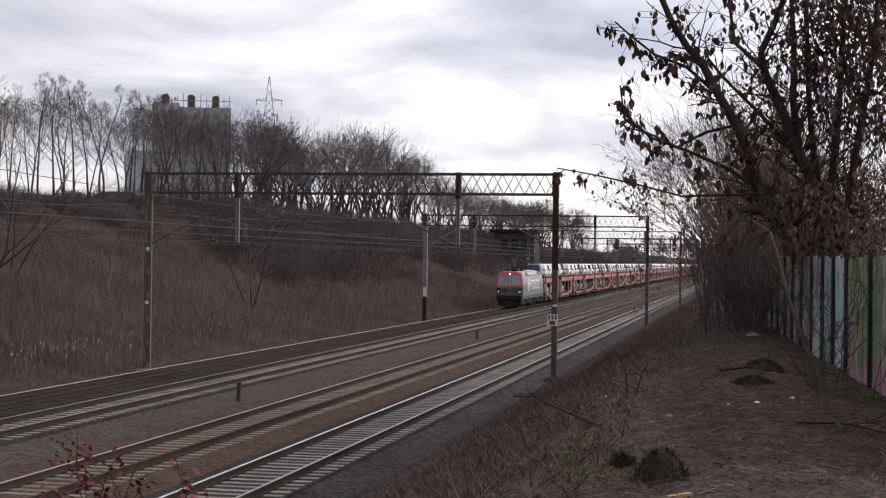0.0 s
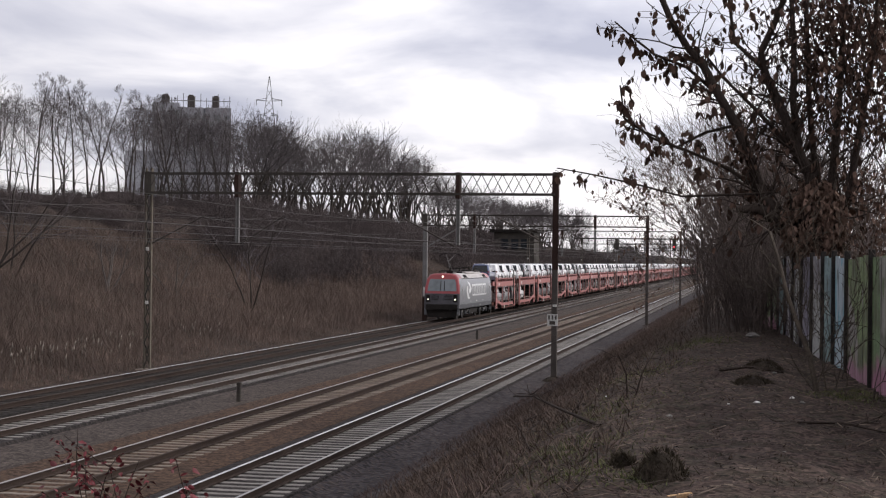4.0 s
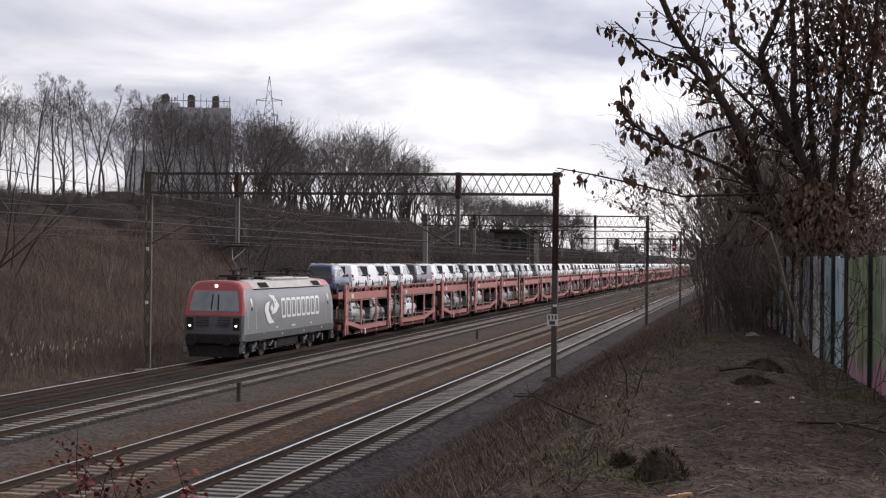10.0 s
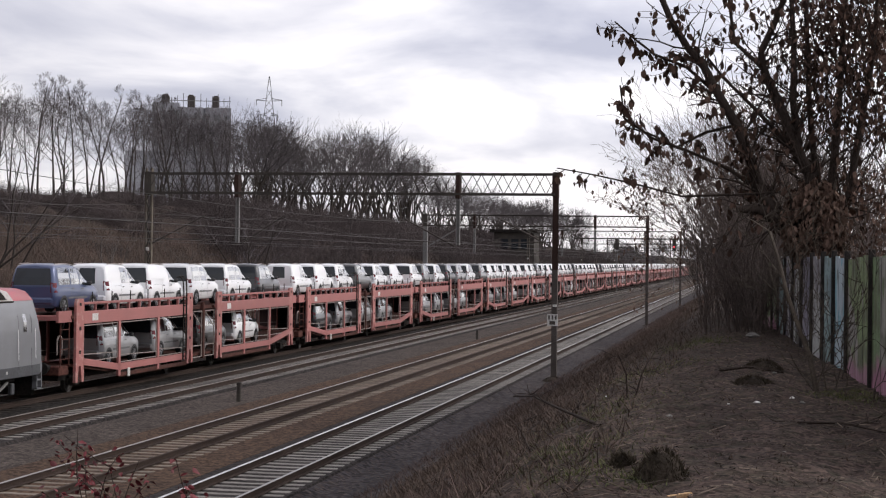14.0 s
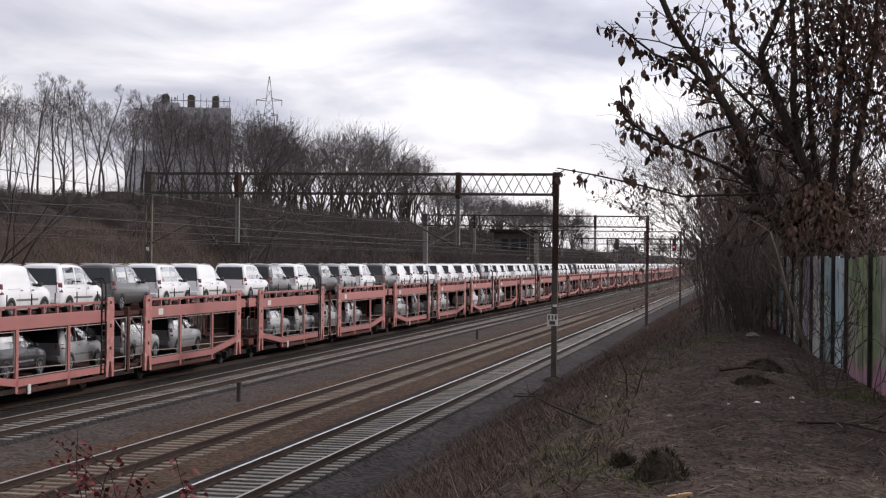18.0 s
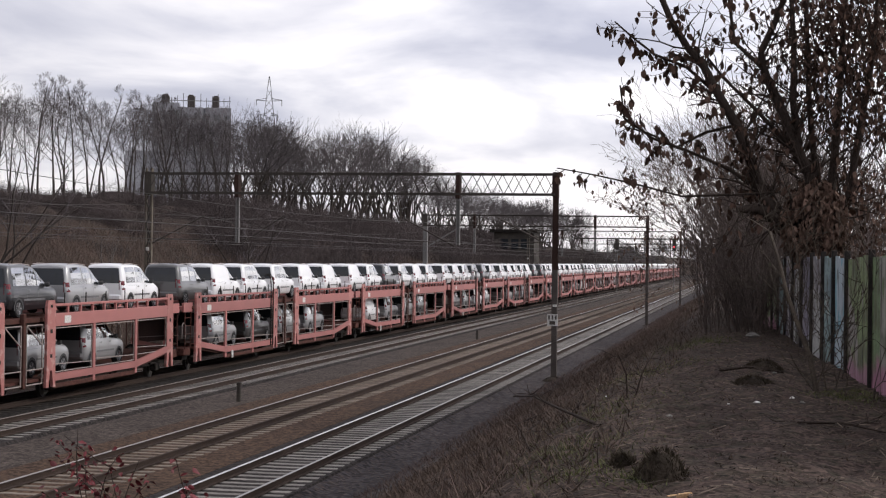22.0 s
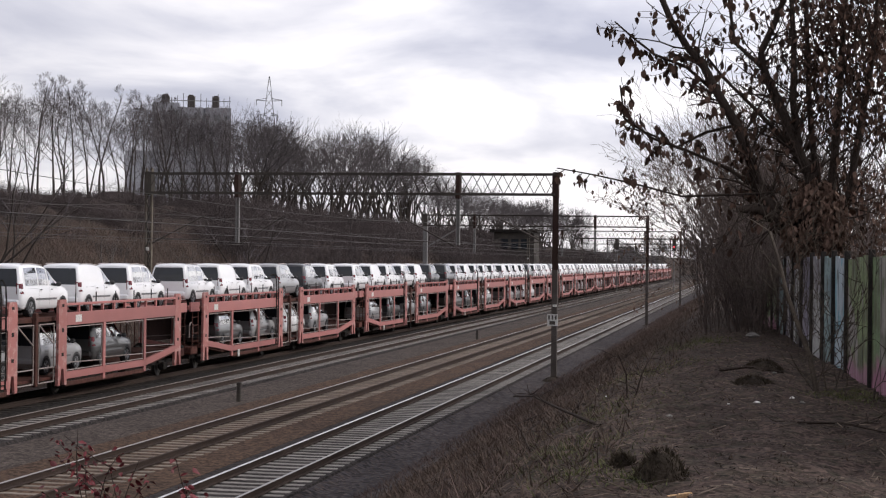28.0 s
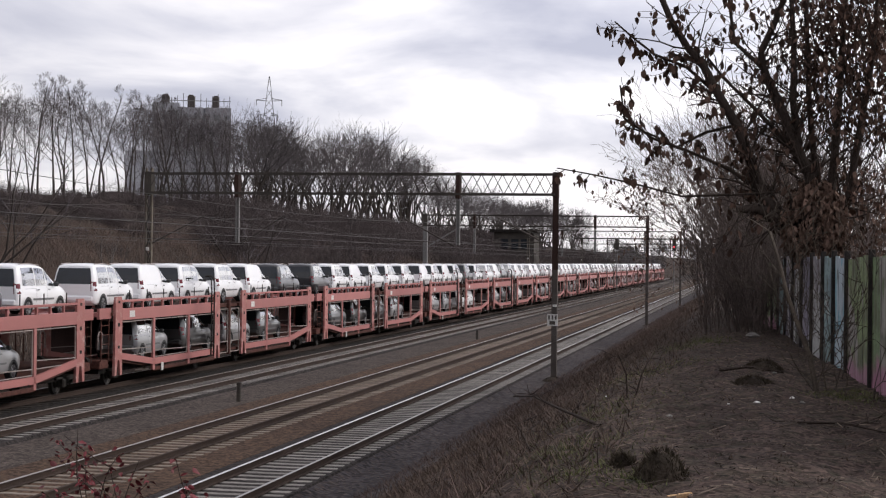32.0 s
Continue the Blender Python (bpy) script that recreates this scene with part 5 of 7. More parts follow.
def slim_tree(seed, h, label, twig=0.0105):
    """One or two straight leaders with rising side boughs on the upper length."""
    rng = random.Random(seed)
    segs = []
    for k in range(1 + (seed % 2)):
        p, d, r, n = Vector((0.25 * k, 0, -0.3)), Vector((rng.gauss(0, 0.03 + 0.09 * k), rng.gauss(0, 0.03 + 0.09 * k), 1)).normalized(), 0.17 - 0.04 * k, 15
        for i in range(n):
            d = (d + Vector((rng.gauss(0, 0.05), rng.gauss(0, 0.05), 0.04))).normalized()
            q = p + d * h * (1 - 0.12 * k) / n
            segs.append((p, q, r, r * 0.91, 0))
            p, r, u = q, r * 0.91, (i + 1) / n
            if u > 0.27 and rng.random() < 0.95:
                a = radians(rng.uniform(26, 52))
                e = Matrix.Rotation(rng.uniform(0, 6.28), 3, d) @ d.orthogonal().normalized()
                fork(segs, p, d * math.cos(a) + e * math.sin(a), h * 0.21 * (1.2 - u), r * 0.5, 3, rng, 7, (12, 34), (0.76, 1.0), 0.06, 0.09, 1)
        segs.append((p, p + d * 0.5, r, r * 0.4, 2))
    return as_tree(segs, twig, label, thick=1)


def plant(protos, spots, seed):
    """Copies of the prototypes at the spots (x, y, scale)."""
    rng = random.Random(seed)
    used = {}
    for x, y, s in spots:
        i = rng.randrange(len(protos))
        m = pose(x, y, land(x, y) - 0.1, rng.uniform(-3, 3), rng.uniform(-3, 3), rng.uniform(0, 360)) @ Matrix.Diagonal((s * rng.uniform(0.85, 1.1), s * rng.uniform(0.85, 1.1), s, 1))
        if i in used:
            copy_thing(protos[i], m)
        else:
            used[i] = m
    for i, m in used.items():
        protos[i].matrix_basis = m


# the height of the wood along the line: y, metres from the ground to the tree tops
TOPS = [(110, 10.6), (131, 11.0), (148, 12.4), (160, 12.8), (168, 12.0), (192, 14.8), (202, 14.9), (217, 13.9), (235, 14.0), (255, 18.0), (268, 18.6), (290, 18.0), (322, 15.6), (347, 14.6), (402, 13.0), (520, 12.5)]


def woods():
    rng = random.Random(5)
    slim = [slim_tree(100 + i, 13.0, "tall slender bare tree on the hill top") for i in range(6)]
    broad = [broad_tree(200 + i, 14.0, "broad bare tree with a dense twiggy crown", 0.009) for i in range(7)]
    ty, th = [q[0] for q in TOPS], [q[1] for q in TOPS]

    def spot(y, x, lo):
        """A tree at x, its height such that it joins the wood's outline seen along the rising line of sight."""
        return x, y, ((float(np.interp(y * 62 / -x, ty, th)) + 5) * -x / 62 - 5) * rng.uniform(lo, 1.02)
    spots = []
    for i in range(36):
        x = -61 - rng.uniform(0, 1) ** 2 * 16
        spots.append(spot((114 + i * 2.25 + rng.uniform(-1.5, 1.5)) * -x / 62, x, 0.80))
    for i in range(9):
        x = -61 - rng.uniform(0, 12)
        spots.append(spot((198 + i * 3.4 + rng.uniform(-2, 2)) * -x / 62, x, 0.86))
    plant(slim, spots, 1)
    spots = []
    for i in range(25):
        x = -60.5 - rng.uniform(0, 1) ** 1.3 * 13
        spots.append(spot((193 + i * 4.5 + rng.uniform(-2.5, 2.5)) * -x / 62, x, 0.90))
    for i in range(26):
        x = -60.5 - rng.uniform(0, 1) ** 1.3 * 14
        spots.append(spot((300 + i * 6.5 + rng.uniform(-4, 4)) * -x / 62, x, 0.85))
    plant(broad, spots, 2)


woods()


def thicket(name, seed, n, w, d, h, label, r=0.012):
    """One clump of upright shoots with side twigs."""
    rng = random.Random(seed)
    segs = []
    for _ in range(n):
        p = Vector((rng.gauss(0, w * 0.4), rng.gauss(0, d * 0.4), -0.2))
        limb(segs, p, Vector((rng.gauss(0, 0.25), rng.gauss(0, 0.25), 1)).normalized(), h * rng.uniform(0.5, 1.0), r * 2.2, 1, rng, 2, 0.13, 0.04, 2, (20, 50), (0.35, 0.6), 5, 0.1)
    v, f = tubes(segs, lambda lv: True, r)
    ob = new(name, raw_mesh(name, v, f, M_BRUSH))
    return tagged(ob, label, "brush", "", "stuff")


def lone_trees():
    """Slim stems that stand apart in the reeds below the hill."""
    for i, (x, y, h, n, lean, lab) in enumerate(((-35.6, 116.5, 6.5, 3, 0.10, "slim bare tree of three stems in the reeds"), (-41.0, 103.0, 4.2, 4, 0.35, "small dead tree with forked pale branches"), (-44.0, 92.0, 8.5, 3, 0.42, "leaning bare tree of several dark stems"), (-44.5, 96.0, 8.0, 2, 0.3, "leaning bare tree of several dark stems"), (-40.0, 113.0, 3.6, 3, 0.35, "small dead tree with forked pale branches"), (-46.0, 150.0, 6.0, 3, 0.2, "slim bare tree of three stems in the reeds"))):
        rng = random.Random(700 + i)
        segs = []
        for k in range(n):
            limb(segs, Vector((rng.gauss(0, 0.35), rng.gauss(0, 0.35), -0.3)), Vector((rng.gauss(0.1, lean), rng.gauss(0, lean), 1)).normalized(), h * rng.uniform(0.7, 1.05), 0.075, 0, rng, 2, 0.10, 0.04, 1, (22, 50), (0.3, 0.5), 7, 0.35)
        t = thing("tree", pose(x, y, land(x, y)), lab, "tree", "lone trees in the reeds")
        v, f = tubes(segs, lambda lv: lv == 0)
        ob = new("trunk", raw_mesh("trunk", v, f, M_BARK if "pale" not in lab else M_DEAD)); ob.parent = t
        v, f = tubes(segs, lambda lv: lv > 0, 0.012)
        ob = new("crown", raw_mesh("crown", v, f, M_TWIG if "pale" not in lab else M_DEAD)); ob.parent = t


M_DEAD = mat("pale_dead_wood", (0.16, 0.14, 0.125), (0.11, 0.095, 0.085), 0.9, scale=2, fine=20, bump=0.2)
lone_trees()


def brushes():
    protos = [thicket("brush", 300 + i, 80, 4.4, 4.4, 3.6, "dark leafless brushwood on the cutting slope", 0.011) for i in range(4)]
    rng = random.Random(8)
    first = {}
    for i in range(300):
        y = 78 + (i / 300) ** 1.25 * 330
        x = rng.uniform(-60.5, -52) if y < 140 else rng.uniform(-60.5, -46) if rng.random() < 0.85 else rng.uniform(-46, -39)
        s = rng.uniform(0.6, 1.15) * (0.3 if x < -54 and y < 165 else 0.42 if x < -56 else 0.5 if x < -50 and y < 165 else 0.9)
        k = rng.randrange(4)
        m = pose(x, y + rng.uniform(-3, 3), land(x, y) - 0.1, 0, 0, rng.uniform(0, 360)) @ Matrix.Diagonal((s, s, s, 1))
        if k in first:
            copy_thing(protos[k], m)
        else:
            first[k] = m
    # low brush over the shoulder of the hill
    for i in range(70):
        y = 108 + i * 1.0 + rng.uniform(-2, 2)
        x, s, k = rng.uniform(-63, -47), rng.uniform(0.18, 0.32), rng.randrange(4)
        copy_thing(protos[k], pose(x, y, land(x, y) - 0.1, 0, 0, rng.uniform(0, 360)) @ Matrix.Diagonal((s * 1.8, s * 1.8, s, 1)))
    # brush along the crest, between the trunks
    for i in range(150):
        y = 160 + i * 1.75 + rng.uniform(-3, 3)
        x, s, k = rng.uniform(-68, -56), rng.uniform(0.4, 0.85) * (0.6 if y < 172 else 1.15 if y < 225 else 1.0), rng.randrange(4)
        copy_thing(protos[k], pose(x, y, land(x, y) - 0.1, 0, 0, rng.uniform(0, 360)) @ Matrix.Diagonal((s * 1.5, s * 1.5, s, 1)))
    for k, m in first.items():
        protos[k].matrix_basis = m


brushes()


def blades(name, spots, hs, w, material, lean, label, seed, bend=0.0):
    """Thin upright blades at spots (n x 3), one narrow triangle each."""
    rs = np.random.RandomState(seed)
    n = len(spots)
    az = rs.uniform(0, 2 * np.pi, n)
    tip = spots.copy()
    la = rs.normal(0, lean, (n, 2)) * hs[:, None]
    tip[:, :2] += la
    tip[:, 2] += hs
    dx = np.c_[np.cos(az), np.sin(az), np.zeros(n)] * (w * rs.uniform(0.6, 1.4, n))[:, None]
    v = np.empty((n * 3, 3))
    v[0::3], v[1::3], v[2::3] = spots - dx, spots + dx, tip
    f = np.arange(n * 3).reshape(n, 3)
    ob = new(name, tri_mesh(name, v, f, material))
    return tagged(ob, label, "grass", "", "stuff")


def lands(xs, ys):
    return np.array([land(x, y) for x, y in zip(xs, ys)])


def reeds():
    rs = np.random.RandomState(4)
    n = 130000
    ys = 62 + rs.uniform(0, 1, n) ** 1.3 * 170
    xs = -28.6 - rs.uniform(0, 1, n) ** 1.15 * 22
    hs = (0.35 + 0.75 * np.clip((-29.2 - xs) / 3, 0, 1)) * rs.uniform(0.45, 1.2, n)
    hs *= 0.75 + 0.5 * np.array([noise.noise(Vector((x * 0.12, y * 0.12, 0))) + 0.5 for x, y in zip(xs, ys)])
    sp = np.c_[xs, ys, lands(xs, ys) - 0.05]
    blades("reed_bed", sp, hs, 0.012, M_REED, 0.42, "withered red-brown reeds and tall weeds beside the line", 5)
    # pale seed heads in loose groups
    pl = []
    for cx, cy, k in ((-30.3, 66, 20), (-30.6, 70, 16), (-30.4, 75, 16), (-30.8, 80, 10), (-31.2, 94, 14), (-31, 108, 6)):
        for _ in range(k):
            pl.append((cx + rs.normal(0, 0.6), cy + rs.normal(0, 2.0)))
    pl = np.array(pl)
    hs = rs.uniform(0.25, 0.42, len(pl))
    z = lands(pl[:, 0], pl[:, 1]) + rs.uniform(0.55, 1.0, len(pl))
    v, f = [], []
    for (x, y), zz, h in zip(pl, z, hs):
        k = len(v)
        r = 0.035
        v += [(x, y, zz), (x - r, y, zz + h * 0.5), (x, y - r, zz + h * 0.5), (x + r, y, zz + h * 0.5), (x, y + r, zz + h * 0.5), (x + 0.04, y, zz + h)]
        f += [(k, k + 2, k + 1), (k, k + 3, k + 2), (k, k + 4, k + 3), (k, k + 1, k + 4), (k + 5, k + 1, k + 2), (k + 5, k + 2, k + 3), (k + 5, k + 3, k + 4), (k + 5, k + 4, k + 1)]
        k = len(v)
        v += [(x - 0.01, y, zz - 1.0), (x + 0.01, y, zz - 1.0), (x, y, zz + 0.1)]
        f.append((k, k + 1, k + 2))
    ob = new("reed_plumes", tri_mesh("reed_plumes", v, f, M_PLUME))
    tagged(ob, "pale fluffy seed heads among the reeds", "reeds", "", "stuff")


reeds()


def slope_grass():
    rs = np.random.RandomState(9)
    n = 110000
    ys = 9 + rs.uniform(0, 1, n) ** 1.7 * 190
    xs = rs.uniform(-9.75, -1.2, n)
    ok = rs.uniform(0, 1, n) < np.where(xs < -7.3 + 1.2 * np.sin(ys * 0.31) * np.sin(ys * 0.113 + 1), 0.06, np.where(xs < -6.2, 0.4, np.where(xs < -2.2, 1.0, 0.35)))
    xs, ys = xs[ok], ys[ok]
    hs = rs.uniform(0.04, 0.20, len(xs)) * (0.6 + 0.8 * np.array([noise.noise(Vector((x * 0.5, y * 0.35, 5))) + 0.4 for x, y in zip(xs, ys)]).clip(0.1, 1.5))
    sp = np.c_[xs, ys, lands(xs, ys) - 0.02]
    blades("dry_grass", sp, hs, 0.010, M_GRASS, 0.7, "matted withered grass on the near slope", 10)
    n = 24000
    ys = 9 + rs.uniform(0, 1, n) ** 1.6 * 60
    xs = rs.uniform(-1.6, 4.0, n)
    hs = rs.uniform(0.015, 0.05, n)
    keep = np.array([noise.noise(Vector((x * 2.2, y * 1.1, 30))) for x, y in zip(xs, ys)]) > 0.05
    xs, ys, hs = xs[keep], ys[keep], hs[keep]
    blades("short_grass", np.c_[xs, ys, lands(xs, ys) - 0.01], hs, 0.008, M_GRASS, 0.8, "thin trodden grass on the path", 11)
    g = []
    for cx, cy, r, k in ((-1.75, 16.5, 0.35, 900), (-1.9, 21, 0.5, 900), (-1.7, 28, 0.5, 1200), (-1.2, 36, 0.5, 1600), (1.25, 22.0, 0.25, 900), (-0.85, 13.1, 0.15, 400), (-1.4, 14.2, 0.25, 500)):
        a = np.c_[rs.normal(cx, r, k), rs.normal(cy, r * 2.2, k)]
        g.append(a)
    g = np.vstack(g)
    blades("green_grass", np.c_[g, lands(g[:, 0], g[:, 1]) - 0.02], rs.uniform(0.025, 0.09, len(g)), 0.008, M_GREEN, 0.7, "patches of fresh green grass", 12)
    n = 7000
    ys = 12 + rs.uniform(0, 1, n) ** 1.5 * 130
    xs = rs.uniform(-9.7, -6.2, n)
    blades("bank_weeds", np.c_[xs, ys, lands(xs, ys)], rs.uniform(0.04, 0.2, n), 0.006, M_WEED, 0.5, "sparse dead weeds between the dark stones", 17)
    # taller reddish weeds on the slope, in drifts
    n = 48000
    ys = 12 + rs.uniform(0, 1, n) ** 1.6 * 150
    xs = -2.3 - rs.uniform(0, 1, n) ** 0.8 * 6.6
    d = np.array([noise.noise(Vector((x * 0.35, y * 0.16, 21))) for x, y in zip(xs, ys)])
    ok = d > -0.05
    xs, ys, d = xs[ok], ys[ok], d[ok]
    blades("tall_weeds", np.c_[xs, ys, lands(xs, ys) - 0.02], (0.10 + 0.55 * d.clip(0, 0.7)) * rs.uniform(0.3, 1.2, len(xs)), 0.0048, M_WEED, 0.75, "red-brown dead weeds on the near slope", 14)
    # fallen leaves
    n = 30000
    ys = 9 + rs.uniform(0, 1, n) ** 1.5 * 45
    xs = rs.uniform(-4.4, 3.0, n)
    z = lands(xs, ys) + rs.uniform(0.005, 0.04, n)
    az, s = rs.uniform(0, 6.28, n), 0.008 + 0.026 * rs.uniform(0, 1, n) ** 2
    t = rs.normal(0, 0.12, (n, 2))
    v = np.empty((n * 4, 3))
    for i, (a, b) in enumerate(((-1, 0), (0, -0.6), (1, 0), (0, 0.6))):
        dx, dy = (a * np.cos(az) - b * np.sin(az)) * s, (a * np.sin(az) + b * np.cos(az)) * s
        v[i::4] = np.c_[xs + dx, ys + dy, z + dx * t[:, 0] + dy * t[:, 1] + (0.3 * s if i in (0, 2) else 0)]
    ob = new("leaf_litter", tri_mesh("leaf_litter", v, np.arange(n * 4).reshape(n, 4), M_LITTER))
    tagged(ob, "dead brown leaves strewn over the path", "leaf litter", "", "stuff")
    # broken twigs and stalks lying about
    n = 2600
    ys, xs = 10 + rs.uniform(0, 1, n) ** 1.4 * 34, rs.uniform(-5.0, 2.6, n)
    ls, az = 0.04 + 0.22 * rs.uniform(0, 1, n) ** 2.5, rs.uniform(0, 6.28, n)
    dx, dy = np.cos(az) * ls / 2, np.sin(az) * ls / 2
    a = np.c_[xs - dx, ys - dy, lands(xs - dx, ys - dy) + 0.012]
    b = np.c_[xs + dx, ys + dy, lands(xs + dx, ys + dy) + 0.012 + 0.35 * ls * rs.uniform(0, 1, n) ** 2]
    w = np.c_[-np.sin(az), np.cos(az), np.zeros(n)] * 0.0045
    up = np.array((0, 0, 0.008))
    v = np.empty((n * 6, 3))
    for i, q in enumerate((a - w, a + w, a + up, b - w, b + w, b + up)):
        v[i::6] = q
    k = np.arange(n)[:, None] * 6
    f = np.vstack([k + np.array(q) for q in ((0, 1, 4, 3), (1, 2, 5, 4), (2, 0, 3, 5))])
    tagged(new("twig_litter", tri_mesh("twig_litter", v, f, M_STALK)), "pale broken twigs and stalks on the ground", "twigs", "", "stuff")


slope_grass()


# ---- beyond the hill ----
# wall and window colours lifted and blued in place of distance haze
M_TOWER = mat("tower_hazed_grey", (0.42, 0.42, 0.44), (0.34, 0.34, 0.36), 0.9, scale=0.12, fine=2, bump=0.05, c=(0.28, 0.28, 0.30))
M_TOWER_DARK = mat("tower_hazed_dark", (0.36, 0.355, 0.37), (0.29, 0.285, 0.30), 0.9, scale=0.12, fine=2, bump=0.05, c=(0.23, 0.225, 0.24))
M_TOWER_PALE = mat("tower_hazed_pale", (0.52, 0.525, 0.55), (0.46, 0.465, 0.49), 0.9, scale=0.12, fine=2, bump=0.05, c=(0.25, 0.25, 0.28))
M_TOWER_WIN = mat("hazed_window_glass", (0.17, 0.17, 0.185), (0.21, 0.21, 0.225), 0.4, scale=0.3, fine=2, bump=0)
M_OCHRE = mat("ochre_wall", (0.28, 0.19, 0.09), (0.22, 0.15, 0.08), 0.9, scale=0.4, fine=4, bump=0.05)


def block_of_flats():
    x, y = -180.0, 520.0
    t = thing("apartment_tower", pose(x, y, 3.5, 0, 0, 18), "tall grey slab tower with roof machine houses behind the trees", "building")
    W, D, H = 27.0, 14.0, 51.0
    g = Geo()
    g.box(-W / 2 + 2, -3.0, -D / 2, D / 2, -10, H)
    part("wall", g, M_TOWER, t)
    for a, b in ((-2.95, 4.6), (5.3, W / 2)):
        g = Geo()
        g.box(a, b, -D / 2 - 1.2, D / 2, -10, H - 1.5)
        part("wall", g, M_TOWER_DARK, t, "darker front slab of the tower")
    g = Geo()
    g.box(4.62, 5.28, -D / 2, D / 2 - 1, -10, H - 1.6)
    part("recess", g, M_TOWER_WIN, t, "dark recessed strip between the slabs")
    g = Geo()
    g.box(-W / 2 - 6.5, -W / 2 + 1.95, -D / 2 + 2, D / 2, -10, H - 15.5)
    part("side_wing", g, M_TOWER_PALE, t, "paler lower wing")
    for i, (a, w, h) in enumerate(((-7.6, 2.6, 2.6), (0.6, 2.2, 2.6), (8.6, 2.2, 2.4))):
        g = Geo()
        g.box(a - w / 2, a + w / 2, -3, 3, H - 1.4, H + h, bevel=0.1)
        g.box(a - w / 2 + 0.3, a + w / 2 - 0.3, -2.3, 2.3, H + h, H + h + 0.5, bevel=0.2)
        part("machine_house", g, M_MAST_GREY, t, "dark roof machine house")
    g = Geo()
    for i in range(14):
        a = -W / 2 + 2.5 + i * (W - 3) / 13
        g.bar((a, -D / 2 + 0.3, H - 1.5), (a, -D / 2 + 0.3, H + 1.6 + (i * 7 % 3) * 0.7), 0.13, n=4)
    g.box(-W / 2 + 2.2, W / 2 - 0.2, -D / 2 + 0.2, -D / 2 + 0.4, H + 0.6, H + 0.8)
    part("roof_railing", g, M_STEEL, t)
    wm = Geo()
    wm.box(-0.9, 0.9, -0.06, 0.06, -0.75, 0.75, bevel=0.05)
    me = wm.mesh("window", M_TOWER_WIN)
    for fl in range(6, 17):
        for c in range(8):
            a = -W / 2 + 3.2 + c * 3.2
            if abs(a + 3) < 1.0 or abs(a - 4.95) < 1.3:
                continue
            ob = new("window", me)
            ob.parent = t
            ob.matrix_basis = pose(a, -D / 2 - (1.25 if a > -3 else 0.03), fl * 2.9)


block_of_flats()


def far_house():
    t = thing("far_house", pose(-103, 262, 9.5, 0, 0, 20), "small ochre building with a low roof behind the trees", "building")
    g = Geo()
    g.box(-4.5, 4.5, -3, 3, -2, 4.6)
    part("wall", g, M_OCHRE, t)
    g = Geo()
    g.prism([(-4.9, 4.6), (4.9, 4.6), (2.5, 6.0), (-2.5, 6.0)], 1, -3.4, 3.4)
    part("roof", g, M_MAST_DARK, t)
    for a in (-2.6, 0.2, 2.8):
        g = Geo()
        g.box(a - 0.6, a + 0.6, -3.05, -2.95, 1.6, 3.2)
        part("window", g, M_TOWER_WIN, t)


far_house()


def signal_box():
    t = thing("line_side_building", pose(-45.8, 330, 6.7, 0, 0, 0), "low dark flat-roofed building above the cutting", "building")
    g = Geo()
    g.box(-4.0, 4.0, -4, 4, -8, 3.9)
    part("wall", g, M_MAST_DARK, t)
    g = Geo()
    g.box(-4.7, 4.7, -4.7, 4.7, 3.9, 4.5, bevel=0.05)
    part("roof", g, M_BLACK, t, "dark overhanging flat roof")
    for a in (-1.8, 0.2, 2.1):
        g = Geo()
        g.box(a - 0.7, a + 0.7, -4.06, -3.97, 0.6, 2.6)
        part("window", g, M_REAR_GLASS, t)


signal_box()


def pylon():
    x, y = -106.0, 360.0
    t = thing("power_pylon", pose(x, y, 9.5, 0, 0, 17), "slim steel lattice power pylon with short cross-arms", "pylon")
    H = 36.0

    def hw(z):
        return 1.9 + (1.15 - 1.9) * min(1, z / 26) if z < 26 else 1.15 * (1 - (z - 26) / (H - 26)) + 0.08
    g = Geo()
    zs = list(np.arange(0, 26, 2.6)) + [26, 27.5, 29, 31, 33, H]
    for a, b in zip(zs, zs[1:]):
        for sx, sy in ((-1, -1), (1, -1), (1, 1), (-1, 1)):
            g.bar((sx * hw(a), sy * hw(a), a), (sx * hw(b), sy * hw(b), b), 0.07, n=4, caps=False)
    tower = part("tower_leg", g, M_STEEL, t)
    g = Geo()
    for k, (a, b) in enumerate(zip(zs, zs[1:])):
        for i in range(4):
            c = ((-1, -1), (1, -1), (1, 1), (-1, 1))
            p, q = c[i], c[(i + 1) % 4]
            if k % 2:
                p, q = q, p
            g.bar((p[0] * hw(a), p[1] * hw(a), a), (q[0] * hw(b), q[1] * hw(b), b), 0.045, n=3, caps=False)
    part("bracing", g, M_STEEL, tower)
    for z, reach in ((30.6, 2.9), (27.3, 2.0)):
        for s in (-1, 1):
            g = Geo()
            for yy in (-0.4, 0.4):
                g.bar((s * 0.4, yy, z + 0.5), (s * reach, 0, z + 0.1), 0.06, n=4)
                g.bar((s * 0.4, yy, z - 0.1), (s * reach, 0, z + 0.05), 0.06, n=4)
            arm = part("cross_arm", g, M_STEEL, t)
            g = Geo()
            for i in range(6):
                g.bar((s * (reach - 0.1), 0, z - i * 0.2), (s * (reach - 0.1), 0, z - 0.12 - i * 0.2), 0.12, n=6)
            part("insulator", g, M_STEEL, arm)


pylon()


# ---- the near bank: fence, tree, shrubs and litter ----
def fence_x(y):
    return 1.67 - 0.053 * (y - 23.1)


M_POST = mat("fence_post_dark", (0.030, 0.027, 0.026), (0.045, 0.040, 0.037), 0.85, scale=2, fine=30, bump=0.3)


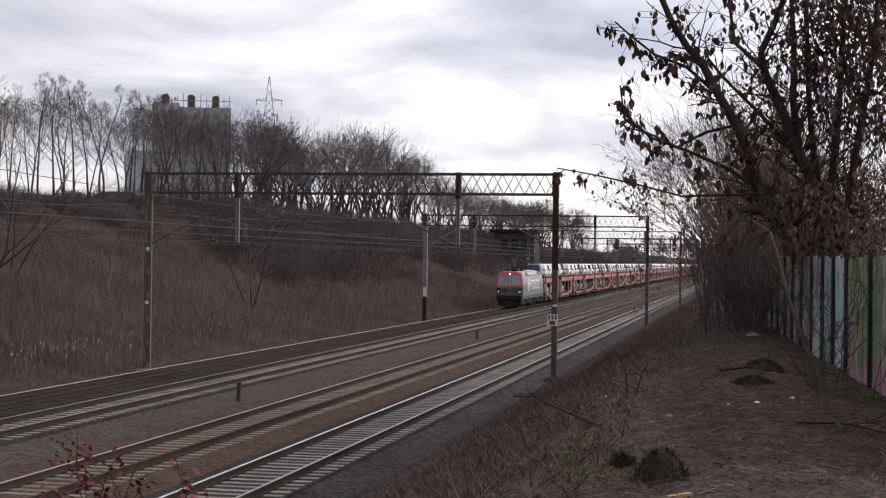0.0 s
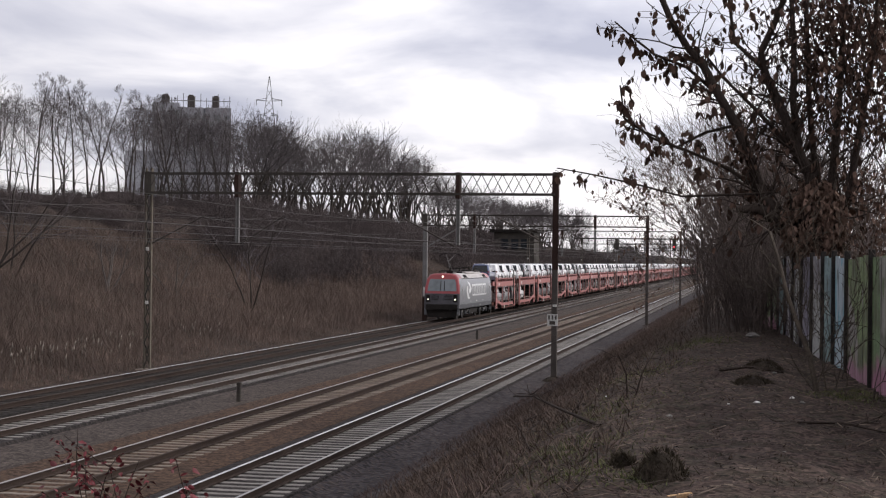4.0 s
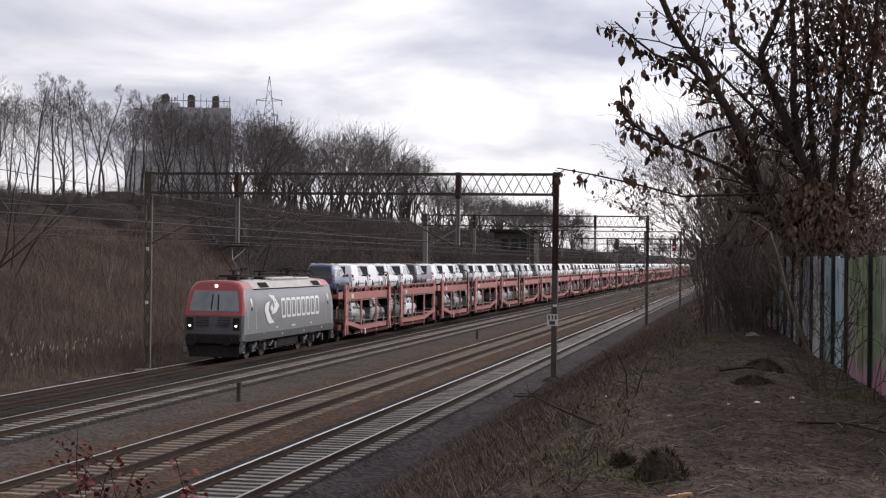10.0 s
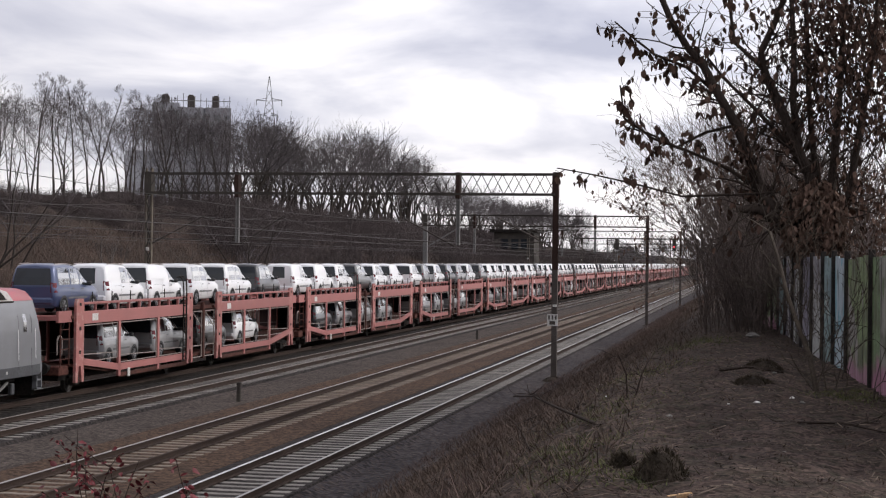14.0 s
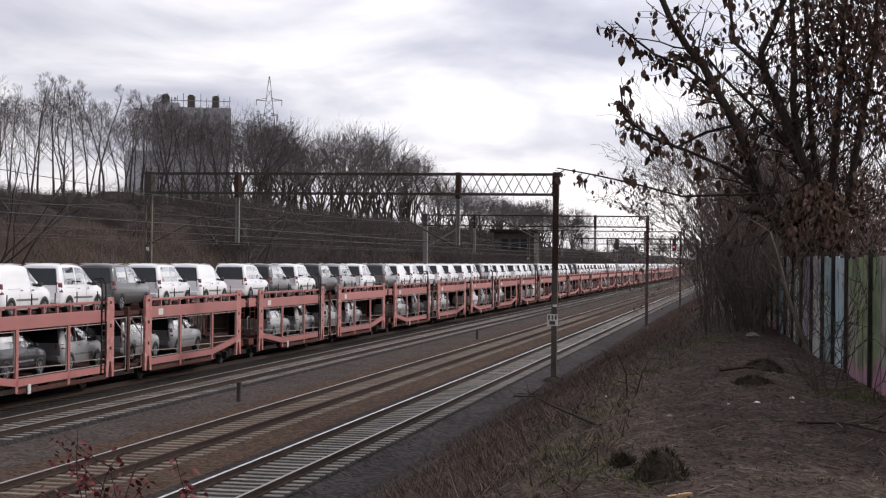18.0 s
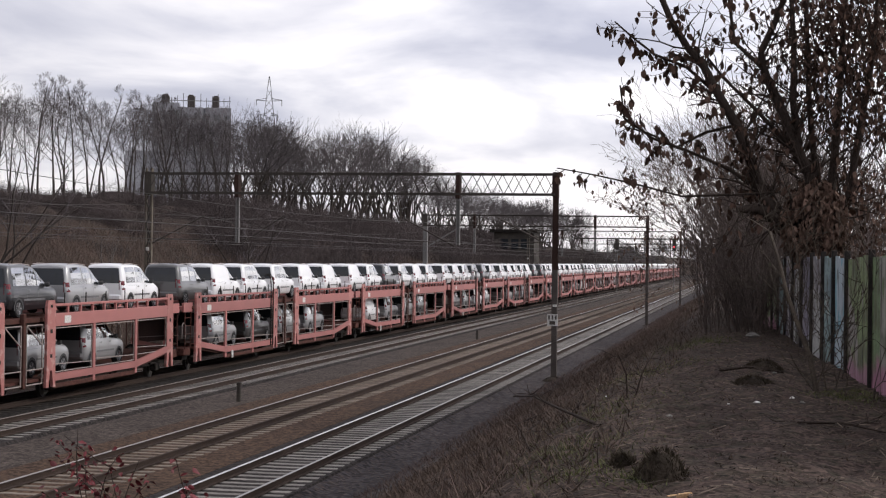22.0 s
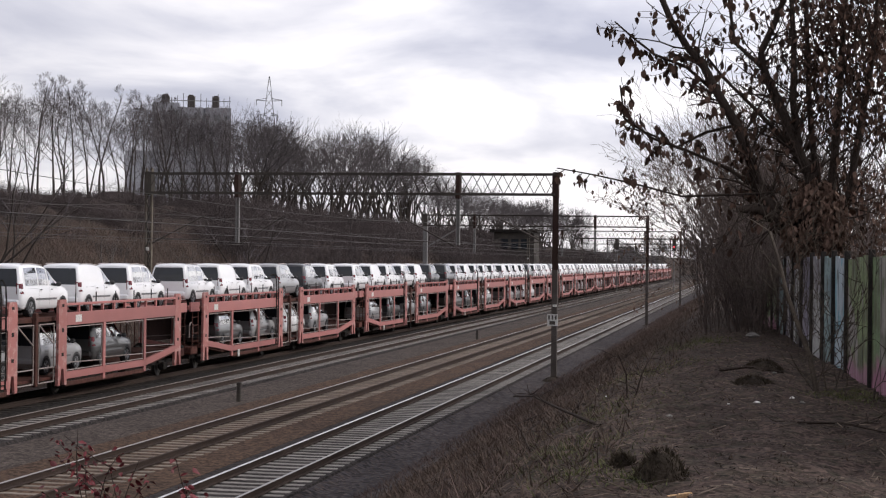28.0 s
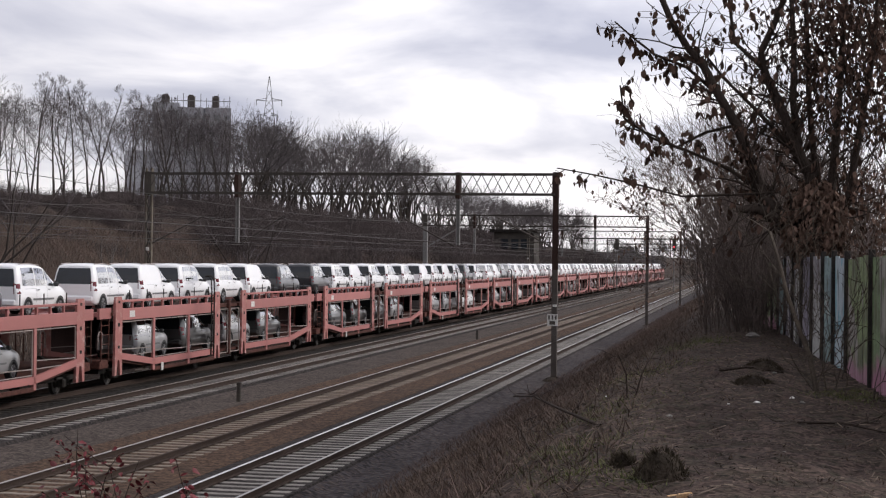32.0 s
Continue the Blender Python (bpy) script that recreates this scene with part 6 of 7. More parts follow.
def spray(name, base, one, two, scale=1.3, moss=(0.05, 0.055, 0.025), foot=None):
    """Sheet painted over with sprayed colours: soft fields, hard-edged strokes, and dirt."""
    m = mat(name, base, one, 0.6, scale=scale, fine=22, bump=0.12, c=tuple(0.75 * (a + b) / 2 for a, b in zip(base, one)), lo=0.47, hi=0.53)
    nt = m.node_tree
    N, L = nt.nodes.new, nt.links.new
    bsdf = nt.nodes["Principled BSDF"]
    src = bsdf.inputs["Base Color"].links[0].from_socket
    co, w, rmp, mix = N("ShaderNodeTexCoord"), N("ShaderNodeTexWave"), N("ShaderNodeMapRange"), N("ShaderNodeMix")
    w.inputs["Scale"].default_value, w.inputs["Distortion"].default_value, w.inputs["Detail"].default_value = 0.55, 9.0, 2.0
    L(co.outputs["Object"], w.inputs["Vector"])
    rmp.inputs[1].default_value, rmp.inputs[2].default_value = 0.80, 0.86
    L(w.outputs["Fac"], rmp.inputs[0])
    mix.data_type = "RGBA"
    mix.inputs["B"].default_value = (*two, 1)
    L(src, mix.inputs["A"]); L(rmp.outputs[0], mix.inputs["Factor"])
    n, r2, mix2 = N("ShaderNodeTexNoise"), N("ShaderNodeMapRange"), N("ShaderNodeMix")
    n.inputs["Scale"].default_value, n.inputs["Detail"].default_value = 2.2, 6.0
    L(co.outputs["Object"], n.inputs["Vector"])
    r2.inputs[1].default_value, r2.inputs[2].default_value = 0.55, 0.72
    L(n.outputs["Fac"], r2.inputs[0])
    mix2.data_type = "RGBA"
    mix2.inputs["B"].default_value = (*moss, 1)
    L(mix.outputs["Result"], mix2.inputs["A"]); L(r2.outputs[0], mix2.inputs["Factor"])
    out = mix2.outputs["Result"]
    if foot:
        # a jagged band of another paint along the foot
        colour, z0, z1 = foot
        sep, add, mul, r3, mix3 = N("ShaderNodeSeparateXYZ"), N("ShaderNodeMath"), N("ShaderNodeMath"), N("ShaderNodeMapRange"), N("ShaderNodeMix")
        L(co.outputs["Object"], sep.inputs[0])
        mul.operation, add.operation = "MULTIPLY", "ADD"
        mul.inputs[1].default_value = 0.9
        L(n.outputs["Fac"], mul.inputs[0]); L(mul.outputs[0], add.inputs[0]); L(sep.outputs["Z"], add.inputs[1])
        r3.inputs[1].default_value, r3.inputs[2].default_value = z0 + 0.45, z1 + 0.45
        r3.inputs[3].default_value, r3.inputs[4].default_value = 0.85, 0.0
        L(add.outputs[0], r3.inputs[0])
        mix3.data_type = "RGBA"
        mix3.inputs["B"].default_value = (*colour, 1)
        L(out, mix3.inputs["A"]); L(r3.outputs[0], mix3.inputs["Factor"])
        out = mix3.outputs["Result"]
    L(out, bsdf.inputs["Base Color"])
    return m


def build_fence():
    FOOT = land(fence_x(22), 22)
    cols = [spray("spray_green_pink", (0.165, 0.24, 0.115), (0.12, 0.15, 0.075), (0.26, 0.25, 0.22), 2.2, foot=((0.34, 0.13, 0.22), FOOT + 0.22, FOOT + 0.42)),
            spray("spray_moss_green", (0.18, 0.235, 0.105), (0.125, 0.14, 0.075), (0.25, 0.23, 0.21), 2.2, foot=((0.32, 0.15, 0.22), FOOT + 0.12, FOOT + 0.34)),
            spray("spray_sky_blue", (0.185, 0.37, 0.46), (0.22, 0.40, 0.47), (0.36, 0.43, 0.47)),
            spray("spray_pale_teal", (0.24, 0.33, 0.33), (0.17, 0.23, 0.25), (0.38, 0.41, 0.39)),
            spray("spray_violet_grey", (0.230, 0.204, 0.266), (0.144, 0.133, 0.169), (0.412, 0.400, 0.412)),
            spray("spray_grey_white", (0.400, 0.400, 0.386), (0.193, 0.182, 0.204), (0.098, 0.098, 0.109))]
    f = thing("fence", pose(0, 0, 0), "weathered sheet fence sprayed with green, blue and violet graffiti", "fence", "", "")
    posts = [14.9, 17.95, 21.0, 24.05, 27.1, 29.1, 31.0, 33.2] + [35.5 + 2.3 * i for i in range(12)]
    order = (0, 1, 0, 1, 2, 3, 5, 4, 5, 4, 3)
    for k, (y, y2) in enumerate(zip(posts, posts[1:])):
        step = y2 - y
        x0, x1 = fence_x(y), fence_x(y + step)
        base = min(land(x0, y), land(x1, y + step))
        g = Geo()
        g.box(x0 - 0.005, x0 + 0.09, y - 0.045, y + 0.045, base - 0.4, base + 1.95, bevel=0.012)
        part("post", g, M_POST, f)
        # ribbed sheet, three to a bay
        c = cols[order[k % 11]]
        for j in range(3):
            g = Geo()
            a, b = (j + 0.03) / 3, (j + 0.97) / 3
            n = 12
            lo, hi = [], []
            dz = random.uniform(-0.03, 0.03)
            for i in range(n + 1):
                u = a + (b - a) * i / n
                off = 0.018 if (i // 2) % 2 else -0.004
                p = (x0 + (x1 - x0) * u + 0.05 + off, y + step * u)
                lo.append((p[0], p[1], base - 0.08)); hi.append((p[0], p[1], base + 1.84 + dz))
            g.grid([lo, hi])
            g.grid([[(q[0] + 0.012, q[1], q[2]) for q in r] for r in (lo, hi)])
            part("sheet", g, c, f)
        for z in (0.45, 1.55):
            g = Geo()
            g.bar((x0 + 0.1, y, base + z), (x1 + 0.1, y + step, base + z), 0.03, n=4)
            part("rail", g, M_POST, f)


build_fence()


def leaves_at(pts, rng, size, name, parent, material, droop=0.6):
    """Curled dead leaves that hang at the points, each folded along its midrib and bent at the tip."""
    v, f = [], []
    for p in pts:
        s = size * rng.uniform(0.5, 1.4)
        az, dr = rng.uniform(0, 6.28), rng.uniform(0.45, 1.0) * droop
        d = Vector((math.cos(az) * (1 - dr), math.sin(az) * (1 - dr), -dr)).normalized()
        w = d.cross(Vector((rng.gauss(0, 1), rng.gauss(0, 1), rng.gauss(0, 1)))).normalized()
        up = d.cross(w)
        a, b, c = rng.uniform(0.16, 0.36), rng.uniform(0.16, 0.36), rng.uniform(-0.15, 0.25)
        k = len(v)
        v += [p, p + d * s * 0.3 + w * s * a + up * s * rng.uniform(0, 0.2), p + d * s * 0.68 + w * s * a * 0.8 + up * s * rng.uniform(0, 0.25), p + d * s + up * s * c,
              p + d * s * 0.66 - w * s * b * 0.8 + up * s * rng.uniform(0, 0.25), p + d * s * 0.32 - w * s * b + up * s * rng.uniform(0, 0.2), p + d * s * 0.5]
        f += [(k + i, k + (i + 1) % 6, k + 6) for i in range(6)]
    ob = new(name, tri_mesh(name, [tuple(q) for q in v], f, material))
    ob.parent = parent
    return tagged(ob, "withered brown leaves")


# the big tree behind the fence: each limb as (sideways, height) steps, its thickness and how far it leans towards the line of sight
BOUGHS = {
    "near": ([(1.20, 5.0), (0.83, 5.78), (0.26, 6.34), (0.09, 6.76), (-0.08, 7.31), (-0.34, 7.9), (-0.73, 8.56), (-1.01, 9.1), (-1.38, 9.54), (-1.71, 10.09), (-2.19, 11.2)], 0.15, -0.6),
    "main": ([(1.35, 5.6), (1.35, 6.02), (1.2, 6.87), (0.88, 7.47), (0.66, 8.11), (0.45, 8.6), (0.22, 9.09), (0.17, 9.48), (0.43, 10.06), (0.89, 11.26)], 0.15, 0.3),
    "thin": ([(1.11, 6.97), (0.72, 7.53), (0.08, 8.22), (-0.63, 8.93), (-0.97, 9.37)], 0.06, 0.0),
    "mid": ([(1.15, 6.9), (0.99, 7.32), (0.85, 8.38), (0.86, 9.47), (0.8, 10.54), (0.77, 11.4)], 0.10, 0.5),
    "back": ([(1.4, 6.2), (1.4, 6.49), (1.3, 7.31), (1.19, 8.38), (1.11, 10.54), (1.1, 11.4)], 0.10, 0.9),
    "right": ([(1.5, 5.9), (1.63, 6.38), (1.74, 7.56), (1.84, 9.1), (1.93, 11.2)], 0.12, 0.4),
    "edge": ([(1.6, 5.8), (1.98, 6.26), (2.2, 7.68), (2.47, 9.33), (2.62, 11.2)], 0.11, 0.2),
    "low": ([(1.29, 6.55), (0.0, 6.43), (-1.42, 6.36), (-2.38, 6.6), (-3.23, 6.78), (-3.96, 6.9)], 0.03, -1.5),
    "side": ([(0.18, 6.49), (-0.47, 6.96), (-1.31, 7.32), (-2.03, 7.57), (-2.64, 7.99), (-2.72, 8.66)], 0.045, -1.0),
    "high": ([(-0.73, 8.56), (-1.39, 9.13), (-2.05, 9.38), (-2.53, 9.75), (-2.88, 10.05)], 0.04, -0.6),
    "stub": ([(0.83, 5.78), (0.12, 6.13), (-0.29, 6.1)], 0.17, -0.4),
    "fork": ([(0.22, 9.09), (-0.39, 9.66), (-0.51, 10.56), (-0.64, 11.2)], 0.05, 0.0),
    "reach": ([(-0.34, 7.9), (-0.96, 7.74), (-1.55, 7.42), (-2.15, 7.69), (-2.63, 7.81)], 0.035, -0.8),
}
M_NEAR_BARK = mat("dark_ridged_bark", (0.060, 0.046, 0.039), (0.042, 0.033, 0.028), 0.95, scale=3.0, fine=30, bump=1.0, depth=0.02, stretch=(1, 1, 0.35))


M_PALE_LEAF = isles(mat("dry_pale_leaf", (0.170, 0.112, 0.086), (0.110, 0.072, 0.056), 0.85, scale=1.2, fine=12, bump=0), 0.5)


def leafy_tree():
    rng = random.Random(31)
    Y = 36.0
    t = thing("tree", pose(0, 0, 0), "old pollarded tree with hanging brown dead leaves behind the fence", "tree")
    segs = [(Vector((1.35, Y, 2.9)), Vector((1.38, Y, 4.6)), 0.36, 0.38, 0), (Vector((1.38, Y, 4.6)), Vector((1.36, Y, 5.6)), 0.38, 0.46, 0), (Vector((1.36, Y, 5.6)), Vector((1.36, Y, 6.5)), 0.46, 0.30, 0)]
    part_v = {}
    twig_tips = []
    twigs = []
    for nm, (pts, r, lean) in BOUGHS.items():
        n = len(pts)
        q = [Vector((x, Y + lean * i / (n - 1) + rng.gauss(0, 0.04), z)) for i, (x, z) in enumerate(pts)]
        lim = []
        for i in range(n - 1):
            a, b = r * (1 - 0.6 * i / (n - 1)), r * (1 - 0.6 * (i + 1) / (n - 1))
            lim.append((q[i], q[i + 1], a, b, 0))
            for _ in range(4 if nm not in ("low", "side", "high", "reach") else 3):
                p = q[i].lerp(q[i + 1], rng.random())
                d = (q[i + 1] - q[i]).normalized()
                s = Matrix.Rotation(rng.uniform(0, 6.28), 3, d) @ d.orthogonal().normalized()
                sub = []
                limb(sub, p, (d * 0.6 + s * 0.8).normalized(), rng.uniform(0.5, 1.35) * (0.4 if nm in ("low", "side", "high", "reach") else 1.0), max(0.012, b * 0.35), 1, rng, 2, 0.16, 0.05, 1, (25, 60), (0.4, 0.7), 5, 0.1)
                twigs += sub
        segs += lim
        part_v[nm] = lim
    v, f = tubes(segs, lambda lv: True)
    ob = new("trunk", tri_mesh("trunk", [tuple(x) for x in v], f, M_NEAR_BARK)); ob.parent = t
    v, f = tubes(twigs, lambda lv: True, 0.006)
    ob = new("crown", tri_mesh("crown", [tuple(x) for x in v], f, M_NEAR_BARK)); ob.parent = t
    pts = [s[1] for s in twigs if rng.random() < 0.22]
    # hanging bunches on the outer boughs, a few leaves to a bunch
    for nm, n in (("high", 5), ("side", 5), ("reach", 3), ("near", 4), ("fork", 4)):
        for a, b, *_ in part_v[nm][1:]:
            for _ in range(n):
                c = a.lerp(b, rng.random()) + Vector((rng.gauss(0, 0.10), rng.gauss(0, 0.10), rng.gauss(-0.03, 0.09)))
                for _ in range(rng.choice((1, 2, 3, 6, 8))):
                    pts.append(c + Vector((rng.gauss(0, 0.07), rng.gauss(0, 0.07), -abs(rng.gauss(0, 0.12)))))
    leaves_at(pts, rng, 0.19, "leaves", t, M_LEAF, 0.95)
    pts = []
    for a, b, *_ in part_v["low"][1:]:
        for _ in range(5):
            c = a.lerp(b, rng.random()) + Vector((rng.gauss(0, 0.12), rng.gauss(0, 0.1), rng.gauss(-0.05, 0.14)))
            pts += [c + Vector((rng.gauss(0, 0.05), rng.gauss(0, 0.05), -abs(rng.gauss(0, 0.07)))) for _ in range(rng.choice((1, 1, 2, 4)))]
    leaves_at(pts, rng, 0.11, "leaves", t, M_LEAF, 0.95)
    # dense head where the boughs spring, wrapped in dry leaves
    pts = []
    for _ in range(1500):
        d = Vector((rng.gauss(0, 1), rng.gauss(0, 1), rng.gauss(0, 1))).normalized() * rng.uniform(0.5, 1.0) ** 0.5
        pts.append(Vector((1.30 + d.x * 0.72, Y - 0.25 + d.y * 0.7, 5.85 + d.z * 0.95)))
    leaves_at(pts, rng, 0.16, "dry_leaf_head", t, M_PALE_LEAF, 1.0)
    pts = []
    for k in range(4300):
        x, z = (rng.uniform(-0.3, 2.9), rng.uniform(8.2, 11.2)) if k < 500 else (rng.uniform(0.7, 3.0), rng.uniform(8.9, 11.3)) if k < 1800 else (2.9 - rng.uniform(0, 1) ** 1.5 * 1.7, rng.uniform(7.6, 11.2)) if k < 3800 else (rng.uniform(1.7, 2.9), rng.uniform(5.0, 7.0))
        pts.append(Vector((x, Y + 0.4 + rng.gauss(0, 0.9), z)))
    leaves_at(pts, rng, 0.13, "ivy", t, M_LEAF, 0.9)
    sub = []
    for _ in range(60):
        p = Vector((rng.uniform(1.5, 2.9) if rng.random() < 0.75 else rng.uniform(0.6, 1.5), Y + 0.5 + rng.gauss(0, 0.9), rng.uniform(6.2, 9.2)))
        limb(sub, p, Vector((rng.gauss(0, 0.25), rng.gauss(0, 0.25), 1)).normalized(), rng.uniform(1.2, 3.0), 0.02, 1, rng, 2, 0.12, 0.03, 1, (20, 55), (0.4, 0.7), 5, 0.1)
    v, f = tubes(sub, lambda lv: True, 0.006)
    ob = new("shoot", tri_mesh("shoot", [tuple(x) for x in v], f, M_NEAR_BARK)); ob.parent = t
    ob["kind"] = "stuff"


leafy_tree()


def near_brush():
    specs = []
    for i, (x, y, w, h, n) in enumerate(((-0.55, 40.5, 0.9, 3.3, 22), (0.05, 42.0, 1.0, 3.8, 26), (0.25, 39.5, 0.6, 3.2, 16), (-0.35, 46.0, 1.2, 4.6, 26), (0.3, 48.0, 1.0, 5.2, 26), (0.1, 56.0, 1.2, 5.0, 42), (0.7, 60.0, 1.5, 6.4, 42), (0.5, 70.0, 1.5, 6.0, 30), (1.5, 66.0, 2.0, 8.0, 24), (0.6, 90.0, 2.0, 7.0, 24), (1.8, 95.0, 2.6, 8.0, 30), (2.4, 120.0, 3.0, 9.0, 50), (1.6, 130.0, 2.4, 8.0, 30), (2.4, 44.0, 1.1, 4.6, 34), (3.2, 50.0, 1.5, 5.5, 40), (-0.1, 44.0, 0.8, 4.0, 22), (0.5, 52.0, 1.2, 5.2, 34), (2.0, 41.0, 0.8, 3.6, 26))):
        rng = random.Random(600 + i)
        segs = []
        for _ in range(n):
            p = Vector((rng.gauss(0, w * 0.42), rng.gauss(0, w * 0.6), -0.2))
            limb(segs, p, Vector((rng.gauss(0, 0.16), rng.gauss(0, 0.16), 1)).normalized(), h * rng.uniform(0.5, 1.0), 0.013 + 0.0012 * h, 1, rng, 3, 0.09, 0.05, 1, (14, 42), (0.35, 0.62), 6, 0.1)
        t = thing("shrub", pose(x, y, land(x, y)), "leafless grey-brown shrub of many upright shoots beside the fence", "shrub", "shrubs on the bank")
        for nm, pick in (("stem", lambda lv: lv <= 1), ("twig", lambda lv: lv > 1)):
            v, f = tubes(segs, pick, 0.006 + 0.00005 * y)
            ob = new(nm, tri_mesh(nm, [tuple(q) for q in v], f, M_SHRUB)); ob.parent = t
            ob["kind"] = "stuff"


def fan_shrubs():
    """Tall bare bushes whose thin boughs spread out over the edge of the cutting."""
    for i, (x, y, h, lean) in enumerate(((0.1, 50.0, 5.4, -0.30), (0.5, 55.0, 6.6, -0.22), (0.3, 62.0, 7.0, -0.25), (1.0, 58.0, 7.6, -0.05), (0.7, 72.0, 7.5, -0.25))):
        rng = random.Random(660 + i)
        segs = []
        for _ in range(4):
            fork(segs, Vector((rng.gauss(0, 0.25), rng.gauss(0, 0.3), -0.2)), Vector((rng.gauss(lean, 0.3), rng.gauss(0, 0.25), 1)).normalized(), h * rng.uniform(0.22, 0.30), 0.03, 0, rng, 5, (10, 32), (0.74, 0.96), 0.035, 0.07, 1)
        t = thing("shrub", pose(x, y, land(x, y)), "tall bare bush of spreading thin boughs", "shrub", "shrubs on the bank")
        for nm, pick in (("stem", lambda lv: lv <= 1), ("twig", lambda lv: lv > 1)):
            v, f = tubes(segs, pick, 0.0055)
            ob = new(nm, tri_mesh(nm, [tuple(q) for q in v], f, M_SHRUB)); ob.parent = t
            ob["kind"] = "stuff"
        leaves_at([q[1] for q in segs if q[1].z < 0.72 * h and q[4] > 1 and rng.random() < 0.75], rng, 0.11, "leaves", t, M_PALE_LEAF, 0.9)


M_SHRUB = mat("shrub_twigs", (0.150, 0.120, 0.108), (0.108, 0.086, 0.078), 0.95, scale=1.0, fine=10, bump=0, rand=0.2)
near_brush()
fan_shrubs()


def sapling():
    t = thing("sapling", pose(0, 0, 0), "thin leaning sapling against the fence", "tree")
    rng = random.Random(3)
    pts = [Vector(q) for q in ((0.90, 22.4, 3.1), (0.77, 22.5, 3.77), (0.65, 22.7, 4.09), (0.48, 22.9, 4.57), (0.37, 23.1, 5.03), (0.25, 23.3, 5.41), (0.01, 23.5, 5.57), (-0.23, 23.7, 5.65))]
    segs = [(a, b, 0.040 - 0.005 * i, 0.035 - 0.005 * i, 0) for i, (a, b) in enumerate(zip(pts, pts[1:]))]
    tw = []
    for a, b, *_ in segs:
        for _ in range(3):
            limb(tw, a.lerp(b, rng.random()), Vector((rng.gauss(0, 0.7), rng.gauss(0, 0.3), 0.6)).normalized(), rng.uniform(0.4, 0.9), 0.008, 1, rng, 2, 0.15, 0.04, 1)
    for k in range(5):
        p = Vector((0.80 + k * 0.07, 22.6 + rng.uniform(-0.5, 0.4), 3.25))
        limb(tw, p, Vector((rng.gauss(-0.3, 0.4), 0, 1)).normalized(), rng.uniform(0.6, 1.3), 0.014, 1, rng, 2, 0.15, 0.02, 1)
    g = Geo()
    g.grid([[p + Vector((math.cos(6.283 * j / 7), math.sin(6.283 * j / 7), 0)) * (0.042 - 0.0045 * i) for j in range(7)] for i, p in enumerate(pts)], 0, True, True)
    part("trunk", g, M_STEM, t, "", True)
    v, f = tubes(tw, lambda lv: True, 0.004)
    ob = new("twig", tri_mesh("twig", [tuple(x) for x in v], f, M_STEM)); ob.parent = t
    ob["kind"] = "stuff"


def fence_growth():
    """Bare climbing twigs in front of the fence."""
    for i, (y, n, h) in enumerate(((21.6, 1, 1.6), (23.4, 2, 1.7), (25.4, 1, 1.9), (28.0, 1, 1.6), (31.0, 4, 1.9), (34.0, 5, 2.0), (26.3, 1, 1.8))):
        rng = random.Random(900 + i)
        segs = []
        for _ in range(n):
            limb(segs, Vector((rng.gauss(-0.05, 0.06), rng.gauss(0, 0.5), -0.1)), Vector((rng.gauss(0, 0.12), rng.gauss(0, 0.25), 1)).normalized(), h * rng.uniform(0.6, 1.1), 0.008, 1, rng, 3, 0.11, 0.04, 1, (14, 45), (0.4, 0.7), 6, 0.1)
        x = fence_x(y) - 0.22
        t = thing("climber", pose(x, y, land(x, y)), "bare tangled climber growing up the fence", "shrub", "climbers on the fence")
        for nm, pick in (("stem", lambda lv: lv <= 1), ("twig", lambda lv: lv > 1)):
            v, f = tubes(segs, pick, 0.0035)
            ob = new(nm, tri_mesh(nm, [tuple(q) for q in v], f, M_STEM)); ob.parent = t
            ob["kind"] = "stuff"


M_STEM = mat("pale_stem_bark", (0.095, 0.078, 0.062), (0.062, 0.050, 0.041), 0.9, scale=4, fine=40, bump=0.4)
sapling()
fence_growth()


def mound(x, y, w, h, label, seed):
    rng = random.Random(seed)
    g = Geo()
    n, m = 20, 8
    rows = []
    for i in range(m):
        u = i / (m - 1)
        r = w * (1 - u) ** 0.8
        rows.append([(r * math.cos(2 * math.pi * j / n) * (1 + 0.18 * noise.noise(Vector((math.cos(6.28 * j / n) * 1.6, math.sin(6.28 * j / n) * 1.6, seed + u)))), r * math.sin(2 * math.pi * j / n), -0.06 + h * (1 - (1 - u) ** 1.6) + 0.02 * rng.random()) for j in range(n)])
    g.grid(rows, 0, True, True)
    t = thing("earth_mound", pose(x, y, land(x, y)), label, "earth mound", "earth mounds")
    part("mound", g, M_DARK_EARTH, t, "", True)
    rs = np.random.RandomState(seed)
    k = 900
    a, rr = rs.uniform(0, 6.28, k), w * np.sqrt(rs.uniform(0.0, 1.1, k))
    xs, ys = rr * np.cos(a), rr * np.sin(a)
    zs = h * (1 - np.clip(rr / w, 0, 1) ** 1.8) - 0.03
    ob = blades("tuft", np.c_[xs, ys, zs], rs.uniform(0.02, 0.065, k), 0.006, M_DARK_GRASS, 0.5, "dark dead grass", seed)
    del ob["category"]
    ob.parent = t


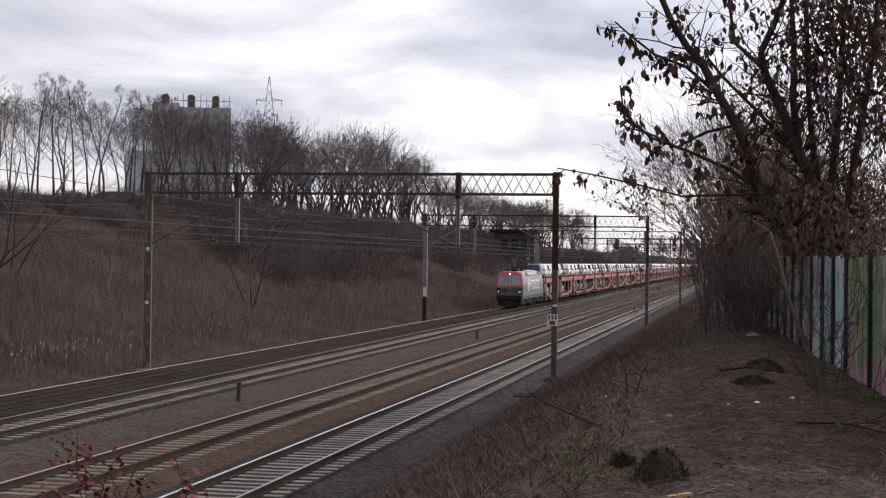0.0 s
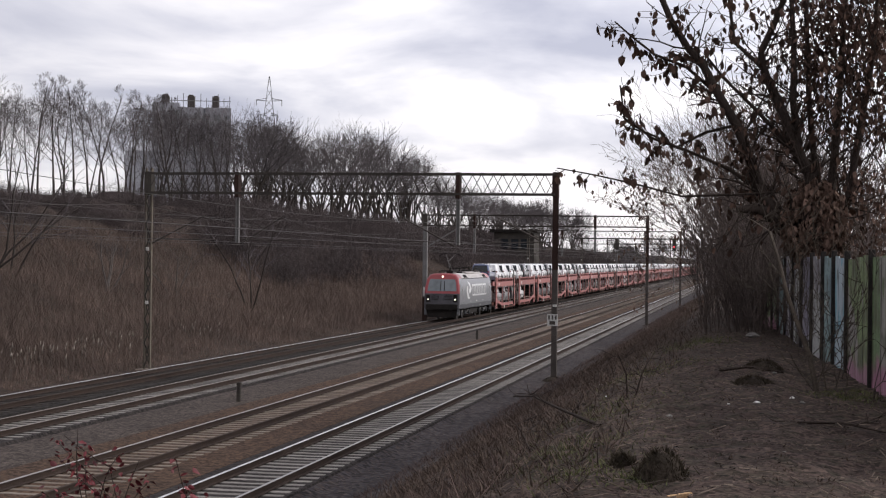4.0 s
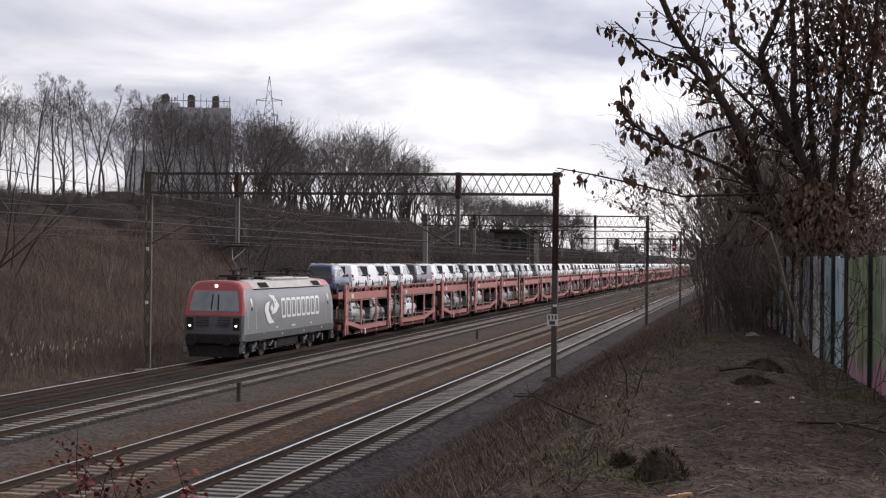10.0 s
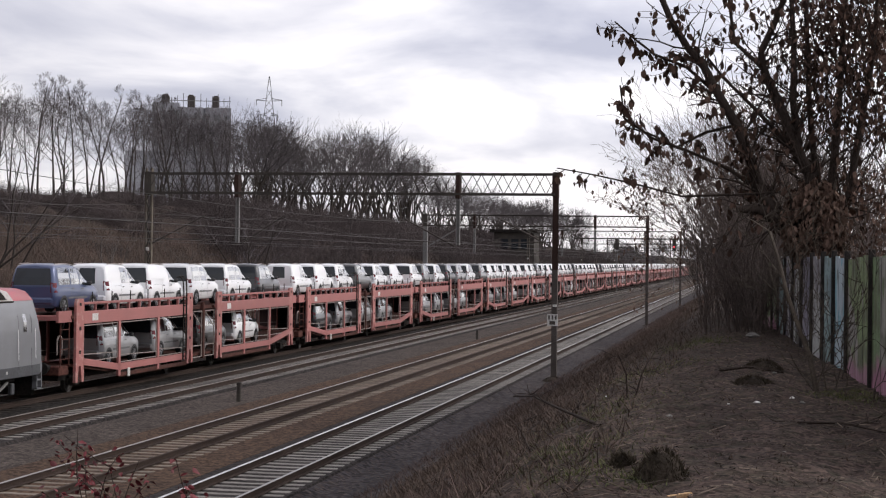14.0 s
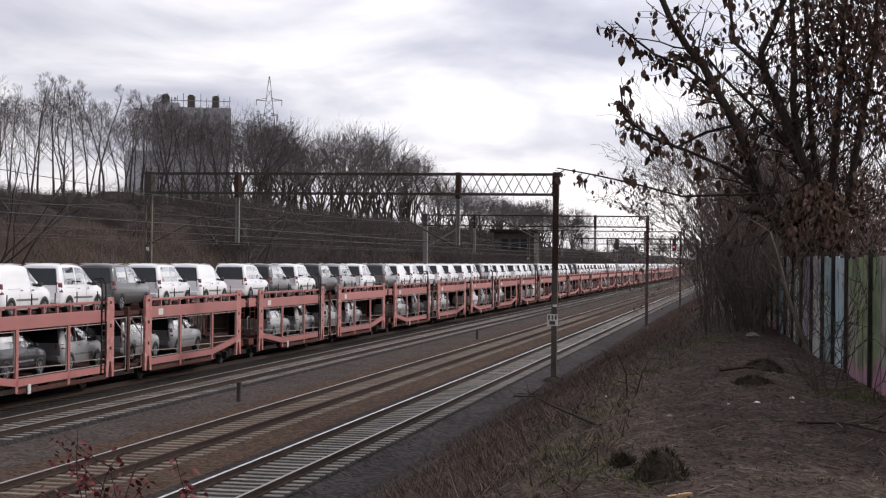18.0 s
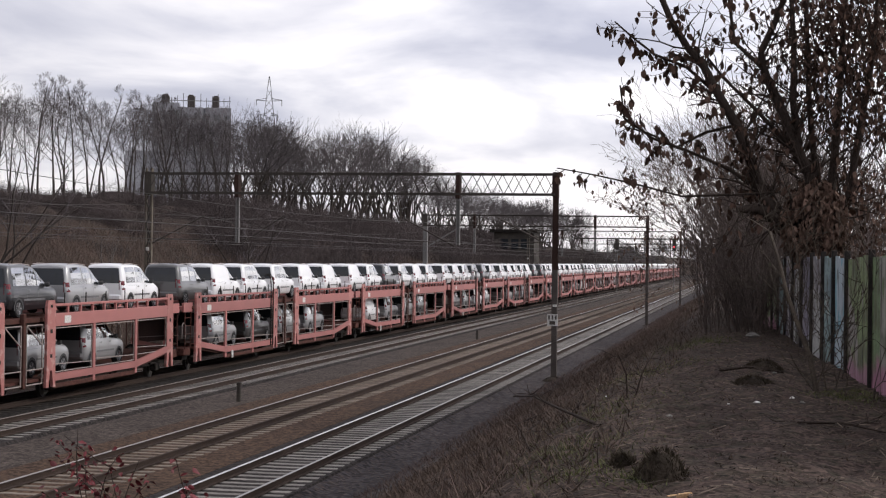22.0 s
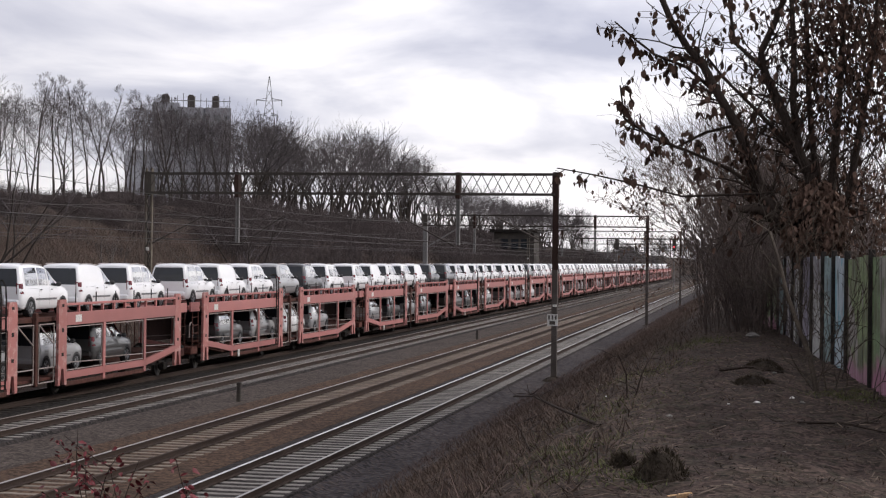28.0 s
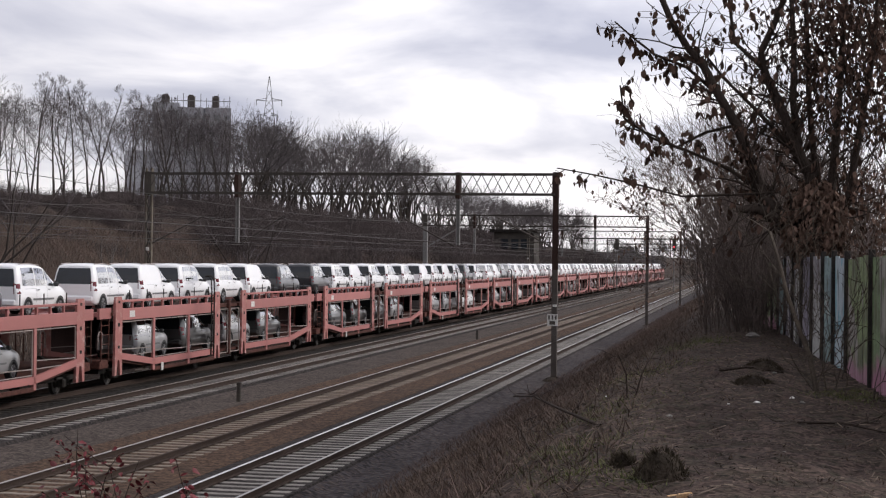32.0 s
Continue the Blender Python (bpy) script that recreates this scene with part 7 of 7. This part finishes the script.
M_DARK_EARTH = mat("dark_earth", (0.042, 0.034, 0.026), (0.056, 0.044, 0.034), 0.95, scale=4, fine=30, bump=0.8, depth=0.02)
M_DARK_GRASS = isles(mat("dark_dead_grass", (0.066, 0.054, 0.038), (0.045, 0.036, 0.027), 0.95, scale=2, fine=10, bump=0), 0.4)
mound(-8.5, 73.6, 0.55, 0.25, "dark clump of dead growth round the mast foot", 8)
mound(-0.66, 13.05, 0.24, 0.27, "dark tussock of earth and dead grass", 3)
mound(-1.03, 14.0, 0.13, 0.12, "small dark tussock of dead grass", 4)
mound(0.05, 23.4, 0.28, 0.12, "low heap of dark earth on the path", 5)
mound(0.2, 26.0, 0.3, 0.14, "low heap of dark earth on the path", 6)


def fallen_branch(pts, r, label, seed):
    rng = random.Random(seed)
    q = [Vector((x, y, land(x, y) + dz)) for x, y, dz in pts]
    segs = [(a, b, r * (1 - 0.6 * i / (len(q) - 1)), r * (1 - 0.6 * (i + 1) / (len(q) - 1)), 0) for i, (a, b) in enumerate(zip(q, q[1:]))]
    for a, b, *_ in list(segs):
        for _ in range(2):
            limb(segs, a.lerp(b, rng.random()), Vector((rng.gauss(0, 1), rng.gauss(0, 1), 0.5)).normalized(), rng.uniform(0.15, 0.5), r * 0.35, 2, rng, 3, 0.2, 0, 1)
    v, f = tubes(segs, lambda lv: True, 0.004)
    ob = new("fallen_branch", tri_mesh("fallen_branch", [tuple(x) for x in v], f, M_NEAR_BARK))
    tagged(ob, label, "branch", "fallen branches")


fallen_branch([(-1.62, 18.6, 0.02), (-2.3, 20.8, 0.22), (-3.0, 23.5, 0.5), (-3.7, 26.5, 0.6)], 0.024, "crooked dead branch lying over the slope edge", 1)
fallen_branch([(-1.6, 22.5, -0.05), (-1.62, 22.5, 0.3), (-1.72, 22.4, 0.62)], 0.015, "broken dead stem standing in the grass", 2)
fallen_branch([(-1.5, 22.2, -0.05), (-1.4, 22.2, 0.28), (-1.3, 22.3, 0.5)], 0.013, "broken dead stem standing in the grass", 3)
fallen_branch([(-0.5, 25.4, 0.02), (0.0, 25.6, 0.05), (0.5, 25.3, 0.03)], 0.025, "dead stick lying across the path", 4)
fallen_branch([(-2.4, 18.6, 0.0), (-2.55, 19.0, 0.25), (-2.65, 19.1, 0.4)], 0.014, "pale dead twig stuck in the slope", 5)
fallen_branch([(0.5, 17.5, 0.02), (0.95, 17.8, 0.06), (1.4, 17.4, 0.04)], 0.018, "dead stick lying across the path", 6)


def litter():
    rng = random.Random(77)
    for i, (x, y, s, lab, m) in enumerate(((0.06, 37.5, 0.13, "pale stone beside the path", M_STONE), (0.09, 19.8, 0.04, "crumpled white paper scrap on the path", M_CERAMIC), (-0.23, 19.3, 0.025, "crumpled white paper scrap on the path", M_CERAMIC), (0.51, 20.6, 0.035, "crumpled white paper scrap on the path", M_CERAMIC), (0.31, 15.2, 0.03, "small pale stone on the path", M_STONE), (0.62, 20.3, 0.04, "small pale stone on the path", M_STONE), (-0.85, 18.4, 0.045, "upright broken stump in the grass", M_STONE), (-2.0, 24.0, 0.03, "crumpled white paper scrap on the slope", M_CERAMIC), (-2.6, 30.0, 0.035, "crumpled white paper scrap on the slope", M_CERAMIC), (0.36, 24.9, 0.035, "small pale stone on the path", M_STONE))):
        g = Geo()
        n = 8
        rows = []
        for k in range(5):
            u = k / 4
            r = s * math.sin(math.pi * (0.12 + 0.80 * u)) * rng.uniform(0.8, 1.15)
            rows.append([(r * math.cos(6.283 * j / n) * rng.uniform(0.75, 1.25), r * math.sin(6.283 * j / n) * rng.uniform(0.75, 1.25), s * (-0.35 + (1.2 if s > 0.1 else 0.8) * u) * rng.uniform(0.85, 1.1)) for j in range(n)])
        g.grid(rows, 0, True, True)
        solid("stone" if m is M_STONE else "paper_scrap", g, m, pose(x, y, land(x, y) + 0.01, 0, 0, rng.uniform(0, 360)), lab, "stone" if m is M_STONE else "litter", "stones" if m is M_STONE else "litter")
    g = Geo()
    g.prism([(-0.09, -0.02), (0.05, -0.025), (0.09, 0.0), (0.06, 0.025), (-0.09, 0.02)], 2, 0.0, 0.035)
    solid("wood_chip", g, M_FRESH, pose(-0.47, 11.95, land(-0.47, 11.95), 0, -8, 20), "splinter of fresh pale wood on the ground", "wood chip")


M_STONE = mat("pale_stone", (0.22, 0.21, 0.195), (0.15, 0.142, 0.13), 0.9, scale=8, fine=60, bump=0.4)
M_FRESH = mat("fresh_wood", (0.55, 0.36, 0.20), (0.48, 0.30, 0.16), 0.8, scale=6, fine=60, bump=0.2)
litter()


def red_shrub():
    rng = random.Random(21)
    t = thing("rose_shrub", pose(-5.35, 14.0, land(-5.35, 14.0)), "thin shrub with dark red leaves on the slope", "shrub")
    segs = []
    for k in range(13):
        limb(segs, Vector((rng.gauss(0, 0.12), rng.gauss(0, 0.15), -0.1)), Vector((rng.gauss(0.05, 0.22), rng.gauss(0, 0.2), 1)).normalized(), rng.uniform(1.45, 2.0), 0.010, 1, rng, 2, 0.1, 0.02, 1, (25, 55), (0.3, 0.5), 6, 0.3)
    v, f = tubes(segs, lambda lv: True, 0.003)
    ob = new("stems", tri_mesh("stems", [tuple(x) for x in v], f, M_NEAR_BARK)); ob.parent = t
    pts = [s[1] for s in segs if s[1].z > 0.9 and rng.random() < 0.95]
    leaves_at(pts + [p + Vector((rng.gauss(0, 0.04), rng.gauss(0, 0.04), rng.gauss(0, 0.04))) for p in pts * 4], rng, 0.066, "leaves", t, M_RED_LEAF, 0.5)["label"] = "dark red leaves"


red_shrub()


def far_woods():
    protos = [broad_tree(400 + i, 12.0, "distant bare tree beyond the end of the cutting", 0.03, 6) for i in range(3)]
    rng = random.Random(15)
    spots = [(rng.uniform(-75, -52), rng.uniform(430, 560), rng.uniform(10, 15)) for _ in range(20)] + [(rng.uniform(-52, -30), rng.uniform(480, 640), rng.uniform(6, 9.5)) for _ in range(24)] + [(rng.uniform(-40, 25), rng.uniform(640, 800), rng.uniform(12, 17)) for _ in range(34)] + [(rng.uniform(5, 30), rng.uniform(70, 400), rng.uniform(8, 11)) for _ in range(20)]
    plant(protos, spots, 4)

    bushes = [thicket("brush", 340 + i, 60, 3.4, 3.4, 3.6, "grey leafless bushes at the far end of the line", 0.012) for i in range(2)]
    for i in range(56):
        x, y, s = rng.uniform(-52, -31), rng.uniform(440, 560), rng.uniform(0.7, 1.15)
        m = pose(x, y, land(x, y) - 0.2, 0, 0, rng.uniform(0, 360)) @ Matrix.Diagonal((s, s, s, 1))
        if i < 2:
            bushes[i].matrix_basis = m
        else:
            copy_thing(bushes[i % 2], m)


far_woods()


motions()
